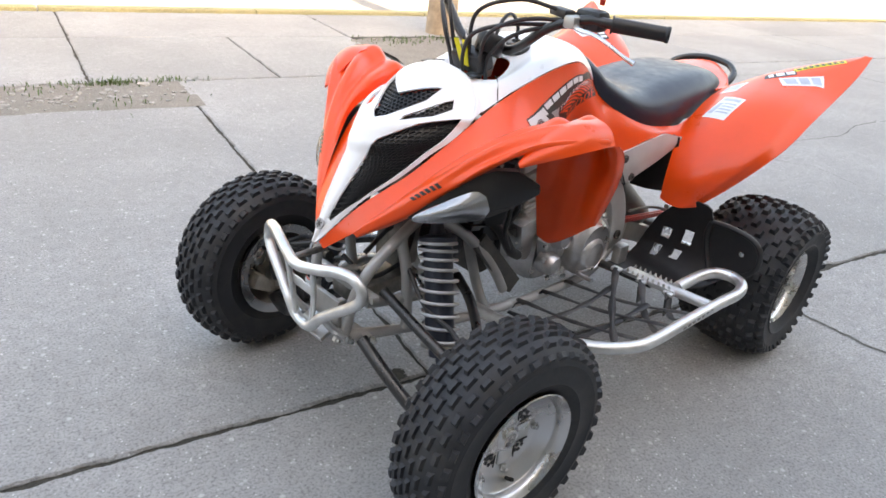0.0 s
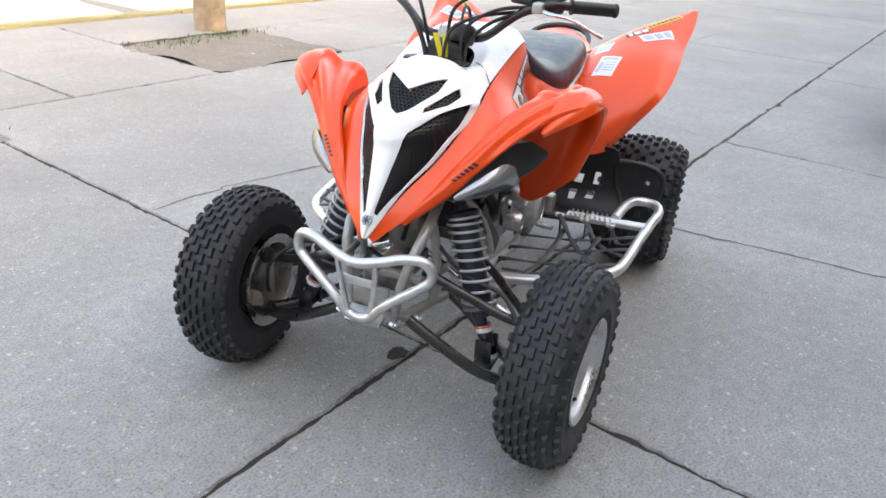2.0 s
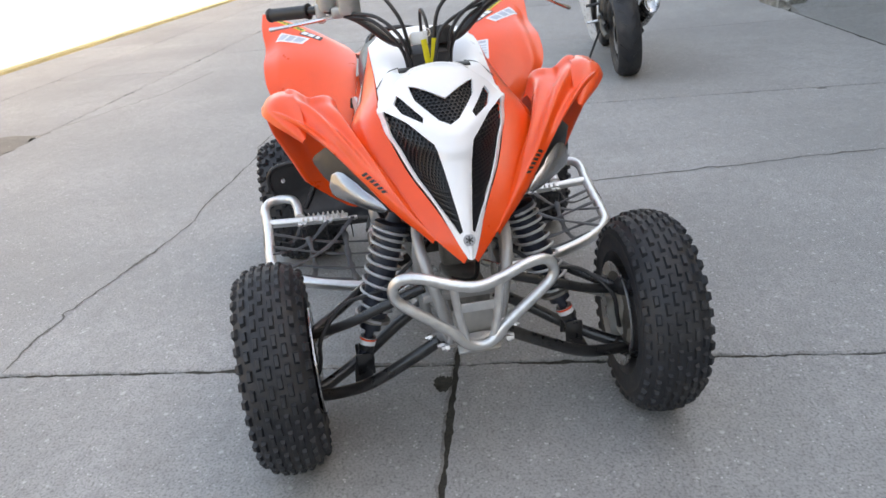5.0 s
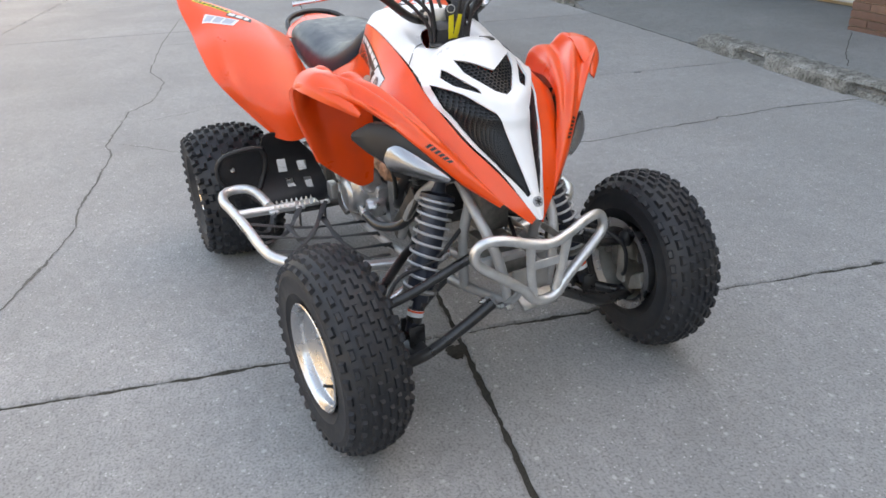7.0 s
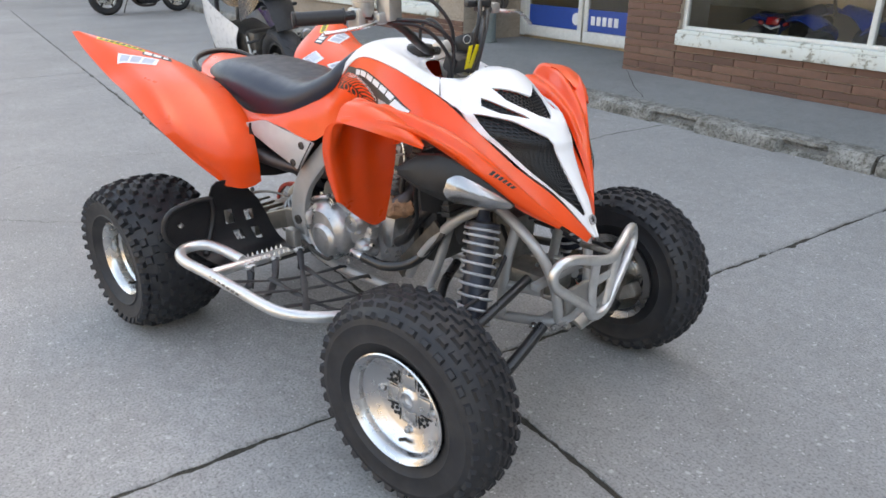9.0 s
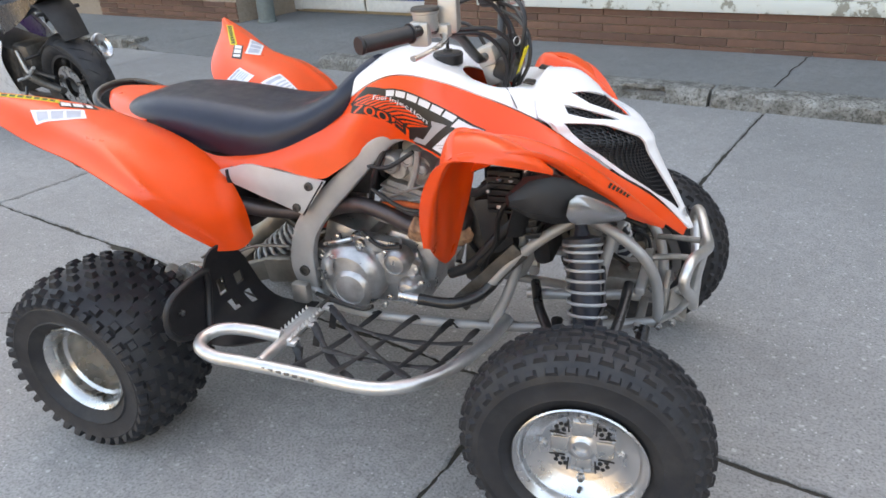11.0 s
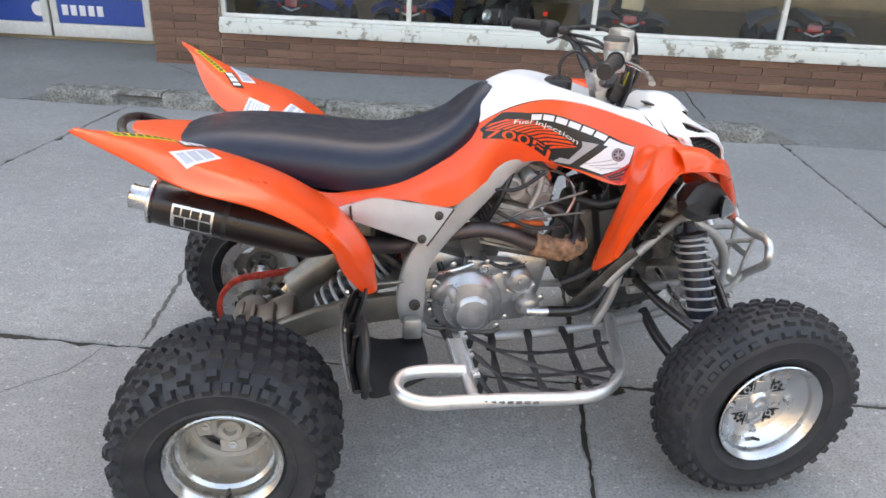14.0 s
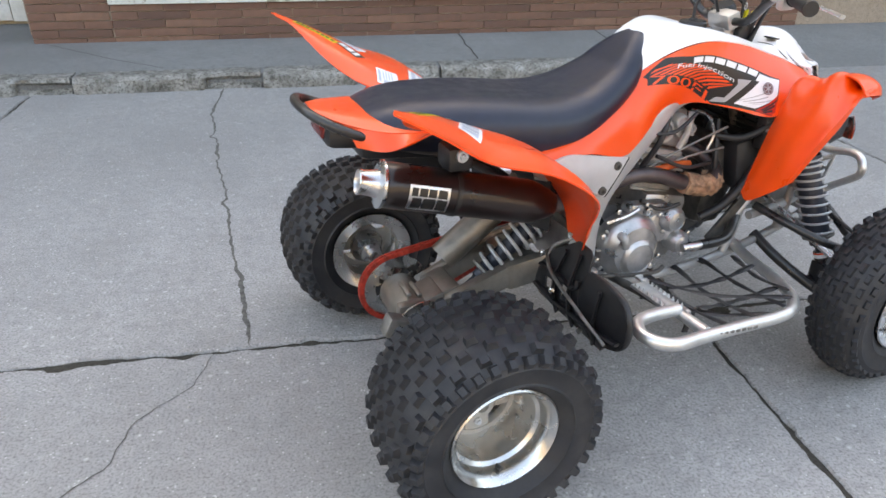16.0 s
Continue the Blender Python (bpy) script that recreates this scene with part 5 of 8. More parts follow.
box(bm, (0.775, 0, 0.335), (0.05, 0.10, 0.012), Matrix.Rotation(0.5, 4, "Y"), 0.003)
box(bm, (0.745, 0, 0.365), (0.012, 0.10, 0.09), None, 0.003)
part("skid_bracket", bm, M_ALU, bp)
for s in (-1, 1):
    for x, y, z in ((0.738, 0.075, 0.318), (0.770, 0.068, 0.330), (0.690, 0.10, 0.315)):
        bm = bmesh.new()
        lathe(bm, [(0, 0), (0.009, 0), (0.009, 0.010), (0.005, 0.011), (0.005, 0.018), (0, 0.018)], 6, Matrix.Translation((x, s * y, z)) @ (Matrix.Rotation(math.pi, 4, "Z") if s < 0 else Matrix()))
        part("bolt", bm, M_STEEL, bp)

# -- frame --
def tubes(name, runs, r, material, label="", seg=10, n=5, mirror=True):
    for pts in runs:
        a = part(name, tube(pts, r, seg, n), material, atv, label)
        if mirror:
            mirrored(a)


tubes("frame_tube", [
    [(0.735, -0.055, 0.318), (0.60, -0.085, 0.300), (0.40, -0.125, 0.285), (0.20, -0.150, 0.278)],
    [(0.20, -0.150, 0.278), (0.0, -0.165, 0.280), (-0.12, -0.165, 0.295), (-0.20, -0.160, 0.34)],
    [(0.735, -0.055, 0.318), (0.728, -0.075, 0.42), (0.700, -0.095, 0.50), (0.640, -0.105, 0.56), (0.55, -0.095, 0.60), (0.42, -0.085, 0.64)],
    [(0.69, -0.075, 0.40), (0.55, -0.110, 0.395), (0.42, -0.125, 0.39)],
    [(0.42, -0.085, 0.64), (0.40, -0.11, 0.50), (0.37, -0.128, 0.38), (0.33, -0.135, 0.29)],
    [(0.62, -0.10, 0.565), (0.60, -0.11, 0.46), (0.58, -0.10, 0.31)],
    [(0.285, -0.150, 0.345), (0.330, -0.152, 0.412), (0.390, -0.150, 0.485), (0.470, -0.140, 0.560), (0.560, -0.105, 0.612)],
], 0.0135, M_SILVER, "silver-grey frame tube")
tubes("frame_tube", [
    [(0.50, -0.035, 0.62), (0.42, -0.045, 0.74), (0.33, -0.035, 0.86)],
    [(0.36, -0.06, 0.82), (0.25, -0.10, 0.80), (0.12, -0.12, 0.785)],
], 0.015, M_SILVER)
for s in (-1, 1):
    # cast side beam from the head to the swing arm pivot, flat-faced with rounded edges
    path = [(0.155, 0.118, 0.790, 0.018), (0.085, 0.124, 0.780, 0.021), (0.030, 0.132, 0.742, 0.025), (-0.05, 0.142, 0.662, 0.028), (-0.13, 0.152, 0.582, 0.031), (-0.178, 0.164, 0.520, 0.034), (-0.198, 0.172, 0.455, 0.036), (-0.202, 0.174, 0.395, 0.038), (-0.198, 0.166, 0.335, 0.030)]
    rows = []
    for k, (x, y, z, w) in enumerate(path):
        a, b_ = path[max(k - 1, 0)], path[min(k + 1, len(path) - 1)]
        d = Vector((b_[0] - a[0], b_[2] - a[2])).normalized()
        nx, nz = -d.y * w, d.x * w
        rows.append([(x + nx * q, s * (y + h), z + nz * q) for q, h in ((-1.0, -0.022), (-0.98, -0.008), (-0.84, 0.0), (0.0, 0.003), (0.84, 0.0), (0.98, -0.008), (1.0, -0.022))])
    beam = part("side_beam", sheet(surf(rows), 40, 18, 0.006, 1.0 if s < 0 else -1.0), M_SILVER, atv, "cast silver-grey frame beam")
    for x, z, r in ((-0.193, 0.397, 0.015), (-0.177, 0.588, 0.008)):
        bm = bmesh.new()
        lathe(bm, [(0, 0.0), (r, 0.0), (r, 0.006), (r * 0.6, 0.007), (r * 0.55, 0.003), (0, 0.003)], 20, Matrix.Translation((x, s * 0.178 if z < 0.5 else s * 0.178, z)) @ (Matrix.Rotation(math.pi, 4, "Z") if s < 0 else Matrix()))
        part("bolt", bm, M_DARKMETAL, beam)
GREY = surf([
    [(-0.400, -0.206, 0.682), (-0.398, -0.207, 0.679), (-0.396, -0.205, 0.675)],
    [(-0.345, -0.202, 0.696), (-0.342, -0.205, 0.673), (-0.338, -0.200, 0.650)],
    [(-0.290, -0.196, 0.705), (-0.284, -0.200, 0.666), (-0.278, -0.195, 0.624)],
    [(-0.195, -0.182, 0.685), (-0.207, -0.188, 0.642), (-0.220, -0.184, 0.597)],
    [(-0.095, -0.166, 0.662), (-0.130, -0.172, 0.616), (-0.165, -0.174, 0.570)]])
gp, gp2 = both("subframe_panel", sheet(GREY, 16, 10, 0.010, 1.0), M_PANEL, "silver-grey panel under the seat")
for p_, s in ((gp, -1), (gp2, 1)):
    for x, z, y in ((-0.138, 0.650, 0.1835), (-0.180, 0.590, 0.189)):
        bm = bmesh.new()
        lathe(bm, [(0, 0.002), (0.004, 0.002), (0.005, 0.006), (0.011, 0.005), (0.012, 0.0)], 18, Matrix.Translation((x, s * y, z)) @ (Matrix.Rotation(math.pi, 4, "Z") if s < 0 else Matrix()))
        part("screw", bm, M_DARKMETAL, p_)
for s in (-1, 1):
    part("seam", tube([(-0.099, s * 0.1765, 0.664), (-0.132, s * 0.1815, 0.617), (-0.166, s * 0.1835, 0.568)], 0.0026, 6, 4), M_INK, atv)
    part("panel_edge", tube([(-0.390, s * 0.207, 0.664), (-0.338, s * 0.203, 0.647), (-0.278, s * 0.198, 0.622), (-0.220, s * 0.188, 0.596), (-0.170, s * 0.180, 0.572)], 0.0045, 8), M_PANEL, atv)
tubes("subframe_tube", [[(-0.17, -0.12, 0.56), (-0.32, -0.13, 0.66), (-0.50, -0.13, 0.71), (-0.70, -0.11, 0.75)], [(-0.20, -0.10, 0.45), (-0.38, -0.11, 0.60), (-0.55, -0.12, 0.715)]], 0.012, M_DARKMETAL)

# -- engine --
eng = new("engine")
eng.parent = atv
tagged(eng, "single-cylinder engine in dusty bare alloy")
bm = bmesh.new()
box(bm, (-0.03, 0, 0.375), (0.34, 0.26, 0.17), Matrix.Rotation(-0.08, 4, "Y"), 0.03)
box(bm, (0.10, 0, 0.44), (0.16, 0.22, 0.13), Matrix.Rotation(0.2, 4, "Y"), 0.025)
box(bm, (-0.11, 0, 0.46), (0.13, 0.20, 0.10), Matrix.Rotation(0.3, 4, "Y"), 0.025)
part("crankcase", bm, M_ENGINE, eng)
bm = bmesh.new()
T = Matrix.Translation((0.085, 0, 0.565)) @ Matrix.Rotation(0.25, 4, "Y")
box(bm, (0, 0, 0), (0.145, 0.155, 0.13), T, 0.01)
cyl = part("cylinder", bm, M_HEAD, eng)
for k in range(7):
    bm = bmesh.new()
    box(bm, (0, 0, 0), (0.165 - 0.004 * (k % 2), 0.175, 0.007), T @ Matrix.Translation((0, 0, -0.055 + k * 0.017)), 0.002)
    part("fin", bm, M_HEAD, cyl)
bm = bmesh.new()
T = Matrix.Translation((0.112, 0, 0.672)) @ Matrix.Rotation(0.25, 4, "Y")
box(bm, (0, 0, 0), (0.15, 0.165, 0.075), T, 0.018)
box(bm, (0, 0, 0), (0.11, 0.13, 0.05), T @ Matrix.Translation((0, 0, 0.05)), 0.02)
head_part = part("cylinder_head", bm, M_HEAD, eng)
bm = bmesh.new()
lathe(bm, [(0, -0.10), (0.030, -0.10), (0.034, -0.09), (0.034, 0.09), (0.030, 0.10), (0, 0.10)], 24, T @ Matrix.Translation((0.02, 0, 0.025)))
part("cam_cover", bm, M_HEAD, head_part)
bm = bmesh.new()
lathe(bm, [(0, -0.102), (0.022, -0.102), (0.026, -0.092), (0.026, 0.0)], 20, T @ Matrix.Translation((-0.035, 0, 0.0)))
part("cam_cover", bm, M_HEAD, head_part)
for k in range(4):
    bm = bmesh.new()
    box(bm, (0, 0, 0), (0.012, 0.20, 0.012), T @ Matrix.Translation((-0.055 + 0.037 * k, 0, 0.012)), 0.003)
    part("rib", bm, M_HEAD, head_part)


def disc_cover(x, z, y, r, h, s, name="engine_cover", mat=None, dome=0.3):
    bm = bmesh.new()
    M = Matrix.Translation((x, s * y, z)) @ (Matrix.Rotation(math.pi, 4, "Z") if s < 0 else Matrix())
    lathe(bm, [(r * 1.10, -h), (r * 1.10, -h * 0.25), (r * 1.02, 0), (r * 0.93, 0.004), (r * 0.80, h * dome), (r * 0.78, h * dome * 0.7), (r * 0.4, h * dome * 1.05), (0, h * dome * 1.1)], 48, M)
    return part(name, bm, mat or M_ENGINE, eng)


for s in (-1, 1):
    disc_cover(-0.052, 0.396, 0.184, 0.086, 0.055, s)
    disc_cover(-0.042, 0.374, 0.201, 0.053, 0.03, s)
    disc_cover(0.085, 0.455, 0.178, 0.034, 0.04, s)
    disc_cover(0.116, 0.380, 0.180, 0.030, 0.04, s)
    for x, z, y in ((0.035, 0.315, 0.16), (0.055, 0.345, 0.165), (0.062, 0.42, 0.16), (0.048, 0.47, 0.155), (0.0, 0.505, 0.15), (-0.09, 0.50, 0.15), (-0.14, 0.44, 0.16), (-0.15, 0.37, 0.16), (-0.12, 0.31, 0.16), (0.13, 0.43, 0.15), (0.15, 0.40, 0.165), (0.13, 0.345, 0.175)):
        bm = bmesh.new()
        lathe(bm, [(0, 0.0), (0.0085, 0), (0.0085, 0.008), (0.005, 0.010), (0, 0.010)], 8, Matrix.Translation((x, s * y, z)) @ (Matrix.Rotation(math.pi, 4, "Z") if s < 0 else Matrix()))
        part("cover_bolt", bm, M_STEEL, eng)
part("oil_filler", tube([(-0.103, -0.176, 0.442), (-0.100, -0.196, 0.446), (-0.098, -0.206, 0.440), (-0.094, -0.208, 0.416)], [0.012, 0.013, 0.012, 0.009], 12, 4), M_HEAD, eng)
part("clutch_cable_arm", tube([(-0.13, -0.16, 0.478), (-0.085, -0.178, 0.496), (-0.04, -0.172, 0.508)], 0.006, 8), M_STEEL, eng)
# cast web joining the covers, with its boss and ribs
for s in (-1, 1):
    bm = bmesh.new()
    box(bm, (0.012, s * 0.132, 0.485), (0.140, 0.045, 0.044), Matrix.Rotation(0.10, 4, "Y"), 0.014)
    box(bm, (0.050, s * 0.138, 0.425), (0.060, 0.040, 0.100), Matrix.Rotation(-0.35, 4, "Y"), 0.014)
    box(bm, (0.105, s * 0.140, 0.415), (0.050, 0.040, 0.080), Matrix.Rotation(0.30, 4, "Y"), 0.012)
    part("case_web", bm, M_ENGINE, eng)
    bm = bmesh.new()
    lathe(bm, [(0, 0.0), (0.013, 0), (0.013, 0.012), (0.009, 0.013), (0.008, 0.008), (0, 0.008)], 18, Matrix.Translation((-0.012, s * 0.172, 0.498)) @ (Matrix.Rotation(math.pi, 4, "Z") if s < 0 else Matrix()))
    part("timing_plug", bm, M_STEEL, eng)
    for k in range(5):
        a = math.radians(205 + 34 * k)
        bm = bmesh.new()
        box(bm, (0, 0, 0), (0.006, 0.010, 0.020), Matrix.Translation((-0.052, s * 0.166, 0.396)) @ Matrix.Rotation(a, 4, "Y") @ Matrix.Translation((0, 0, 0.098)), 0.002)
        part("rib", bm, M_ENGINE, eng)
    # cylinder-head boss and cam end caps facing sideways
    for x, z, r in ((0.062, 0.700, 0.027), (0.112, 0.716, 0.021), (0.150, 0.690, 0.016)):
        bm = bmesh.new()
        lathe(bm, [(0, 0.012), (r * 0.55, 0.012), (r * 0.6, 0.018), (r * 0.85, 0.016), (r, 0.010), (r * 1.05, -0.05)], 24, Matrix.Translation((x, s * 0.100, z)) @ (Matrix.Rotation(math.pi, 4, "Z") if s < 0 else Matrix()))
        part("cam_cap", bm, M_HEAD, eng)
    part("head_stud", tube([(0.115, s * 0.112, 0.640), (0.135, s * 0.116, 0.690), (0.142, s * 0.110, 0.740)], 0.009, 8), M_HEAD, eng)
part("water_pipe", tube([(0.105, -0.205, 0.378), (0.145, -0.212, 0.380), (0.165, -0.212, 0.380)], 0.013, 12, 4), M_POLISH, eng)
part("coolant_hose", tube([(0.16, -0.212, 0.380), (0.25, -0.205, 0.378), (0.32, -0.165, 0.40), (0.37, -0.12, 0.47)], 0.0145, 12), M_FRAMEBLACK, eng, "black coolant hose")
for k, (z0, z1) in enumerate(((0.64, 0.66), (0.61, 0.60))):
    part("steel_line", tube([(0.02, -0.105, z0 - 0.05), (0.12, -0.12, z0), (0.26, -0.13, z1 + 0.03)], 0.0035, 6), M_CASTGREY, eng)
part("steel_line", tube([(0.16, -0.09, 0.74), (0.21, -0.10, 0.72), (0.235, -0.11, 0.67), (0.22, -0.11, 0.62)], 0.004, 6), M_STEEL, eng)
for a, b_, c in (((0.0, -0.11, 0.60), (0.03, -0.135, 0.68), (0.06, -0.12, 0.75)), ((0.28, -0.10, 0.48), (0.24, -0.13, 0.58), (0.26, -0.09, 0.70)), ((-0.12, -0.10, 0.48), (-0.10, -0.14, 0.40), (-0.13, -0.16, 0.33)), ((0.30, -0.12, 0.42), (0.33, -0.14, 0.55), (0.30, -0.08, 0.66))):
    q = part("hose", tube([a, b_, c], 0.008, 8), M_BLACK, eng)
    mirrored(q)
bm = bmesh.new()
box(bm, (0.06, 0, 0.80), (0.16, 0.13, 0.07), None, 0.02)
box(bm, (-0.10, 0, 0.66), (0.20, 0.17, 0.14), None, 0.03)
part("air_box", bm, M_BLACK, atv)
# gear lever and brake pedal
part("gear_lever", tube([(-0.09, 0.19, 0.33), (0.0, 0.22, 0.345), (0.06, 0.23, 0.36), (0.065, 0.28, 0.362)], 0.007, 8), M_STEEL, atv)
part("brake_pedal", tube([(-0.16, -0.19, 0.335), (-0.08, -0.215, 0.335), (0.0, -0.225, 0.332), (0.03, -0.225, 0.345)], 0.006, 8), M_DARKMETAL, atv)
# radiator and fan behind the front suspension
bm = bmesh.new()
box(bm, (0.425, 0, 0.66), (0.035, 0.34, 0.20), Matrix.Rotation(-0.2, 4, "Y"), 0.006)
rad = part("radiator", bm, M_FRAMEBLACK, atv, "black finned radiator")
for k in range(11):
    bm = bmesh.new()
    box(bm, (0, 0, 0), (0.046, 0.352, 0.004), Matrix.Translation((0.425, 0, 0.66)) @ Matrix.Rotation(-0.2, 4, "Y") @ Matrix.Translation((0, 0, -0.085 + 0.017 * k)))
    part("fin", bm, M_FRAMEBLACK, rad)
for s in (-1, 1):
    bm = bmesh.new()
    box(bm, (0.382, s * 0.168, 0.680), (0.082, 0.036, 0.105), None, 0.006)
    rb = part("relay_box", bm, M_BLACK, atv)
    for k in range(6):
        bm = bmesh.new()
        box(bm, (0.382, s * 0.189, 0.638 + 0.016 * k), (0.074, 0.009, 0.006), None, 0.0015)
        part("fin", bm, M_BLACK, rb)
    for x, z in ((0.348, 0.686), (0.415, 0.691)):
        bm = bmesh.new()
        lathe(bm, [(0, 0.012), (0.004, 0.012), (0.0062, 0.009), (0.0062, 0.0)], 12, Matrix.Translation((x, s * 0.186, z)) @ (Matrix.Rotation(math.pi, 4, "Z") if s < 0 else Matrix()))
        part("screw", bm, M_STEEL, rb)
    bm = bmesh.new()
    lathe(bm, [(0, 0.008), (0.004, 0.008), (0.005, 0.005), (0.009, 0.004), (0.009, 0.0)], 16, Matrix.Translation((0.451, s * 0.226, 0.752)) @ (Matrix.Rotation(math.pi, 4, "Z") if s < 0 else Matrix()))
    part("fender_bolt", bm, M_STEEL, atv)
    part("bolt_bracket", tube([(0.451, s * 0.222, 0.752), (0.440, s * 0.17, 0.745), (0.425, s * 0.12, 0.735)], 0.008, 8, 4), M_FRAMEBLACK, atv)

# -- exhaust --
ex = new("exhaust")
ex.parent = atv
tagged(ex, "header pipe and black muffler with a bright end cap")
part("header_pipe", tube([(0.185, -0.03, 0.615), (0.245, -0.07, 0.59), (0.25, -0.125, 0.555), (0.20, -0.142, 0.532), (0.12, -0.140, 0.550), (0.05, -0.138, 0.577), (-0.02, -0.130, 0.588), (-0.09, -0.115, 0.572), (-0.16, -0.106, 0.546), (-0.26, -0.135, 0.550), (-0.35, -0.19, 0.582), (-0.42, -0.245, 0.625)],
      [0.020, 0.022, 0.022, 0.022, 0.022, 0.021, 0.021, 0.021, 0.021, 0.022, 0.024, 0.028], 14), M_EXHAUST, ex, "heat-tinted steel pipe")
bm = tube([(0.255, -0.11, 0.545), (0.238, -0.135, 0.530), (0.20, -0.143, 0.530), (0.16, -0.143, 0.540), (0.125, -0.141, 0.549)], 0.030, 16, 8)
for v in bm.verts:
    v.co += Vector((noise.noise(v.co * 60), noise.noise(v.co * 60 + Vector((3, 0, 0))), noise.noise(v.co * 60 + Vector((0, 7, 0))))) * 0.009
part("pipe_wrap", bm, M_WRAP, ex, "rust-brown heat wrap")
ma, mb = Vector((-0.785, -0.252, 0.725)), Vector((-0.440, -0.286, 0.642))
L = (mb - ma).length
bm = bmesh.new()
lathe(bm, [(0.046, 0.0), (0.049, 0.004), (0.050, 0.02), (0.050, L - 0.02), (0.047, L), (0.036, L + 0.03), (0.026, L + 0.05), (0, L + 0.05)], 40, axis_matrix(ma, mb))
part("muffler_can", bm, M_MUFFLER, ex, "glossy black muffler can")
bm = bmesh.new()
lathe(bm, [(0.024, 0.002), (0.046, 0.002), (0.052, -0.003), (0.052, -0.009), (0.046, -0.012), (0.031, -0.014), (0.028, -0.024), (0.0265, -0.046), (0.0285, -0.053), (0.026, -0.055), (0.0235, -0.048), (0.0235, 0.01)], 40, axis_matrix(ma, mb))
part("end_cap", bm, M_POLISH, ex, "polished end cap and tip")
MA = axis_matrix(ma, mb)
bm = bmesh.new()


def on_can(y0, y1, a0, a1, lift, mat, name, parent, label="", n=12):
    """A curved plate on the muffler from y0 to y1 along it, a0 to a1 degrees round it."""
    bm = bmesh.new()
    r = 0.050 + lift
    rows = []
    for i in range(n + 1):
        a = math.radians(a0 + (a1 - a0) * i / n)
        rows.append([bm.verts.new(MA @ Vector((r * math.cos(a), y, r * math.sin(a)))) for y in (y0, y1)])
    for A, B in zip(rows, rows[1:]):
        bm.faces.new((A[0], A[1], B[1], B[0]))
    return part(name, bm, mat, parent, label)


def outward_angle():
    d = (MA.to_3x3().inverted() @ Vector((0, -1, -0.12))).normalized()
    return math.degrees(math.atan2(d.z, d.x))


A0 = outward_angle()
plate_ = on_can(0.045, 0.135, A0 - 34, A0 + 34, 0.0012, M_STEEL, "muffler_plate", ex, "bright plate with black bars")
for y0, y1 in ((0.050, 0.064), (0.067, 0.085), (0.088, 0.105), (0.109, 0.129)):
    on_can(y0, y1, A0 + 7, A0 + 27, 0.0018, M_INK, "print_bar", plate_, n=6)
for y0, y1 in ((0.053, 0.074), (0.077, 0.105), (0.108, 0.131)):
    on_can(y0, y1, A0 - 27, A0 + 3, 0.0018, M_INK, "print_bar", plate_, n=6)
bm = bmesh.new()
lathe(bm, [(0, 0.010), (0.006, 0.010), (0.007, 0.005), (0.013, 0.005), (0.014, 0.0), (0, 0.0)], 24, Matrix.Translation((-0.625, -0.300, 0.782)) @ Matrix.Rotation(math.pi, 4, "Z"))
part("mount_bolt", bm, M_STEEL, ex)
bm = bmesh.new()
box(bm, (-0.625, -0.265, 0.772), (0.06, 0.07, 0.055), None, 0.012)
part("muffler_bracket", bm, M_BLACK, ex)
q = tube([ma + (mb - ma) * 0.43, ma + (mb - ma) * 0.46], 0.052, 32, 1)
part("clamp_band", q, M_BLACK, ex)

# -- swing arm, shock, axle and chain --
sw = new("swing_arm")
sw.parent = atv
tagged(sw, "cast aluminium swing arm, dusty")
for s in (-1, 1):
    bm = bmesh.new()
    box(bm, (-0.275, s * 0.092, 0.345), (0.23, 0.034, 0.080), Matrix.Rotation(-0.16, 4, "Y") @ Matrix.Rotation(s * 0.08, 4, "Z"), 0.010)
    box(bm, (-0.475, s * 0.075, 0.296), (0.24, 0.036, 0.066), Matrix.Rotation(-0.36, 4, "Y") @ Matrix.Rotation(s * 0.05, 4, "Z"), 0.010)
    part("arm_side", bm, M_SWING, sw)
bm = bmesh.new()
box(bm, (-0.33, 0, 0.345), (0.10, 0.17, 0.06), Matrix.Rotation(-0.15, 4, "Y"), 0.02)
part("cross_piece", bm, M_SWING, sw)
bm = bmesh.new()
box(bm, (-0.545, 0, 0.285), (0.08, 0.13, 0.05), Matrix.Rotation(-0.35, 4, "Y"), 0.015)
part("cross_piece", bm, M_SWING, sw)
bm = bmesh.new()
lathe(bm, [(0, -0.10), (0.052, -0.10), (0.056, -0.09), (0.056, 0.09), (0.052, 0.10), (0, 0.10)], 28, Matrix.Translation((-0.64, -0.005, 0.245)))
box(bm, (-0.615, -0.03, 0.292), (0.10, 0.10, 0.022), Matrix.Rotation(-0.3, 4, "Y"), 0.006)
box(bm, (-0.66, -0.075, 0.265), (0.08, 0.035, 0.08), None, 0.010)
part("axle_carrier", bm, M_SWING, sw)
for dx in (-0.03, 0.0, 0.03):
    bm = bmesh.new()
    box(bm, (-0.628 + dx, -0.02, 0.306 - dx * 0.3), (0.012, 0.075, 0.010), Matrix.Rotation(-0.3, 4, "Y"), 0.003)
    part("carrier_rib", bm, M_SWING, sw)
bm = bmesh.new()
lathe(bm, [(0, -0.41), (0.017, -0.41), (0.017, 0.41), (0, 0.41)], 20, Matrix.Translation((-0.64, 0, 0.245)))
for s in (-1, 1):
    lathe(bm, [(0.017, 0.0), (0.034, 0.0), (0.042, 0.03), (0.055, 0.05), (0.055, 0.06), (0.017, 0.06)], 24, Matrix.Translation((-0.64, s * 0.333, 0.245)) @ (Matrix.Rotation(math.pi, 4, "Z") if s < 0 else Matrix()))
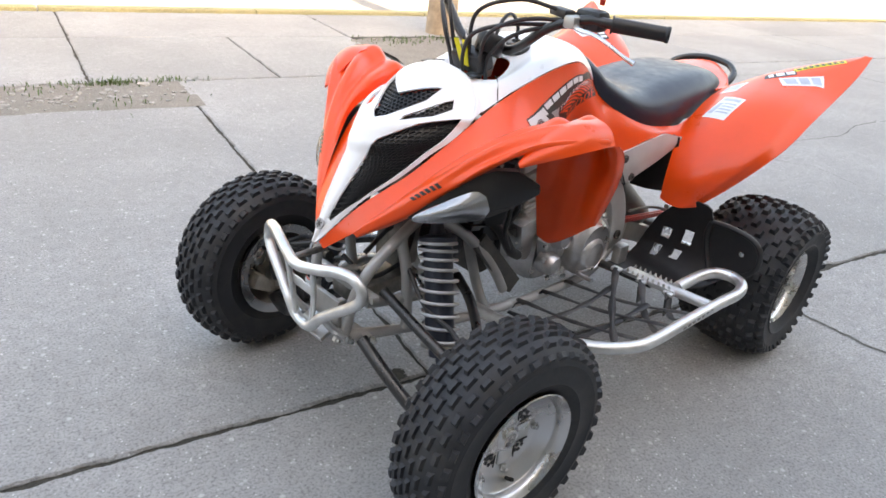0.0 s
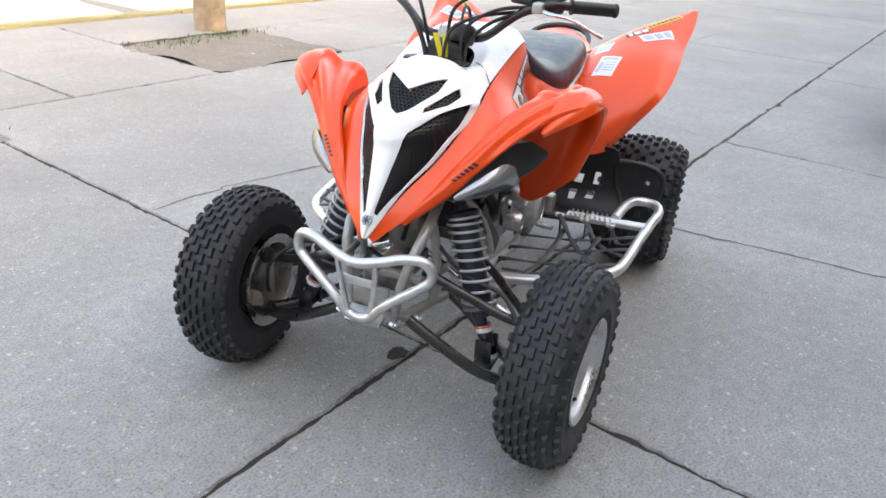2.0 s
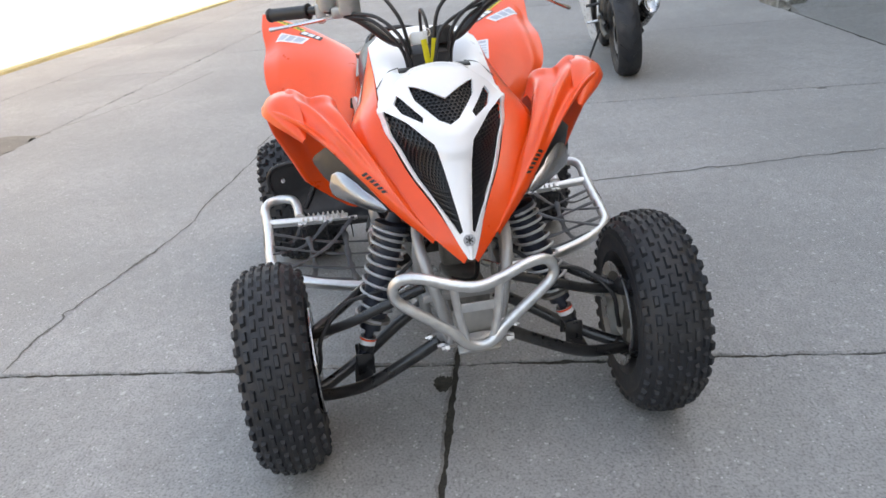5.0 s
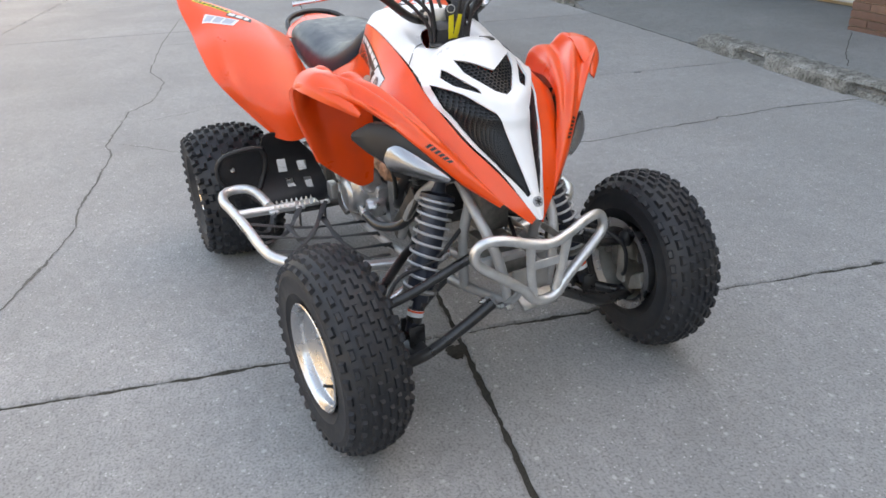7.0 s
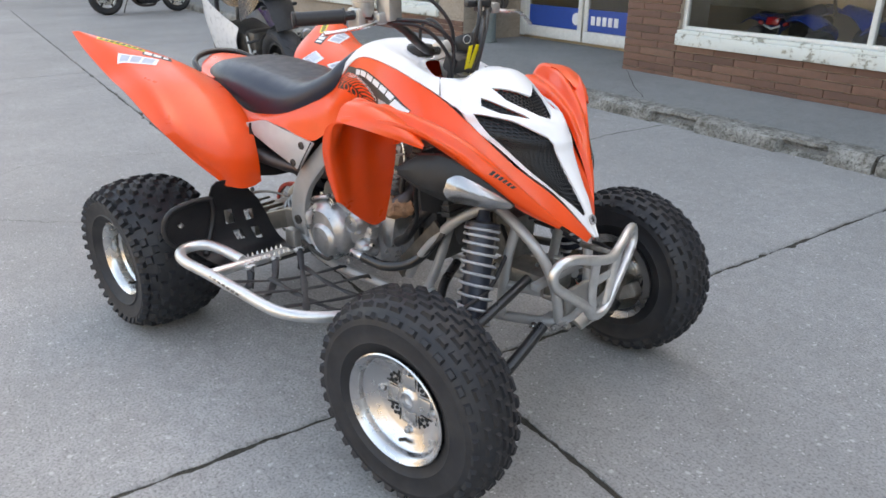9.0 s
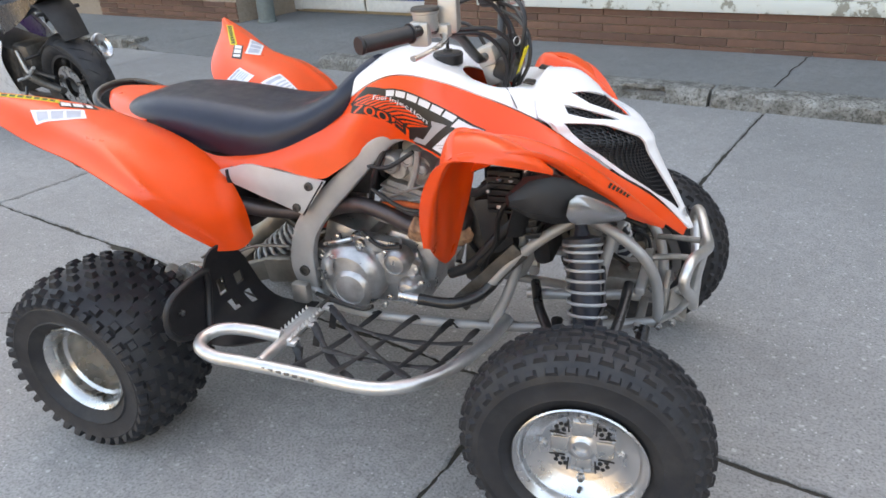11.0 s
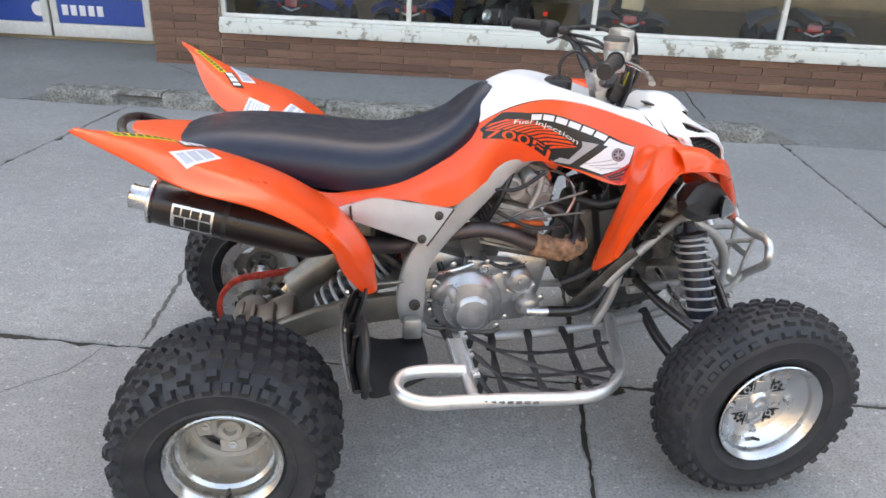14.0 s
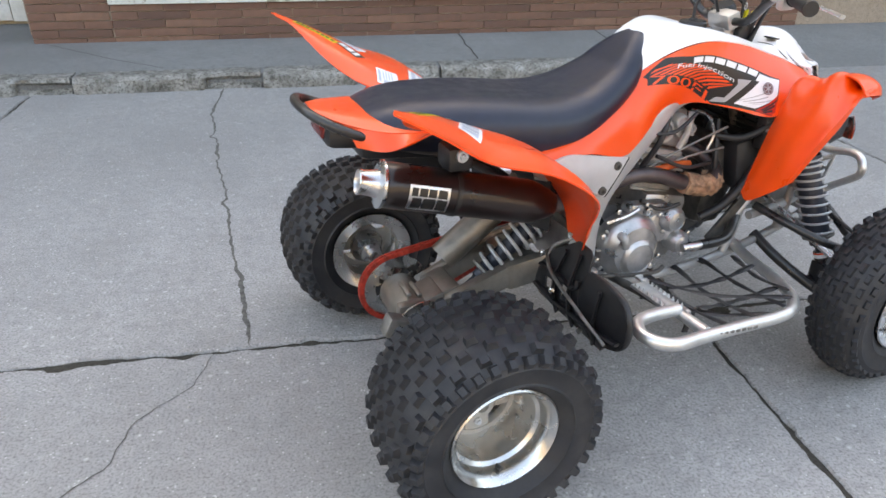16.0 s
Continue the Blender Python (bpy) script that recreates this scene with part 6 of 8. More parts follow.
part("rear_axle", bm, M_STEEL, sw)
bm = bmesh.new()
lathe(bm, [(0.060, -0.002), (0.098, -0.002), (0.098, 0.002), (0.060, 0.002)], 60, Matrix.Translation((-0.64, 0.115, 0.245)), closed=True)
lathe(bm, [(0.018, -0.004), (0.034, -0.004), (0.034, 0.004), (0.018, 0.004)], 30, Matrix.Translation((-0.64, 0.115, 0.245)), closed=True)
spr = part("sprocket", bm, M_STEEL, sw)
for k in range(6):
    bm = bmesh.new()
    box(bm, (0, 0, 0), (0.012, 0.005, 0.05), Matrix.Translation((-0.64, 0.115, 0.245)) @ Matrix.Rotation(k * math.pi / 3, 4, "Y") @ Matrix.Translation((0, 0, 0.045)))
    part("spoke", bm, M_STEEL, spr)
bm = bmesh.new()
chain = []
for k in range(19):
    a = math.radians(96 + 168 * k / 18)
    chain.append(Vector((-0.64 + 0.102 * math.cos(a), 0.115, 0.245 + 0.102 * math.sin(a))))
top0, low0 = chain[0], chain[-1]
run = [Vector((-0.20, 0.115, 0.405)).lerp(top0, k / 26) for k in range(26)] + chain + [low0.lerp(Vector((-0.20, 0.115, 0.335)), k / 26) for k in range(1, 27)]
for a, b_ in zip(run, run[1:]):
    d = (b_ - a)
    M = Matrix.Translation((a + b_) / 2) @ d.to_track_quat("X", "Z").to_matrix().to_4x4()
    box(bm, (0, 0, 0), (d.length * 0.98, 0.006, 0.015), M @ Matrix.Translation((0, 0.006, 0)), 0.001)
    box(bm, (0, 0, 0), (d.length * 0.98, 0.006, 0.015), M @ Matrix.Translation((0, -0.006, 0)), 0.001)
    box(bm, (0, 0, 0), (d.length * 0.5, 0.016, 0.007), M)
part("chain", bm, M_RED, sw, "red drive chain")
bm = bmesh.new()
lathe(bm, [(0.04, -0.002), (0.085, -0.002), (0.085, 0.002), (0.04, 0.002)], 44, Matrix.Translation((-0.64, -0.125, 0.245)), closed=True)
part("rear_brake_disc", bm, M_STEEL, sw)
bm = bmesh.new()
box(bm, (-0.72, -0.125, 0.275), (0.07, 0.05, 0.06), Matrix.Rotation(0.4, 4, "Y"), 0.012)
part("rear_caliper", bm, M_CASTGREY, sw)


def shock(top, bot, r_body, r_spring, wire, turns, parent, label):
    sh = new("shock_absorber")
    sh.parent = parent
    tagged(sh, label)
    top, bot = Vector(top), Vector(bot)
    L = (bot - top).length
    M = axis_matrix(top, bot)
    bm = bmesh.new()
    lathe(bm, [(0, -0.015), (0.014, -0.015), (0.016, 0.0), (0.020, 0.012), (r_spring * 1.02, 0.018), (r_spring * 1.02, 0.028), (r_body, 0.032), (r_body, L * 0.72), (r_body * 0.8, L * 0.74), (r_body * 0.8, L * 0.80), (0.012, L * 0.81), (0.012, L - 0.02), (0.018, L - 0.015), (0.018, L + 0.012), (0, L + 0.012)], 24, M)
    part("shock_body", bm, M_SHOCK, sh)
    pts = []
    n = int(turns * 14)
    for k in range(n + 1):
        t = k / n
        pos = t + 0.06 * math.sin(2 * math.pi * t) * -1
        a = 2 * math.pi * turns * t
        pts.append(M @ Vector((r_spring * math.cos(a), 0.03 + (L * 0.72 - 0.03) * (t ** 1.25), r_spring * math.sin(a))))
    bm = bmesh.new()
    sweep(bm, pts, wire, 8)
    part("spring", bm, M_SPRING, sh, "pale grey coil spring")
    bm = bmesh.new()
    lathe(bm, [(r_body * 0.9, L * 0.70), (r_spring * 1.05, L * 0.715), (r_spring * 1.05, L * 0.735), (r_body * 0.8, L * 0.745)], 24, M)
    part("spring_seat", bm, M_CASTGREY, sh)
    return sh, M, L


shock((-0.245, -0.035, 0.480), (-0.500, -0.032, 0.270), 0.024, 0.040, 0.0055, 8, atv, "rear shock absorber with a pale coil spring")
bm = bmesh.new()
tube([(-0.26, 0.055, 0.545), (-0.52, 0.055, 0.345)], 0.042, 16, 1, bm=bm)
part("shock_reservoir", bm, M_SWING, atv, "grey shock reservoir")

# -- front suspension --
for s in (-1, 1):
    sh, M, L = shock((0.555, s * 0.150, 0.590), (0.614, s * 0.272, 0.248), 0.034, 0.043, 0.0040, 9.5, atv, "front shock absorber with a pale coil spring")
    bm = bmesh.new()
    lathe(bm, [(0.0135, L * 0.86), (0.0205, L * 0.86), (0.0205, L * 0.955), (0.0135, L * 0.955)], 20, M)
    part("shock_sleeve", bm, M_FRAMEBLACK, sh)
    lab = bmesh.new()
    lathe(lab, [(0.0212, L * 0.865), (0.0212, L * 0.915)], 20, M)
    part("warning_sticker", lab, M_STICKER, sh, "small white and orange sticker")
    lab = bmesh.new()
    lathe(lab, [(0.0217, L * 0.868), (0.0217, L * 0.882)], 20, M)
    part("sticker_stripe", lab, M_ORANGE, sh)
    arm = new("lower_arm")
    arm.parent = atv
    part("arm_tube", tube([(0.705, s * 0.085, 0.312), (0.700, s * 0.17, 0.262), (0.685, s * 0.27, 0.205), (0.655, s * 0.36, 0.172), (0.635, s * 0.425, 0.162)], 0.0155, 12), M_FRAMEBLACK, arm)
    part("arm_tube", tube([(0.490, s * 0.095, 0.305), (0.510, s * 0.18, 0.258), (0.555, s * 0.28, 0.205), (0.60, s * 0.37, 0.172), (0.632, s * 0.425, 0.162)], 0.0155, 12), M_FRAMEBLACK, arm)
    bm = bmesh.new()
    box(bm, (0, 0, 0), (0.12, 0.05, 0.010), Matrix.Translation((0.615, s * 0.280, 0.206)) @ Matrix.Rotation(s * -0.45, 4, "X"), 0.004)
    for dx in (-0.026, 0.026):
        box(bm, (0.614 + dx, s * 0.272, 0.235), (0.006, 0.045, 0.062), None, 0.004)
    part("shock_mount", bm, M_FRAMEBLACK, arm)
    arm = new("upper_arm")
    arm.parent = atv
    part("arm_tube", tube([(0.665, s * 0.105, 0.440), (0.660, s * 0.20, 0.405), (0.645, s * 0.30, 0.362), (0.628, s * 0.395, 0.335)], 0.0125, 12), M_FRAMEBLACK, arm)
    part("arm_tube", tube([(0.440, s * 0.120, 0.420), (0.475, s * 0.21, 0.395), (0.545, s * 0.31, 0.358), (0.622, s * 0.395, 0.335)], 0.0125, 12), M_FRAMEBLACK, arm)
    up = new("steering_knuckle")
    up.parent = atv
    bm = bmesh.new()
    tube([(0.628, s * 0.408, 0.345), (0.632, s * 0.425, 0.29), (0.638, s * 0.430, 0.24), (0.634, s * 0.425, 0.160)], [0.018, 0.024, 0.030, 0.018], 12, bm=bm)
    box(bm, (0.60, s * 0.425, 0.30), (0.09, 0.030, 0.035), Matrix.Rotation(0.4, 4, "Y"), 0.008)
    lathe(bm, [(0, 0), (0.030, 0), (0.034, 0.03), (0.034, 0.06), (0, 0.06)], 20, Matrix.Translation((0.64, s * 0.405, 0.253)) @ (Matrix.Rotation(math.pi, 4, "Z") if s < 0 else Matrix()))
    part("knuckle", bm, M_SWING, up, "rough cast-iron steering knuckle")
    bm = bmesh.new()
    box(bm, (0.585, s * 0.440, 0.27), (0.06, 0.055, 0.085), Matrix.Rotation(-0.25, 4, "Y"), 0.012)
    part("brake_caliper", bm, M_CASTGREY, up, "grey brake caliper")
    for z in (0.345, 0.162):
        bm = bmesh.new()
        lathe(bm, [(0, -0.022), (0.017, -0.022), (0.021, -0.006), (0.021, 0.008), (0.012, 0.022), (0, 0.024)], 16, Matrix.Translation((0.630, s * 0.405, z)) @ pose(0, 0, 0, 90, 0, 0))
        part("ball_joint", bm, M_BLACK, up)
    part("tie_rod", tube([(0.53, s * 0.06, 0.42), (0.56, s * 0.24, 0.345), (0.575, s * 0.395, 0.285)], 0.009, 10, 1), M_STEEL, atv)
    part("brake_hose", tube([(0.60, s * 0.10, 0.50), (0.62, s * 0.20, 0.43), (0.615, s * 0.30, 0.40), (0.66, s * 0.365, 0.345), (0.668, s * 0.378, 0.28), (0.64, s * 0.395, 0.23), (0.60, s * 0.42, 0.25)], 0.0055, 8), M_BLACK, atv)
for runs in ([(0.60, -0.10, 0.50), (0.5, 0.0, 0.54), (0.60, 0.10, 0.50)], [(0.66, -0.06, 0.46), (0.64, 0.02, 0.43), (0.56, 0.05, 0.46)], [(0.68, 0.05, 0.52), (0.60, 0.03, 0.55), (0.50, -0.03, 0.52)]):
    part("hose", tube(runs, 0.006, 8), M_BLACK, atv)
bm = bmesh.new()
box(bm, (0.60, 0, 0.40), (0.20, 0.10, 0.05), None, 0.012)
box(bm, (0.54, 0, 0.50), (0.07, 0.09, 0.12), None, 0.012)
tube([(0.53, 0, 0.40), (0.44, 0, 0.60), (0.31, 0, 0.93)], 0.017, 12, 1, bm=bm)
part("steering_stem", bm, M_CASTGREY, atv)
for z, w in ((0.445, 0.30), (0.330, 0.26)):
    bm = bmesh.new()
    box(bm, (0.69, 0, z - 0.02), (0.022, w * 0.75, 0.02), None, 0.004)
    part("cross_member", bm, M_SILVER, atv)

# -- nerf bars, foot pegs, nets and heel guards --
for s in (-1, 1):
    nb = new("nerf_bar")
    nb.parent = atv
    nb.location = (0.010, 0, -0.010)
    tagged(nb, "scuffed aluminium nerf bar with a black webbing net")
    main = [(0.360, s * 0.135, 0.320), (0.342, s * 0.22, 0.312), (0.305, s * 0.36, 0.322), (0.258, s * 0.455, 0.332), (0.195, s * 0.512, 0.340), (0.125, s * 0.530, 0.344), (0.0, s * 0.542, 0.357), (-0.14, s * 0.558, 0.372),
            (-0.215, s * 0.570, 0.382), (-0.262, s * 0.558, 0.390), (-0.280, s * 0.522, 0.393), (-0.262, s * 0.480, 0.393), (-0.21, s * 0.458, 0.388), (-0.115, s * 0.445, 0.376)]
    bar = part("bar", tube(main, 0.0158, 14, 6), M_TUBE, nb, "scuffed bare aluminium tube")
    pts = [Vector(p) for p in main[6:8]]
    for k in range(7):
        bm = bmesh.new()
        c = Vector((0.03 - 0.02 * k, s * (0.5565 + 0.0013 * k), 0.357 + 0.0025 * k))
        box(bm, c, (0.013, 0.003, 0.007), None, 0.001)
        part("print_bar", bm, M_CASTGREY, bar)
    peg = tube([(-0.110, s * 0.36, 0.360), (-0.110, s * 0.45, 0.365), (-0.110, s * 0.545, 0.370)], 0.0145, 12, 3)
    part("peg_stem", tube([(-0.125, s * 0.19, 0.335), (-0.115, s * 0.30, 0.346), (-0.110, s * 0.37, 0.352)], 0.012, 10, 3), M_DARKMETAL, nb)
    part("peg_bar", peg, M_TUBE, nb)
    bm = bmesh.new()
    box(bm, (-0.112, s * 0.368, 0.364), (0.046, 0.165, 0.010), Matrix.Rotation(s * 0.045, 4, "X"), 0.002)
    for k in range(4, 13):
        for dx in (-0.020, 0.020):
            bmesh.ops.create_cone(bm, cap_ends=True, segments=4, radius1=0.005, radius2=0.001, depth=0.010, matrix=Matrix.Translation((-0.112 + dx, s * (0.235 + 0.0165 * k), 0.370 + 0.0007 * k)))
    part("foot_peg", bm, M_TUBE, nb, "serrated aluminium foot peg")
    # the net: straps woven between frame, bar and peg
    rnd = random.Random(4)

    def strap(name, pts, w=0.014):
        P = spline(pts, 6)
        bm = bmesh.new()
        sweep(bm, P, [w * (0.62 + 0.16 * math.sin(i * 1.3)) for i in range(len(P))], 6, flat=0.32)
        return part(name, bm, M_WEB, nb)

    pegs = [(-0.083, s * (0.268 + 0.085 * k), 0.366) for k in range(3)]
    rail = [(0.232, s * 0.478, 0.350), (0.115, s * 0.526, 0.356), (0.010, s * 0.538, 0.364)]
    for k, (a, b_) in enumerate(zip(pegs, rail)):
        mid = ((a[0] + b_[0]) / 2 - 0.01, (a[1] + b_[1]) / 2 - s * 0.01, 0.330 - 0.004 * k)
        strap("net_strap", [a, mid, b_])
    hung = [((0.010, s * 0.175, 0.306), (-0.035, s * 0.540, 0.366)), ((0.115, s * 0.165, 0.306), (0.060, s * 0.530, 0.360)), ((0.215, s * 0.160, 0.308), (0.175, s * 0.505, 0.352)), ((0.300, s * 0.200, 0.318), (0.260, s * 0.445, 0.344))]
    for k, (a, b_) in enumerate(hung):
        strap("net_strap", [a, (a[0] * 0.55 + b_[0] * 0.45 + rnd.uniform(-0.012, 0.012), (a[1] + b_[1]) / 2, 0.318), b_])
    strap("net_strap", [(-0.03, s * 0.30, 0.338), (0.09, s * 0.295, 0.316), (0.20, s * 0.285, 0.312), (0.31, s * 0.27, 0.322)])
    strap("net_strap", [(-0.02, s * 0.42, 0.342), (0.08, s * 0.405, 0.322), (0.18, s * 0.395, 0.318), (0.275, s * 0.40, 0.330)])
    for k, p in enumerate(pegs):
        bm = bmesh.new()
        box(bm, (p[0] - 0.004, p[1], p[2] - 0.004), (0.022, 0.030, 0.010), None, 0.003)
        part("net_hook", bm, M_TUBE, nb)
        bm = bmesh.new()
        box(bm, (p[0] + 0.010, p[1] + s * 0.008, p[2] - 0.036), (0.018, 0.004, 0.060), Matrix.Rotation(0.25, 4, "Y"), 0.001)
        part("strap_tail", bm, M_WEB, nb)
    for x in (0.0, 0.11, 0.21):
        strap("net_loop", [(x, s * 0.185, 0.305), (x + 0.006, s * 0.165, 0.300), (x + 0.012, s * 0.150, 0.280)], 0.016)
    # heel guard with its openings
    ys = (0.17, 0.30, 0.43, 0.57)
    HG = surf([[(x + d * k, s * y, z) for k, y in zip((0.0, 0.0, 0.3, 1.0), ys)] for x, d, z in
               ((-0.170, -0.110, 0.296), (-0.290, -0.020, 0.292), (-0.345, 0.010, 0.345), (-0.356, 0.014, 0.420), (-0.346, 0.010, 0.480), (-0.322, 0.0, 0.545))])

    def on_guard(y, z):
        lo, hi = 0.2, 1.0
        for _ in range(24):
            mid = (lo + hi) / 2
            if HG(mid, 0.5).z < z:
                lo = mid
            else:
                hi = mid
        return lo, (y - 0.17) / 0.40

    shape = [(0.0, 0.0), (0.0, 0.50), (0.12, 0.60), (0.26, 0.70), on_guard(0.490, 0.346)] + [on_guard(*p) for p in (
        (0.532, 0.364), (0.558, 0.404), (0.558, 0.450), (0.536, 0.480), (0.500, 0.492), (0.450, 0.497), (0.404, 0.494), (0.396, 0.528), (0.380, 0.538), (0.330, 0.538), (0.262, 0.490), (0.220, 0.440), (0.190, 0.370))] + [(0.2, 0.0)]
    cuts_ = [[on_guard(*p) for p in q] for q in (
        ((0.320, 0.430), (0.352, 0.432), (0.350, 0.384), (0.316, 0.382)), ((0.245, 0.412), (0.280, 0.414), (0.274, 0.378), (0.244, 0.378)),
        ((0.300, 0.356), (0.332, 0.359), (0.326, 0.330), (0.296, 0.327)), ((0.234, 0.350), (0.264, 0.352), (0.258, 0.319), (0.234, 0.315)))]
    part("heel_guard", cut_sheet(HG, shape, cuts_, 0.05, 0.0, 0.005, 1.0), M_BLACK, atv, "black plastic heel guard with openings")
    lip = [HG(*on_guard(y, z)) + Vector((0.004, 0, 0)) for y, z in ((0.404, 0.488), (0.450, 0.493), (0.500, 0.489), (0.534, 0.477), (0.554, 0.448), (0.555, 0.404), (0.532, 0.370), (0.495, 0.352))]
    part("heel_guard_rim", tube(lip, 0.008, 10, 3), M_BLACK, atv)
    part("guard_step", tube([HG(*on_guard(y, z)) + Vector((0.004, 0, 0)) for y, z in ((0.404, 0.490), (0.392, 0.450), (0.402, 0.400), (0.430, 0.345), (0.450, 0.318))], 0.010, 10, 4), M_BLACK, atv)
    for line in (((0.205, 0.372), (0.290, 0.366), (0.380, 0.372), (0.470, 0.380), (0.545, 0.392)), ((0.230, 0.440), (0.300, 0.446), (0.380, 0.444), (0.390, 0.470)), ((0.290, 0.330), (0.296, 0.380), (0.298, 0.440), (0.310, 0.510)), ((0.366, 0.330), (0.366, 0.380), (0.362, 0.450), (0.362, 0.520)), ((0.455, 0.335), (0.462, 0.400), (0.466, 0.480))):
        part("guard_rib", tube([HG(*on_guard(y, z)) + Vector((-0.012, 0, 0)) for y, z in line], 0.010, 6, 4, flat=0.5), M_BLACK, atv)
    part("guard_strut", tube([(-0.225, s * 0.185, 0.470), (-0.330, s * 0.210, 0.468), (-0.378, s * 0.290, 0.452), (-0.384, s * 0.420, 0.420), (-0.372, s * 0.520, 0.380)], 0.0045, 8), M_CASTGREY, atv, "dull steel wire stay")
    for y, z in ((0.232, 0.470), (0.300, 0.400), (0.420, 0.352)):
        bm = bmesh.new()
        lathe(bm, [(0, 0.0), (0.009, 0.0), (0.009, 0.007), (0.005, 0.010), (0, 0.010)], 8, Matrix.Translation(HG(*on_guard(y, z)) + Vector((-0.016, 0, 0))) @ pose(0, 0, 0, 0, 0, 90))
        part("bolt", bm, M_STEEL, atv)
    bm = bmesh.new()
    lathe(bm, [(0, 0.0), (0.008, 0.0), (0.008, 0.006), (0, 0.007)], 10, Matrix.Translation((-0.338, s * 0.505, 0.430)) @ pose(0, 0, 0, 0, 0, -90))
    part("bolt", bm, M_STEEL, atv)
    bm = bmesh.new()
    box(bm, (-0.20, s * 0.20, 0.34), (0.05, 0.03, 0.06), None, 0.008)
    part("peg_mount", bm, M_ALU, atv)

# -- handlebar and controls --
hb = new("handlebar")
hb.parent = atv
tagged(hb, "black handlebar with grips, levers and cables")
bar_pts = [(0.165, -0.39, 1.046), (0.229, -0.283, 1.052), (0.250, -0.235, 1.052), (0.280, -0.165, 1.025), (0.296, -0.095, 0.968), (0.298, -0.05, 0.955)]
bar_pts += [(x, -y, z) for x, y, z in bar_pts[::-1]]
part("bar", tube(bar_pts, 0.0112, 14, 5), M_FRAMEBLACK, hb)
bm = bmesh.new()
box(bm, (0.300, 0, 0.955), (0.045, 0.085, 0.045), Matrix.Rotation(-0.3, 4, "Y"), 0.008)
box(bm, (0.308, 0, 0.915), (0.04, 0.055, 0.06), Matrix.Rotation(-0.3, 4, "Y"), 0.008)
part("bar_clamp", bm, M_ALU, hb)
for s in (-1, 1):
    g0, g1 = Vector((0.163, s * 0.392, 1.046)), Vector((0.226, s * 0.287, 1.051))
    bm = bmesh.new()
    lg = (g1 - g0).length
    prof = [(0, -0.002), (0.017, -0.002), (0.0185, 0.003)]
    for k in range(16):
        y = 0.008 + (lg - 0.014) * k / 15
        prof += [(0.0158, y), (0.0168, y + 0.002)]
    prof += [(0.020, lg - 0.004), (0.020, lg), (0, lg)]
    lathe(bm, prof, 20, axis_matrix(g0, g1))
    part("grip", bm, M_BLACK, hb, "black rubber grip")
    part("lever", tube([(0.262, s * 0.215, 1.040), (0.285, s * 0.25, 1.035), (0.292, s * 0.305, 1.030), (0.280, s * 0.365, 1.024 - (0.022 if s > 0 else 0)), (0.272, s * 0.388, 1.022 - (0.030 if s > 0 else 0))], [0.008, 0.0075, 0.0065, 0.006, 0.008], 10, flat=0.7), M_POLISH, hb, "bright alloy lever")
    bm = bmesh.new()
    box(bm, (0.262, s * 0.215, 1.045), (0.045, 0.03, 0.028), None, 0.006)
    part("lever_perch", bm, M_ALU, hb)
# right: master cylinder, square guard and throttle housing
bm = bmesh.new()
lathe(bm, [(0, 0), (0.022, 0), (0.026, 0.010), (0.026, 0.034), (0.029, 0.036), (0.029, 0.044), (0.026, 0.046), (0, 0.046)], 28, Matrix.Translation((0.240, -0.240, 1.048)) @ pose(0, 0, 0, 90, 0, 0))
mc = part("brake_reservoir", bm, M_ALU, hb, "alloy brake fluid reservoir with a dark cap")
bm = bmesh.new()
lathe(bm, [(0, 0.0475), (0.027, 0.0475), (0.0295, 0.044), (0.0295, 0.040)], 28, Matrix.Translation((0.240, -0.240, 1.048)) @ pose(0, 0, 0, 90, 0, 0))
part("reservoir_cap", bm, M_DARKMETAL, mc)
bm = bmesh.new()
box(bm, (0.272, -0.185, 1.072), (0.040, 0.055, 0.070), Matrix.Rotation(0.2, 4, "Z"), 0.006)
part("throttle_housing", bm, M_ALU, hb, "square alloy throttle housing")
bm = bmesh.new()
box(bm, (0.234, -0.258, 1.045), (0.045, 0.025, 0.05), None, 0.008)
part("throttle_lever", bm, M_ALU, hb)
bm = bmesh.new()
box(bm, (0.226, 0.235, 1.052), (0.046, 0.070, 0.046), None, 0.012)
box(bm, (0.250, 0.170, 1.058), (0.030, 0.075, 0.020), Matrix.Rotation(-0.4, 4, "Z"), 0.006)
part("switch_box", bm, M_BLACK, hb)
bm = bmesh.new()
lathe(bm, [(0, 0), (0.006, 0), (0.007, 0.012), (0, 0.013)], 12, Matrix.Translation((0.212, 0.245, 1.084)) @ pose(0, 0, 0, 90, 0, 0))
part("stop_switch", bm, M_REDPRINT, hb)
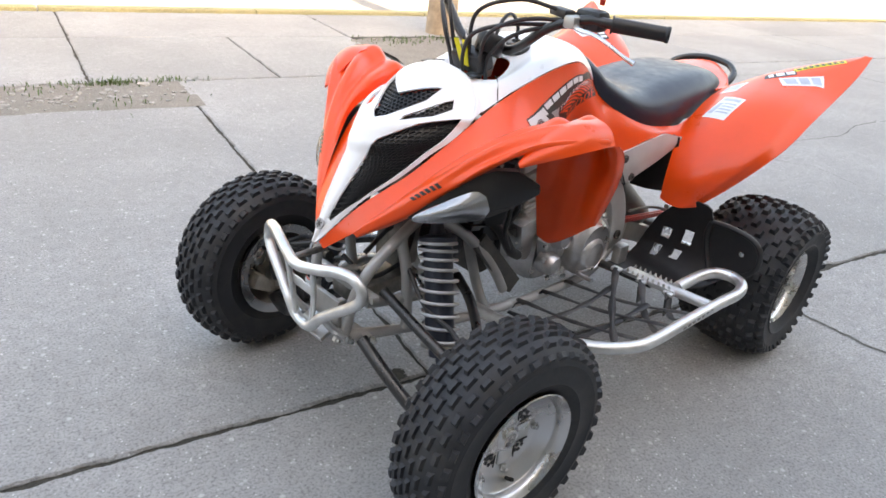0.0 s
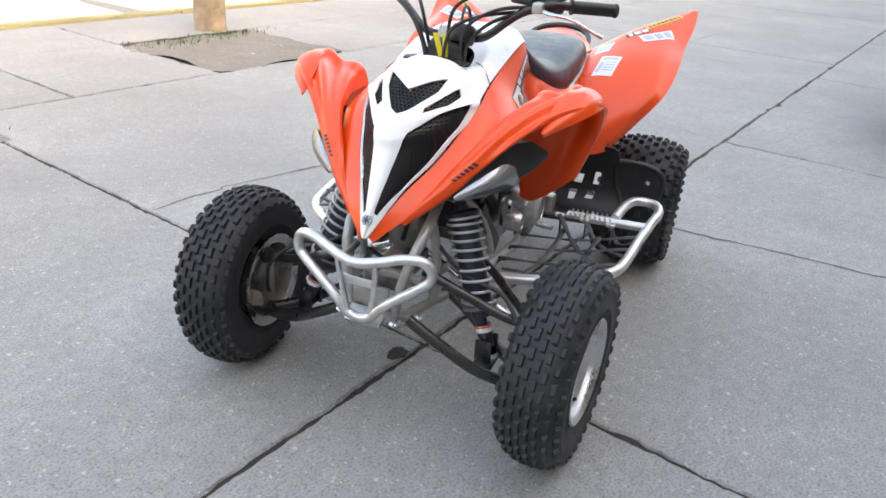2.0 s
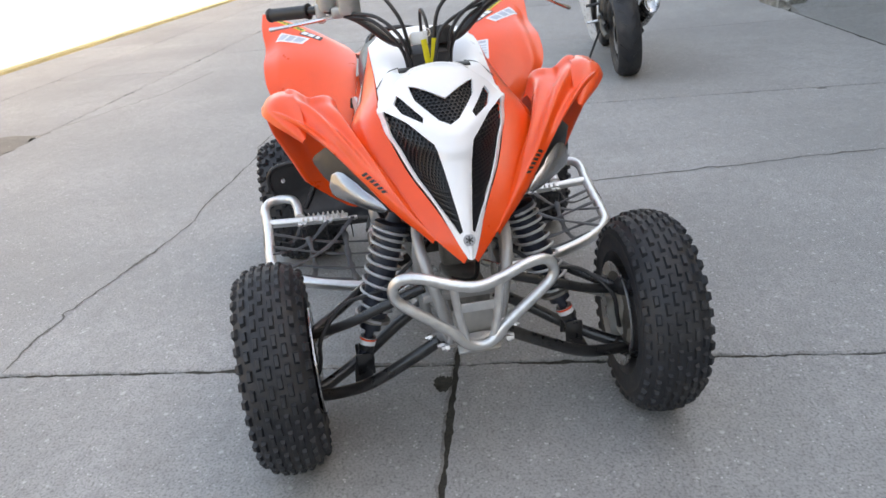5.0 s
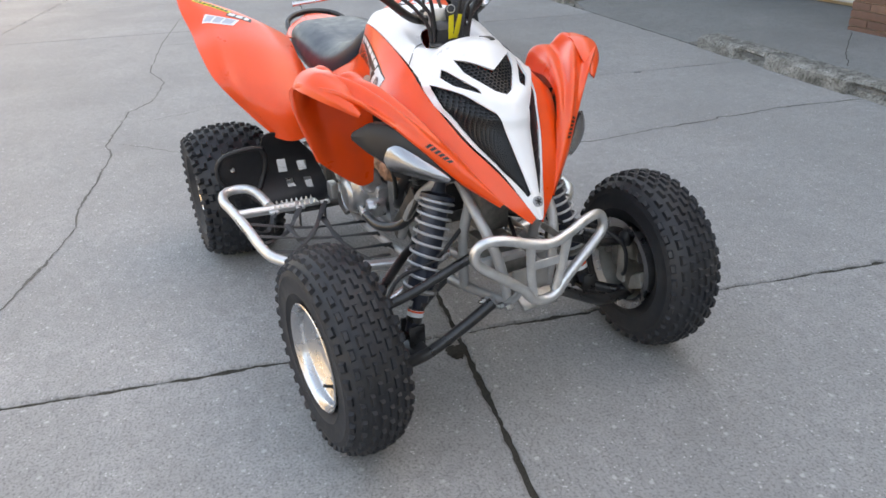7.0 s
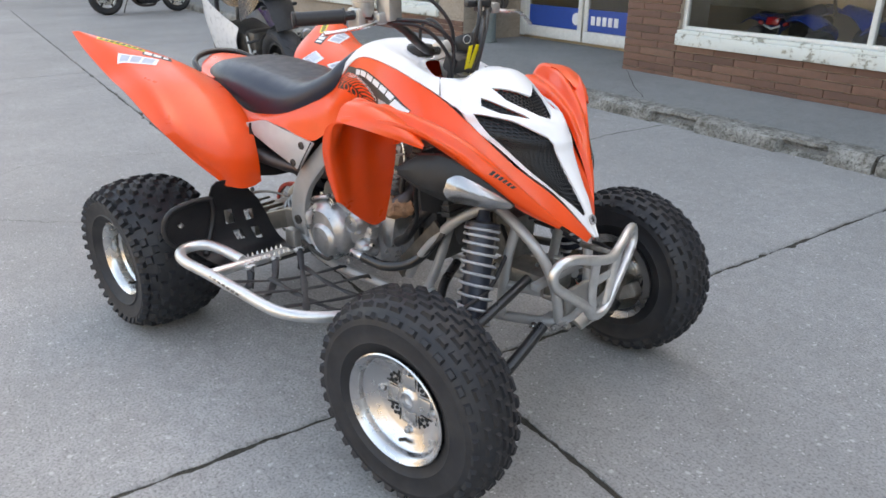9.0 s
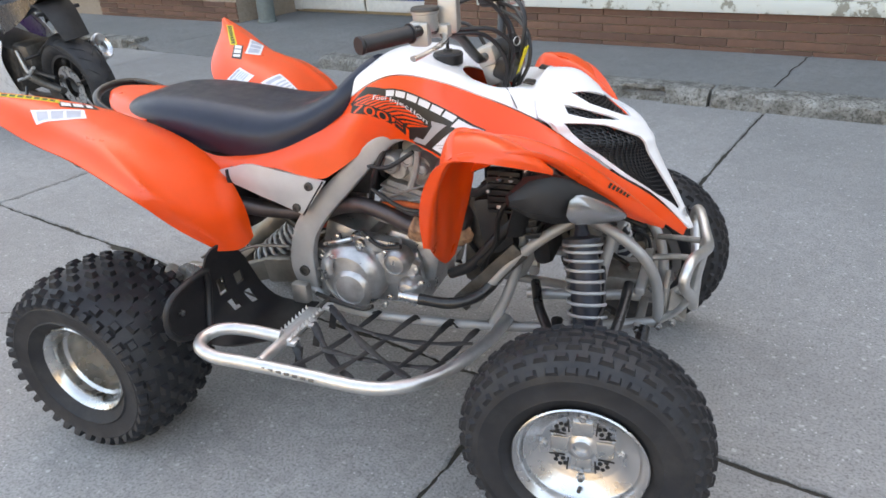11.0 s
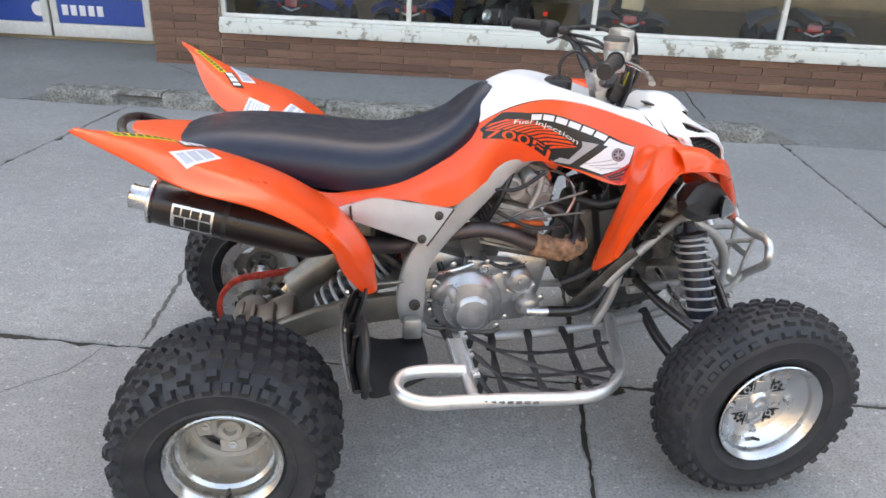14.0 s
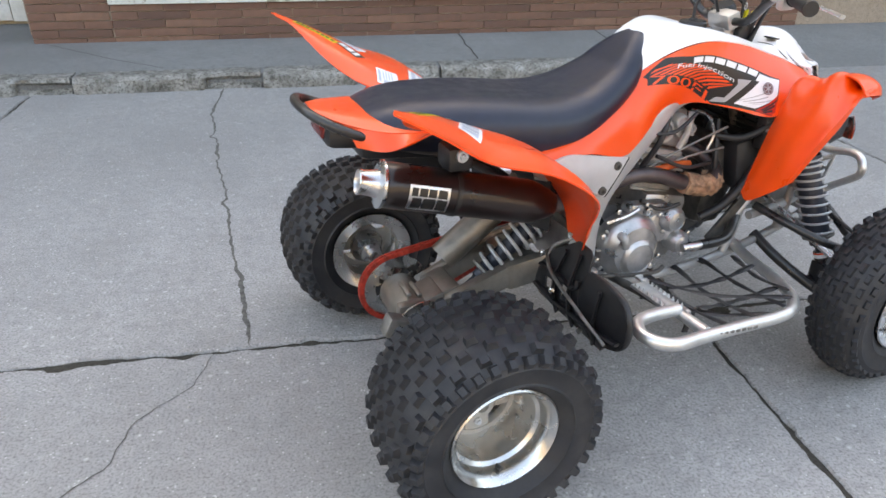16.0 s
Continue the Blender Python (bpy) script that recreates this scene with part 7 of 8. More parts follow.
CABLES = [
    [(0.275, -0.17, 1.09), (0.325, -0.12, 1.095), (0.365, -0.07, 1.03), (0.36, -0.05, 0.95), (0.34, -0.04, 0.87)],
    [(0.285, -0.18, 1.04), (0.345, -0.12, 1.03), (0.375, -0.07, 0.98), (0.355, -0.05, 0.90), (0.35, -0.04, 0.86)],
    [(0.265, -0.205, 1.035), (0.33, -0.13, 1.02), (0.36, -0.07, 0.95), (0.345, -0.055, 0.87)],
    [(0.25, 0.17, 1.06), (0.315, 0.10, 1.075), (0.375, 0.03, 1.04), (0.37, 0.01, 0.95), (0.35, 0.01, 0.87)],
    [(0.262, 0.19, 1.045), (0.33, 0.12, 1.035), (0.37, 0.06, 0.99), (0.36, 0.04, 0.90), (0.35, 0.04, 0.86)],
    [(0.23, 0.235, 1.04), (0.31, 0.12, 1.01), (0.35, 0.06, 0.95), (0.345, 0.05, 0.87)],
    [(0.275, 0.16, 1.03), (0.34, 0.09, 1.02), (0.385, 0.03, 0.99), (0.39, 0.01, 0.93), (0.36, 0.0, 0.87)]]
for c in CABLES:
    part("cable", tube(c, 0.0048, 8, 8), M_BLACK, hb)
bm = bmesh.new()
lathe(bm, [(0, 0), (0.030, 0), (0.034, 0.008), (0.034, 0.035), (0.028, 0.045), (0, 0.047)], 24, Matrix.Translation((0.335, 0.035, 0.945)) @ pose(0, 0, 0, 70, 0, 90))
box(bm, (0.345, 0.0, 0.925), (0.05, 0.10, 0.05), Matrix.Rotation(0.4, 4, "Y"), 0.012)
part("indicator_pod", bm, M_BLACK, hb, "black indicator and key pod")
bm = bmesh.new()
lathe(bm, [(0.009, -0.001), (0.011, -0.001), (0.011, 0.001), (0.009, 0.001)], 24, Matrix.Translation((0.366, -0.005, 0.985)) @ pose(0, 0, 0, 0, 0, 60), closed=True)
kr = part("key_ring", bm, M_STEEL, hb)
for dy, a in ((-0.012, 0.14), (0.008, -0.10)):
    bm = bmesh.new()
    box(bm, (0, 0, 0), (0.0015, 0.015, 0.066), Matrix.Translation((0.378, dy, 0.942)) @ Matrix.Rotation(a, 4, "X") @ Matrix.Rotation(0.35, 4, "Y"), 0.0005)
    part("key_tag", bm, M_YTAG, kr, "yellow paper key tag")


# -- decals --
def decal(f, poly, lift, mat, parent, name="decal", side=1.0, step=0.03, label=""):
    return part(name, cut_sheet(f, poly, [], step, lift, 0.0, side), mat, parent, label)


def place_on(f, p, u0=0.0, u1=1.0, v0=0.0, v1=1.0, w=(1, 1, 1)):
    """The u, v of the surface nearest to a point, in three narrowing rounds; w weighs the axes."""
    du, dv = (u1 - u0) / 2, (v1 - v0) / 2
    cu, cv = u0 + du, v0 + dv
    for _ in range(4):
        best = None
        for i in range(-6, 7):
            for j in range(-6, 7):
                u, v = min(1, max(0, cu + du * i / 6)), min(1, max(0, cv + dv * j / 6))
                q = f(u, v)
                d = w[0] * (q.x - p[0]) ** 2 + w[1] * (q.y - p[1]) ** 2 + w[2] * (q.z - p[2]) ** 2
                if best is None or d < best[0]:
                    best = (d, u, v)
        _, cu, cv = best
        du, dv = du / 4, dv / 4
    return cu, cv


def side_uv(*pts):
    return [place_on(SP, (x, 0, z), 0.20, 0.85, 0, 1, (1, 0, 1)) for x, z in pts]


def across(quad, a, b):
    """A place in a four-cornered outline: a along from its first to second corner, b across."""
    (u0, v0), (u1, v1), (u2, v2), (u3, v3) = quad
    return (u0 * (1 - a) * (1 - b) + u1 * a * (1 - b) + u2 * a * b + u3 * (1 - a) * b, v0 * (1 - a) * (1 - b) + v1 * a * (1 - b) + v2 * a * b + v3 * (1 - a) * b)


def bar_in(quad, a0, a1, b0, b1, lean=0.0):
    return [across(quad, a0 - lean, b1), across(quad, a1 - lean, b1), across(quad, a1 + lean, b0), across(quad, a0 + lean, b0)]


def letters_on(f, text, quad, lift, material, parent, side, other=False):
    """Letters laid on a surface inside a four-cornered outline; other: on the left of the vehicle, read from the front."""
    bm = flat_text(text, 1.0)
    x0, x1 = min(v.co.x for v in bm.verts), max(v.co.x for v in bm.verts)
    y0, y1 = min(v.co.y for v in bm.verts), max(v.co.y for v in bm.verts)
    for v in bm.verts:
        a, b = (v.co.x - x0) / (x1 - x0), (y1 - v.co.y) / (y1 - y0)
        if other:
            a = 1 - a
        u, w = across(quad, a, b)
        p = f(u, w) + normal_of(f, u, w) * side * lift
        v.co = Vector((p.x, -p.y, p.z)) if other else p
    return part("lettering", bm, material, parent, smooth=False)


def side_decal(sp, other):
    """The printed decal of one side panel."""
    def lay(poly, lift, mat, name, label=""):
        ob = decal(SP, poly, lift, mat, sp, name, -1.0, 0.03, label)
        if other:
            ob.data.transform(Matrix.Diagonal((1, -1, 1, 1)))
            ob.data.flip_normals()
        return ob

    hatch = side_uv((0.024, 0.890), (0.225, 0.838), (0.160, 0.779), (-0.030, 0.846))
    base = lay(side_uv((0.022, 0.894), (0.080, 0.898), (0.285, 0.850), (0.345, 0.828), (0.325, 0.780), (0.300, 0.744), (0.258, 0.756), (0.158, 0.773), (-0.012, 0.836), (-0.032, 0.847)), 0.0008, M_INK, "decal", "black printed decal with orange hatching")
    for k in range(13):
        a = 0.05 + k * 0.075
        lay([across(hatch, max(0.01, a - 0.16), 0.97), across(hatch, min(0.99, a - 0.115), 0.97), across(hatch, min(0.99, a + 0.145), 0.30), across(hatch, min(0.99, a + 0.10), 0.30)] if a > 0.17 else
            [across(hatch, 0.02, 0.70 - k * 0.1), across(hatch, 0.02, 0.84 - k * 0.1), across(hatch, a + 0.12, 0.34), across(hatch, a + 0.08, 0.34)], 0.0013, M_ORANGE, "stripe")
    white = lay(side_uv((0.280, 0.846), (0.343, 0.826), (0.326, 0.790), (0.262, 0.762), (0.205, 0.776), (0.240, 0.806)), 0.0013, M_STICKER, "white_field")
    for k in range(4):
        q = side_uv((0.222 + 0.012 * k, 0.783 - 0.003 * k), (0.290 + 0.008 * k, 0.800 - 0.009 * k), (0.290 + 0.008 * k, 0.7975 - 0.009 * k), (0.222 + 0.012 * k, 0.7815 - 0.003 * k))
        lay(q, 0.0017, M_STICKGREY, "stripe")
    lay(side_uv((0.256, 0.832), (0.276, 0.828), (0.212, 0.774), (0.196, 0.777)), 0.0018, M_INK, "stripe")
    lay(side_uv((0.212, 0.838), (0.252, 0.832), (0.190, 0.777), (0.152, 0.779), (0.166, 0.792), (0.186, 0.790), (0.214, 0.824)), 0.0022, M_STICKGREY, "grey_figure")
    lay(side_uv((0.328, 0.792), (0.312, 0.752), (0.298, 0.745), (0.262, 0.758)), 0.0017, M_REDPRINT, "red_field")
    for k in range(3):
        lay(side_uv((0.322 - 0.008 * k, 0.782 - 0.012 * k), (0.272 + 0.003 * k, 0.759 - 0.003 * k), (0.278 + 0.003 * k, 0.757 - 0.003 * k), (0.320 - 0.008 * k, 0.777 - 0.012 * k)), 0.0021, M_INK, "stripe")
    # pale blocks of the model word
    word = side_uv((0.084, 0.897), (0.278, 0.852), (0.272, 0.836), (0.088, 0.881))
    for k in range(6):
        a0 = 0.01 + k * 0.166
        lay(bar_in(word, a0, a0 + 0.142, 0.12, 0.92, 0.012), 0.0018, M_STICKER, "print_bar")
    fuel = side_uv((0.050, 0.880), (0.204, 0.840), (0.200, 0.826), (0.046, 0.866))
    letters_on(SP, "Fuel Injection", fuel, 0.0026, M_STICKER, sp, -1.0, other)
    fi = side_uv((-0.016, 0.850), (0.144, 0.806), (0.140, 0.782), (-0.020, 0.830))
    lay(side_uv((-0.022, 0.850), (0.150, 0.806), (0.146, 0.778), (-0.026, 0.828)), 0.0017, M_INK, "decal_band")
    letters_on(SP, "700FI", fi, 0.0023, M_ORANGE, sp, -1.0, other)
    # round emblem
    u, v = side_uv((0.300, 0.809))[0]
    p, nn = SP(u, v), -normal_of(SP, u, v)
    M = Matrix.Translation(p + nn * 0.002) @ nn.to_track_quat("Y", "Z").to_matrix().to_4x4()
    if other:
        M = Matrix.Diagonal((1, -1, 1, 1)) @ M
    bm = bmesh.new()
    lathe(bm, [(0, 0.0004), (0.0165, 0.0004), (0.0165, 0.0)], 28, M)
    em = part("round_emblem", bm, simple("maroon_print", (0.10, 0.025, 0.03), 0.4, var=0.1) if not other else bpy.data.materials["maroon_print"], sp)
    bm = bmesh.new()
    lathe(bm, [(0.0125, 0.0006), (0.0145, 0.0006), (0.0145, 0.0005), (0.0125, 0.0005)], 28, M, closed=True)
    part("emblem_ring", bm, M_STICKGREY, em)
    for k in range(3):
        bm = bmesh.new()
        box(bm, (0, 0, 0), (0.0028, 0.0008, 0.022), M @ Matrix.Translation((0, 0.0006, 0)) @ Matrix.Rotation(k * math.pi / 3, 4, "Y"))
        part("emblem_mark", bm, M_STICKGREY, em)


side_decal(sp_r, False)
side_decal(sp_l, True)


def fender_sticker(pts, mat, name, label, bars=(), barmat=None, inkmat=None, sides=(-1, 1), lift=0.0007):
    """A sticker on the rear fender, its corners given on the right side, with plain bars for its print."""
    quad = [place_on(RF, p) for p in pts]
    for s in sides:
        host = rf if s < 0 else rf2

        def lay(poly, up, m, nm, lb="", par=None):
            ob = part(nm, cut_sheet(RF, poly, [], 0.02, up, 0.0, 1.0, rf_wave), m, par or host, lb)
            if s > 0:
                ob.data.transform(Matrix.Diagonal((1, -1, 1, 1)))
                ob.data.flip_normals()
            return ob
        st = lay(quad, lift, mat, name, label)
        for a0, a1, b0, b1 in bars:
            lay(bar_in(quad, a0, a1, b0, b1, 0.02), lift + 0.0006, barmat, "print_bar", par=st)


row = [(0.05 + 0.115 * k, 0.05 + 0.115 * k + 0.08, 0.22, 0.80) for k in range(8)]
fender_sticker([(-0.800, -0.462, 0.949), (-0.712, -0.350, 0.908), (-0.694, -0.362, 0.900), (-0.784, -0.474, 0.938)], M_YSTICK, "sticker", "narrow yellow sticker with dark bars", row, simple("dark_green_print", (0.03, 0.06, 0.02), 0.4))
row = [(0.06, 0.32, 0.14, 0.84), (0.38, 0.64, 0.14, 0.84), (0.72, 0.88, 0.14, 0.84)]
fender_sticker([(-0.705, -0.362, 0.906), (-0.668, -0.285, 0.885), (-0.640, -0.300, 0.868), (-0.680, -0.378, 0.897)], M_INK, "sticker", "black sticker with white bars", row, M_STICKER)
row = [(0.08, 0.30, 0.15, 0.85), (0.36, 0.60, 0.15, 0.85), (0.66, 0.92, 0.15, 0.85)]
fender_sticker([(-0.703, -0.446, 0.895), (-0.650, -0.338, 0.879), (-0.615, -0.370, 0.865), (-0.668, -0.469, 0.869)], M_STICKER, "sticker", "white sticker with grey-blue bars", row, M_STICKBLUE)
# warning labels on the left fender
row = [(0.12, 0.88, 0.08, 0.20)] + [(0.35, 0.90, 0.30 + 0.13 * k, 0.36 + 0.13 * k) for k in range(4)] + [(0.08, 0.28, 0.32, 0.82)]
fender_sticker([(-0.540, -0.240, 0.806), (-0.515, -0.318, 0.815), (-0.436, -0.302, 0.757), (-0.450, -0.228, 0.745)], M_STICKER, "warning_label", "white warning label with grey print", row, M_STICKBLUE, sides=(1,))
fender_sticker([(-0.640, -0.205, 0.822), (-0.625, -0.262, 0.850), (-0.570, -0.256, 0.822), (-0.580, -0.203, 0.800)], M_STICKER, "warning_label", "white warning label with grey print", row, M_STICKBLUE, sides=(1,))

# plain bars for the maker's word on the front fenders
for ob in [o for o in atv.children if o.name.split(".")[0] == "front_fender"]:
    s = -1 if ob.data.vertices[0].co.y < 0 else 1
    ends = [Vector(place_on(FF, p, 0.1, 0.4)) for p in ((0.618, -0.206, 0.728), (0.653, -0.160, 0.683))]
    along = ends[1] - ends[0]
    for k in range(6):
        p = ends[0] + along * (k / 6)
        q = ends[0] + along * ((k + 0.62) / 6)
        bm = cut_sheet(FF, [(p.x, p.y - 0.065), (q.x, q.y - 0.065), (q.x, q.y + 0.065), (p.x, p.y + 0.065)], [], 0.04, 0.0010, 0.0, 1.0, ff_wave)
        if s > 0:
            bmesh.ops.scale(bm, vec=(1, -1, 1), verts=bm.verts)
        part("print_bar", bm, M_INK, ob)
# fender bolts
for s in (-1, 1):
    bm = bmesh.new()
    lathe(bm, [(0, 0.002), (0.004, 0.002), (0.006, 0.005), (0.009, 0.003), (0.009, 0.0)], 16, Matrix.Translation((-0.331, s * 0.288, 0.537)) @ pose(0, 0, 0, 0, 0, -90))
    part("fender_bolt", bm, M_STEEL, atv)


# ---- the motorcycles ----
M_BIKEBLACK = simple("bike_black", (0.012, 0.012, 0.014), 0.25, var=0.2, coat=0.4)
M_BIKEWHITE = simple("bike_white", (0.62, 0.64, 0.66), 0.3, var=0.05, coat=0.4)
M_BIKEPURPLE = simple("bike_purple", (0.11, 0.02, 0.24), 0.3, var=0.05, coat=0.4)
M_BIKEBLUE = simple("bike_blue", (0.01, 0.05, 0.30), 0.3, var=0.05, coat=0.4)
M_BIKERED = simple("bike_red", (0.42, 0.012, 0.012), 0.3, var=0.05, coat=0.4)
M_TAILRED = simple("red_lens", (0.35, 0.006, 0.008), 0.12, var=0.1, coat=0.5)


def motorcycle(label, upper, lower, accent, at, turn, lean, group, size=1.0):
    """A sport motorcycle, x ahead, its rear wheel's contact at the origin."""
    b = thing("motorcycle", label, "motorcycle", group)
    b.matrix_world = SROT @ Matrix.Translation(at) @ Matrix.Rotation(radians(turn), 4, "Z") @ Matrix.Rotation(radians(lean), 4, "X") @ Matrix.Scale(size, 4)

    def bike_wheel(name, x, r, w, rim):
        e = new(name)
        e.parent = b
        prof = [(rim - 0.004, -w * 0.34), (rim + 0.01, -w * 0.42), (r - 0.055, -w * 0.50), (r - 0.032, -w * 0.47), (r - 0.012, -w * 0.33), (r - 0.003, -w * 0.16), (r, 0), (r - 0.003, w * 0.16), (r - 0.012, w * 0.33), (r - 0.032, w * 0.47), (r - 0.055, w * 0.50), (rim + 0.01, w * 0.42), (rim - 0.004, w * 0.34)]
        bm = bmesh.new()
        M = Matrix.Translation((x, 0, r))
        lathe(bm, prof, 56, M, closed=True)
        ty = part("tyre", bm, M_RUBBER, e, "smooth black road tyre")
        # grooves of the tread
        for k in range(22):
            for s in (-1, 1):
                bm = bmesh.new()
                a0 = 2 * math.pi * k / 22 + (0.14 if s > 0 else 0)
                pts = []
                for i in range(6):
                    t = i / 5
                    y = s * w * (0.05 + 0.36 * t)
                    rr = r - 0.062 * (abs(y) / w) ** 2.2 * 1.6 + 0.0012
                    a = a0 + 0.22 * t
                    pts.append(M @ Vector((rr * math.sin(a), y, rr * math.cos(a))))
                sweep(bm, pts, 0.0028, 5, flat=0.5)
                part("groove", bm, M_INK, ty)
        bm = bmesh.new()
        lathe(bm, [(rim - 0.018, -w * 0.34), (rim, -w * 0.36), (rim - 0.01, -w * 0.2), (rim - 0.02, 0), (rim - 0.01, w * 0.2), (rim, w * 0.36), (rim - 0.018, w * 0.34), (rim - 0.03, 0)], 40, M, closed=True)
        lathe(bm, [(0.0, -0.05), (0.04, -0.05), (0.035, 0.0), (0.04, 0.05), (0.0, 0.05)], 20, M)
        for k in range(5):
            box(bm, (0, 0, 0), (0.03, 0.035, rim - 0.03), M @ Matrix.Rotation(k * 2 * math.pi / 5, 4, "Y") @ Matrix.Translation((0, 0, rim * 0.5)), 0.006)
        part("rim", bm, M_FRAMEBLACK, e)
        bm = bmesh.new()
        for s in (-1, 1):
            lathe(bm, [(0.07, s * 0.062), (0.14, s * 0.062), (0.14, s * 0.066), (0.07, s * 0.066)], 32, M, closed=True)
        part("brake_disc", bm, M_STEEL, e)
        return e

    bike_wheel("rear_wheel", 0.0, 0.318, 0.178, 0.216)
    bike_wheel("front_wheel", 1.40, 0.300, 0.120, 0.216)
    for s in (-1, 1):
        part("swing_arm", tube([(0.0, s * 0.125, 0.315), (0.20, s * 0.125, 0.34), (0.45, s * 0.10, 0.38)], [0.022, 0.03, 0.035], 10), M_DARKMETAL, b)
        part("fork_tube", tube([(1.38, s * 0.095, 0.30), (1.25, s * 0.095, 0.62), (1.13, s * 0.095, 0.92)], [0.027, 0.026, 0.022], 12), M_ALU, b)
        f = surf([[(0.48, s * 0.17, 0.62), (0.52, s * 0.20, 0.48), (0.56, s * 0.15, 0.22)], [(0.75, s * 0.23, 0.74), (0.78, s * 0.24, 0.50), (0.80, s * 0.17, 0.17)], [(1.00, s * 0.25, 0.86), (1.02, s * 0.25, 0.58), (1.02, s * 0.19, 0.24)], [(1.22, s * 0.19, 0.96), (1.20, s * 0.21, 0.70), (1.15, s * 0.19, 0.46)], [(1.40, s * 0.09, 0.94), (1.36, s * 0.12, 0.80), (1.30, s * 0.16, 0.66)]])
        fr = part("side_fairing", sheet(f, 24, 14, 0.004, 1.0), lower, b)
        st = part("fairing_flash", cut_sheet(f, [(0.08, 0.15), (0.55, 0.10), (0.95, 0.35), (0.6, 0.42), (0.2, 0.55)], [], 0.05, 0.006 * (1 if s < 0 else -1), 0.0, 1.0), accent, fr)
        f = surf([[(-0.16, s * 0.035, 0.985), (-0.16, s * 0.055, 0.95)], [(0.0, s * 0.085, 0.945), (0.02, s * 0.105, 0.855)], [(0.16, s * 0.115, 0.88), (0.18, s * 0.135, 0.76)], [(0.44, s * 0.145, 0.84), (0.46, s * 0.150, 0.66)]])
        part("tail_panel", sheet(f, 16, 8, 0.004, 1.0), upper, b)
        part("foot_peg", tube([(0.30, s * 0.15, 0.40), (0.305, s * 0.245, 0.395)], 0.011, 8, 1), M_STEEL, b)
        part("peg_hanger", tube([(0.42, s * 0.13, 0.55), (0.33, s * 0.15, 0.42), (0.22, s * 0.155, 0.46)], 0.012, 8), M_ALU, b)
        part("pillion_peg", tube([(0.06, s * 0.16, 0.56), (0.065, s * 0.26, 0.555)], 0.010, 8, 1), M_BLACK, b)
        part("clip_on_bar", tube([(1.12, s * 0.10, 0.95), (1.05, s * 0.22, 0.955), (0.98, s * 0.33, 0.94)], 0.013, 10, 3), M_BLACK, b)
        part("mirror_stalk", tube([(1.22, s * 0.15, 1.02), (1.22, s * 0.26, 1.10), (1.18, s * 0.32, 1.12)], 0.007, 8), M_BLACK, b)
        bm = bmesh.new()
        box(bm, (0, 0, 0), (0.05, 0.15, 0.08), Matrix.Translation((1.17, s * 0.36, 1.13)), 0.02)
        part("mirror", bm, M_BIKEBLACK, b)
        bm = bmesh.new()
        box(bm, (0, 0, 0), (0.03, 0.05, 0.025), Matrix.Translation((-0.05, s * 0.12, 0.80)), 0.009)
        part("indicator", bm, M_BLACK, b)
    bm = bmesh.new()
    box(bm, (0.72, 0, 0.44), (0.46, 0.30, 0.34), Matrix.Rotation(-0.15, 4, "Y"), 0.05)
    box(bm, (0.42, 0, 0.46), (0.22, 0.24, 0.26), None, 0.04)
    part("engine", bm, M_DARKMETAL, b)
    f = surf([[(0.40, y, 0.80 + z) for y, z in ((-0.10, -0.03), (-0.06, 0.03), (0, 0.05), (0.06, 0.03), (0.10, -0.03))], [(0.62, y, 0.92 + z) for y, z in ((-0.16, -0.14), (-0.13, 0.02), (0, 0.07), (0.13, 0.02), (0.16, -0.14))], [(0.85, y, 0.96 + z) for y, z in ((-0.17, -0.14), (-0.14, 0.02), (0, 0.06), (0.14, 0.02), (0.17, -0.14))], [(1.02, y, 0.90 + z) for y, z in ((-0.13, -0.10), (-0.10, 0.01), (0, 0.04), (0.10, 0.01), (0.13, -0.10))]])
    part("fuel_tank", sheet(f, 20, 16, 0.01, 1.0), upper, b)
    f = surf([[(-0.06, y, 0.945 + z) for y, z in ((-0.08, -0.02), (0, 0.01), (0.08, -0.02))], [(0.12, y, 0.89 + z) for y, z in ((-0.11, -0.03), (0, 0.0), (0.11, -0.03))], [(0.20, y, 0.82 + z) for y, z in ((-0.12, -0.03), (0, 0.0), (0.12, -0.03))], [(0.44, y, 0.82 + z) for y, z in ((-0.11, -0.04), (0, 0.02), (0.11, -0.04))]])
    part("seat", sheet(f, 20, 10, 0.03, 1.0), M_SEAT, b)
    # tail: lamp, undertray and plate holder hanging over the wheel
    bm = bmesh.new()
    box(bm, (0, 0, 0), (0.03, 0.17, 0.05), Matrix.Translation((-0.155, 0, 0.935)) @ Matrix.Rotation(0.3, 4, "Y"), 0.012)
    part("tail_lamp", bm, M_TAILRED, b, "red tail lamp, unlit")
    f = surf([[(0.26, -0.11, 0.76), (0.26, 0, 0.78), (0.26, 0.11, 0.76)], [(0.04, -0.11, 0.84), (0.04, 0, 0.86), (0.04, 0.11, 0.84)], [(-0.06, -0.10, 0.80), (-0.07, 0, 0.82), (-0.06, 0.10, 0.80)], [(-0.12, -0.09, 0.70), (-0.125, 0, 0.71), (-0.12, 0.09, 0.70)], [(-0.15, -0.085, 0.63), (-0.155, 0, 0.63), (-0.15, 0.085, 0.63)]])
    part("rear_mudguard", sheet(f, 20, 8, 0.012, 1.0), M_BLACK, b, "long black rear mudguard")
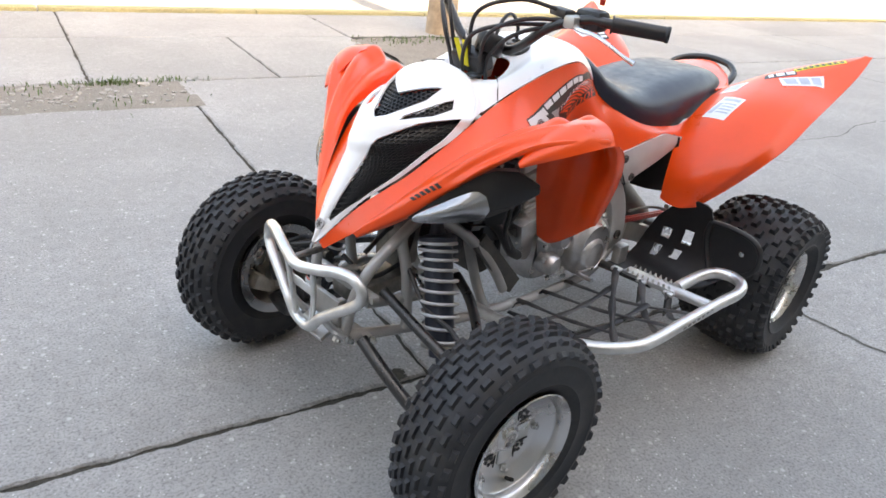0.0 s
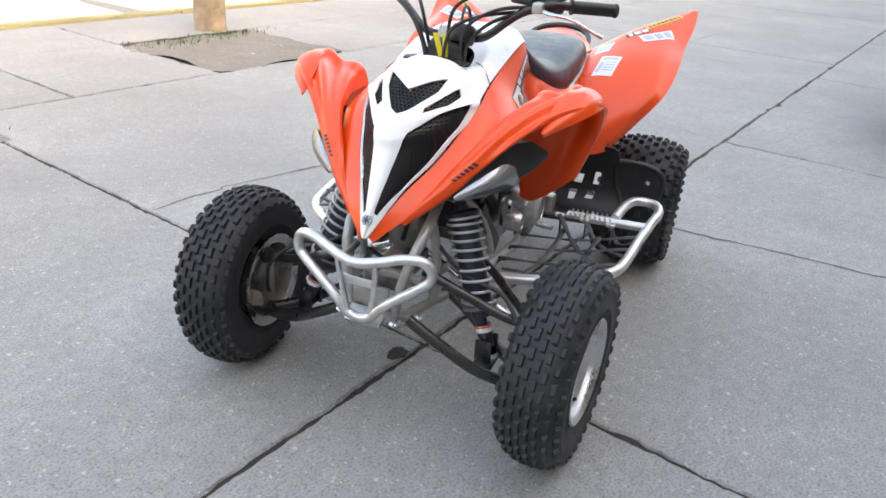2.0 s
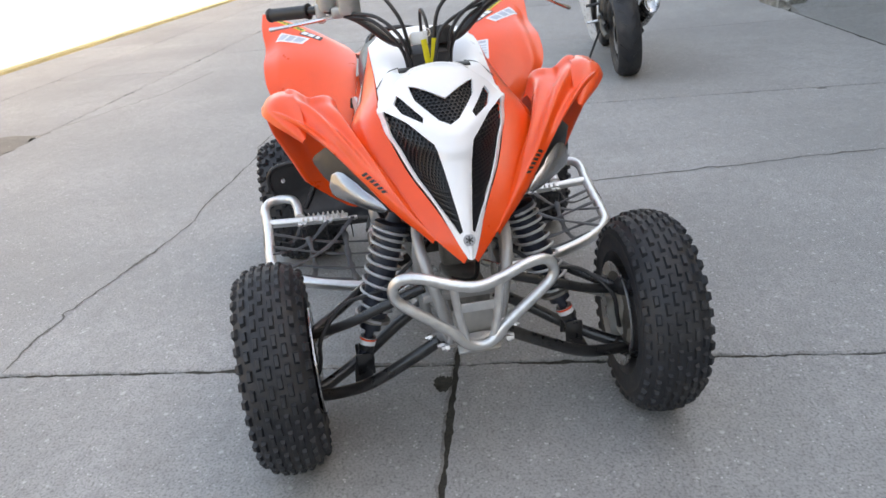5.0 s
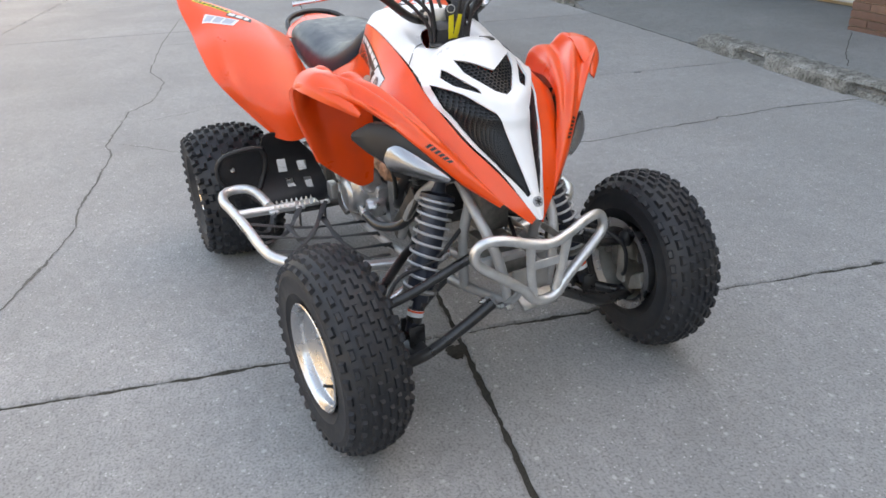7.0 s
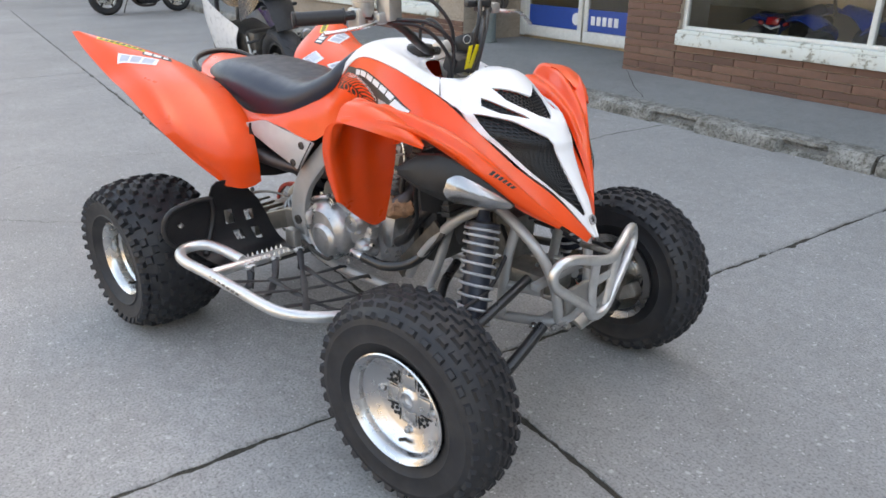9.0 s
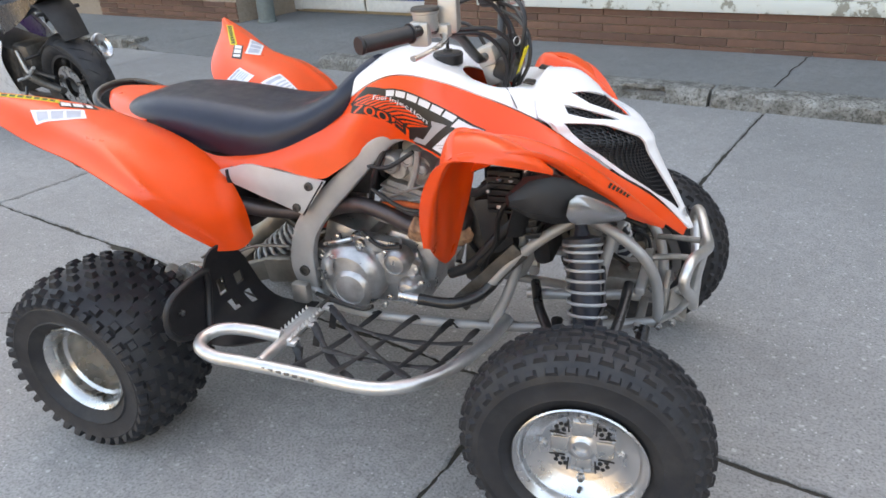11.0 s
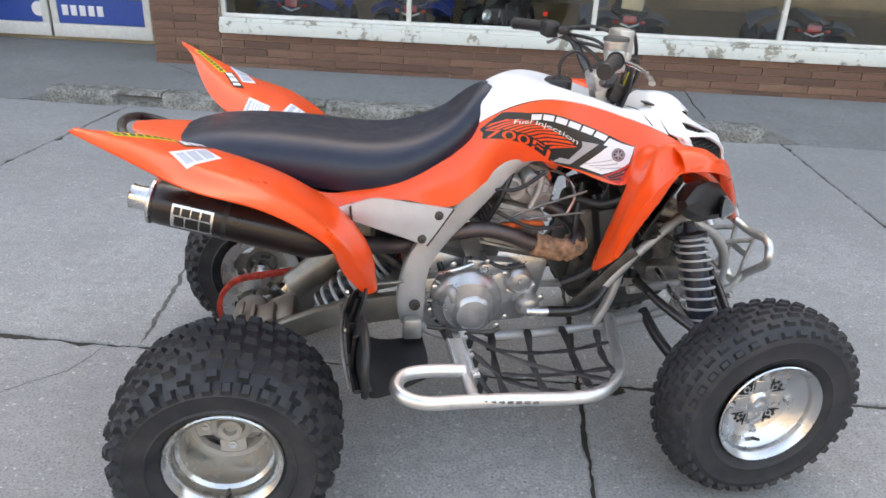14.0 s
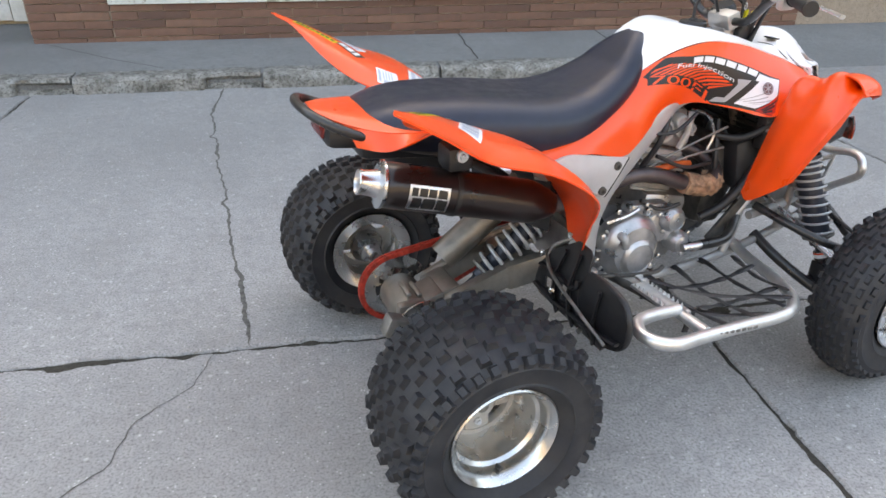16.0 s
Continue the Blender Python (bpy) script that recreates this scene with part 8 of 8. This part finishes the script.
    f = surf([[(-0.16, y, 0.58 + z) for y, z in ((-0.09, -0.05), (0, 0.0), (0.09, -0.05))], [(0.05, y, 0.655 + z) for y, z in ((-0.095, -0.05), (0, 0.0), (0.095, -0.05))], [(0.25, y, 0.58 + z) for y, z in ((-0.09, -0.05), (0, 0.0), (0.09, -0.05))]])
    part("hugger", sheet(f, 12, 8, 0.006, 1.0), M_BLACK, b)
    f = surf([[(1.24, y, 0.56 + z) for y, z in ((-0.07, -0.07), (0, 0.0), (0.07, -0.07))], [(1.42, y, 0.625 + z) for y, z in ((-0.07, -0.07), (0, 0.0), (0.07, -0.07))], [(1.60, y, 0.54 + z) for y, z in ((-0.07, -0.07), (0, 0.0), (0.07, -0.07))]])
    part("front_mudguard", sheet(f, 14, 8, 0.005, 1.0), upper, b)
    f = surf([[(1.30, y, 1.02 - abs(y) * 0.5) for y in (-0.13, -0.07, 0, 0.07, 0.13)], [(1.18, y, 1.12 - abs(y) * 0.6) for y in (-0.14, -0.07, 0, 0.07, 0.14)], [(1.05, y, 1.16 - abs(y) * 0.7) for y in (-0.13, -0.07, 0, 0.07, 0.13)]])
    part("windscreen", sheet(f, 12, 10, 0.004, 1.0), M_BIKEBLACK, b)
    f = surf([[(1.46, y, 0.84) for y in (-0.05, 0, 0.05)], [(1.43, y, 0.93) for y in (-0.11, 0, 0.11)], [(1.30, y, 1.02) for y in (-0.14, 0, 0.14)]])
    part("nose_fairing", sheet(f, 10, 10, 0.004, 1.0), upper, b)
    # muffler on the right side, oval with a bright end
    a, c = Vector((0.38, -0.18, 0.34)), Vector((-0.06, -0.20, 0.52))
    bm = bmesh.new()
    L = (c - a).length
    M = axis_matrix(a, c) @ Matrix.Diagonal((0.85, 1, 1.25, 1))
    lathe(bm, [(0, 0), (0.03, 0), (0.055, 0.06), (0.066, 0.12), (0.068, L - 0.03), (0.064, L - 0.005)], 28, M)
    mf = part("muffler", bm, M_BIKEBLACK, b, "black oval muffler with a bright end ring")
    bm = bmesh.new()
    lathe(bm, [(0.066, L - 0.025), (0.070, L - 0.02), (0.070, L + 0.012), (0.062, L + 0.018), (0.050, L + 0.008), (0.034, L + 0.002), (0.030, L - 0.06), (0, L - 0.06)], 28, M)
    part("end_ring", bm, M_POLISH, mf)
    part("header_pipe", tube([(0.98, -0.05, 0.36), (0.90, -0.08, 0.16), (0.60, -0.12, 0.15), (0.42, -0.18, 0.28), (0.36, -0.20, 0.37)], 0.024, 12), M_EXHAUST, b)
    part("side_stand", tube([(0.48, 0.13, 0.30), (0.42, 0.24, 0.10), (0.40, 0.285, 0.012), (0.36, 0.30, 0.008)], 0.010, 8), M_FRAMEBLACK, b)
    part("chain_guard", tube([(0.02, 0.135, 0.40), (0.22, 0.135, 0.42), (0.42, 0.12, 0.45)], 0.012, 8), M_BLACK, b)
    return b


motorcycle("black and white sport motorcycle parked on its side stand", M_BIKEBLACK, M_BIKEWHITE, M_BIKEPURPLE, (-3.52, 1.14, 0.0), 180, -5, "parked motorcycles")
motorcycle("dark parked motorcycle far along the forecourt", M_BIKEBLACK, M_BIKEBLACK, M_BIKERED, (-13.6, 1.56, 0.0), 100, -5, "parked motorcycles")
motorcycle("dark motorcycle with bright fittings on show behind the shop window", M_BIKEBLACK, M_BIKEBLACK, M_BIKEWHITE, (-0.25, 5.55, 0.13), 62, 0, "vehicles on show", 0.76)
M_SHOWGREY = simple("show_grey", (0.16, 0.19, 0.23), 0.35, var=0.1, coat=0.3)
M_TAG = simple("pale_card", (0.60, 0.50, 0.33), 0.6, var=0.1)


def show_quad(label, colour, at, turn):
    """A small quad bike on show, x ahead, its tail over the origin."""
    q = thing("quad_bike", label, "quad bike", "vehicles on show")
    q.matrix_world = SROT @ Matrix.Translation(at) @ Matrix.Rotation(radians(turn), 4, "Z")
    for x, r, w, nm in ((0.12, 0.19, 0.17, "rear_wheel"), (0.92, 0.19, 0.13, "front_wheel")):
        for s in (-1, 1):
            e = new(nm)
            e.parent = q
            M = Matrix.Translation((x, s * 0.30, r))
            bm = bmesh.new()
            lathe(bm, [(0.09, -w * 0.36), (0.11, -w * 0.47), (r - 0.04, -w * 0.5), (r - 0.012, -w * 0.42), (r, -w * 0.2), (r, w * 0.2), (r - 0.012, w * 0.42), (r - 0.04, w * 0.5), (0.11, w * 0.47), (0.09, w * 0.36)], 32, M, closed=True)
            part("tyre", bm, M_RUBBER, e)
            bm = bmesh.new()
            lathe(bm, [(0, -0.02), (0.07, -0.02), (0.095, -w * 0.38), (0.10, -w * 0.38), (0.085, 0), (0.10, w * 0.38), (0.095, w * 0.38), (0.07, 0.02), (0, 0.02)], 24, M)
            part("rim", bm, M_FRAMEBLACK, e)
    for s in (-1, 1):
        f = surf([[(-0.10, s * 0.10, 0.46), (-0.12, s * 0.24, 0.47), (-0.10, s * 0.38, 0.40)], [(0.05, s * 0.10, 0.50), (0.06, s * 0.26, 0.51), (0.08, s * 0.40, 0.44)], [(0.22, s * 0.10, 0.48), (0.26, s * 0.24, 0.46), (0.30, s * 0.36, 0.36)], [(0.32, s * 0.10, 0.40), (0.36, s * 0.20, 0.34), (0.38, s * 0.30, 0.24)]])
        part("rear_fender", sheet(f, 14, 10, 0.006, 1.0), colour, q)
        f = surf([[(0.68, s * 0.10, 0.50), (0.68, s * 0.24, 0.46), (0.70, s * 0.36, 0.34)], [(0.85, s * 0.10, 0.56), (0.88, s * 0.25, 0.52), (0.90, s * 0.38, 0.46)], [(1.10, s * 0.08, 0.48), (1.10, s * 0.18, 0.46), (1.08, s * 0.32, 0.42)]])
        part("front_fender", sheet(f, 12, 10, 0.006, 1.0), colour, q)
        part("grab_rail", tube([(0.10, s * 0.15, 0.50), (-0.08, s * 0.16, 0.52), (-0.15, s * 0.13, 0.50), (-0.16, s * 0.06, 0.49)], 0.010, 8), M_BLACK, q)
        bm = bmesh.new()
        box(bm, (-0.135, s * 0.125, 0.435), (0.03, 0.05, 0.035), Matrix.Rotation(s * 0.3, 4, "X"), 0.010)
        part("reflector", bm, M_TAILRED, q)
        part("frame_tube", tube([(0.10, s * 0.10, 0.20), (0.45, s * 0.14, 0.17), (0.90, s * 0.10, 0.22)], 0.013, 8), M_FRAMEBLACK, q)
        part("grip", tube([(0.66, s * 0.20, 0.75), (0.62, s * 0.34, 0.745)], 0.016, 10, 1), M_BLACK, q)
    f = surf([[(-0.06, y, 0.52 + z) for y, z in ((-0.11, -0.05), (0, 0.0), (0.11, -0.05))], [(0.20, y, 0.53 + z) for y, z in ((-0.13, -0.06), (0, 0.0), (0.13, -0.06))], [(0.55, y, 0.58 + z) for y, z in ((-0.09, -0.07), (0, 0.0), (0.09, -0.07))]])
    part("seat", sheet(f, 14, 10, 0.03, 1.0), M_SEAT, q)
    bm = bmesh.new()
    box(bm, (0.45, 0, 0.34), (0.40, 0.22, 0.26), None, 0.04)
    box(bm, (0.10, 0, 0.26), (0.34, 0.12, 0.10), None, 0.03)
    part("engine", bm, M_DARKMETAL, q)
    bm = bmesh.new()
    box(bm, (-0.145, 0, 0.455), (0.03, 0.13, 0.075), Matrix.Rotation(0.25, 4, "Y"), 0.014)
    part("tail_lamp", bm, M_TAILRED, q, "red tail lamp, unlit")
    bm = bmesh.new()
    for s in (-1, 1):
        box(bm, (0, 0, 0), (0.014, 0.095, 0.016), Matrix.Translation((-0.158, s * 0.042, 0.405)) @ Matrix.Rotation(s * 0.35, 4, "X"), 0.004)
    part("tail_trim", bm, M_STICKER, q, "white angled strip under the lamp")
    f = surf([[(-0.145, y, 0.40) for y in (-0.07, 0, 0.07)], [(-0.12, y, 0.30) for y in (-0.075, 0, 0.075)], [(-0.05, y, 0.22) for y in (-0.07, 0, 0.07)]])
    part("rear_skirt", sheet(f, 8, 6, 0.005, 1.0), M_BLACK, q)
    part("handlebar", tube([(0.64, -0.30, 0.75), (0.70, -0.14, 0.74), (0.72, 0, 0.70), (0.70, 0.14, 0.74), (0.64, 0.30, 0.75)], 0.011, 10), M_BLACK, q)
    part("steering_stem", tube([(0.72, 0, 0.70), (0.82, 0, 0.46)], 0.018, 10, 1), M_BLACK, q)
    bm = bmesh.new()
    box(bm, (0.72, 0, 0.76), (0.05, 0.16, 0.07), None, 0.02)
    part("dash_pod", bm, M_BLACK, q)
    return q


show_quad("small blue quad bike on show behind the shop window", M_BIKEBLUE, (-2.0, 5.30, 0.13), 88)
show_quad("small blue quad bike with dark seat behind the shop window", M_BIKEBLUE, (-0.86, 5.30, 0.13), 92)
show_quad("small grey quad bike on show behind the shop window", M_SHOWGREY, (1.20, 5.30, 0.13), 90)
show_quad("small grey and red quad bike behind the shop window", M_SHOWGREY, (2.88, 5.30, 0.13), 86)
bm = bmesh.new()
box(bm, (1.22, 5.22, 0.735), (0.20, 0.004, 0.13), Matrix.Rotation(0.08, 4, "Y"))
card = part("price_card", bm, M_TAG, None, smooth=False)
tagged(card, "pale paper card stuck inside the shop window", "card")
card.matrix_world = SROT


# -- dark clutter between engine, radiator and nose --
for s in (-1, 1):
    f = surf([[(0.475, s * 0.10, 0.78), (0.47, s * 0.19, 0.77), (0.45, s * 0.26, 0.76)], [(0.46, s * 0.10, 0.68), (0.45, s * 0.19, 0.68), (0.42, s * 0.24, 0.68)], [(0.44, s * 0.10, 0.56), (0.42, s * 0.17, 0.57), (0.39, s * 0.20, 0.58)]])
    part("inner_fender", sheet(f, 10, 8, 0.004, 1.0), M_BLACK, atv, "black plastic inner fender")
    f = surf([[(-0.345, s * 0.10, 0.70), (-0.35, s * 0.17, 0.70), (-0.36, s * 0.22, 0.69)], [(-0.35, s * 0.10, 0.60), (-0.35, s * 0.17, 0.60), (-0.355, s * 0.23, 0.59)], [(-0.36, s * 0.09, 0.50), (-0.355, s * 0.15, 0.505), (-0.35, s * 0.22, 0.52)]])
    part("inner_mudguard", sheet(f, 8, 8, 0.004, 1.0), M_BLACK, atv)
    bm = bmesh.new()
    box(bm, (0.345, s * 0.115, 0.575), (0.085, 0.07, 0.15), Matrix.Rotation(-0.2, 4, "Y"), 0.015)
    part("coolant_tank", bm, M_BLACK, atv)
    bm = bmesh.new()
    box(bm, (0.33, s * 0.155, 0.435), (0.05, 0.012, 0.24), Matrix.Rotation(0.75, 4, "Y"), 0.004)
    part("frame_gusset", bm, M_DARKMETAL, atv)
    part("hose", tube([(0.40, s * 0.13, 0.60), (0.34, s * 0.16, 0.53), (0.28, s * 0.15, 0.46), (0.22, s * 0.13, 0.42)], 0.014, 10), M_BLACK, atv)
    part("hose", tube([(0.42, s * 0.16, 0.74), (0.36, s * 0.18, 0.70), (0.30, s * 0.15, 0.66), (0.24, s * 0.10, 0.66)], 0.011, 10), M_BLACK, atv)
    part("wire_loom", tube([(0.44, s * 0.20, 0.72), (0.38, s * 0.21, 0.64), (0.36, s * 0.19, 0.55), (0.31, s * 0.17, 0.48)], 0.006, 8), M_INK, atv)
    for x, z in ((0.372, 0.715), (0.40, 0.715), (0.372, 0.645)):
        bm = bmesh.new()
        lathe(bm, [(0, 0), (0.007, 0), (0.007, 0.004), (0.004, 0.006), (0, 0.006)], 10, Matrix.Translation((x, s * 0.186, z)) @ (Matrix.Rotation(math.pi, 4, "Z") if s < 0 else Matrix()))
        part("bolt", bm, M_STEEL, atv)
bm = bmesh.new()
box(bm, (0.30, 0, 0.50), (0.11, 0.20, 0.26), Matrix.Rotation(0.1, 4, "Y"), 0.03)
part("oil_tank", bm, M_DARKMETAL, atv, "dusty dark oil tank")
bm = bmesh.new()
box(bm, (0.445, 0, 0.56), (0.05, 0.26, 0.18), Matrix.Rotation(-0.2, 4, "Y"), 0.02)
part("fan_shroud", bm, M_BLACK, atv)
bm = bmesh.new()
box(bm, (-0.02, 0, 0.72), (0.20, 0.16, 0.10), None, 0.03)
box(bm, (-0.22, 0, 0.60), (0.16, 0.20, 0.18), None, 0.03)
part("battery_box", bm, M_BLACK, atv)
part("throttle_body", tube([(0.02, -0.02, 0.66), (-0.04, -0.02, 0.68), (-0.10, -0.01, 0.70)], 0.035, 16), M_BLACK, eng)
part("orange_hose_cover", tube([(0.03, -0.115, 0.585), (0.09, -0.128, 0.60), (0.15, -0.125, 0.595)], 0.010, 10), simple("orange_rubber", (0.55, 0.09, 0.015), 0.6, var=0.3), eng)
for a, b_ in (((0.02, -0.14, 0.64), (0.20, -0.15, 0.60)), ((0.0, -0.13, 0.70), (0.14, -0.135, 0.745)), ((-0.02, -0.15, 0.52), (0.10, -0.17, 0.50))):
    q = part("hose", tube([a, ((a[0] + b_[0]) / 2, a[1] - 0.012, (a[2] + b_[2]) / 2 - 0.02), b_], 0.0055, 8), M_BLACK, eng)
    mirrored(q)


# ---- bricks of the shop front ----
lay_bricks(wall_low, -2.43, 3.6, 0.07, 5, seed=1)
lay_bricks(pillar_r, -3.05, -2.43, 0.07, 16, seed=2, phase=0.0)
lay_bricks(pillar_l, -8.6, -5.78, 0.07, 4, seed=3)
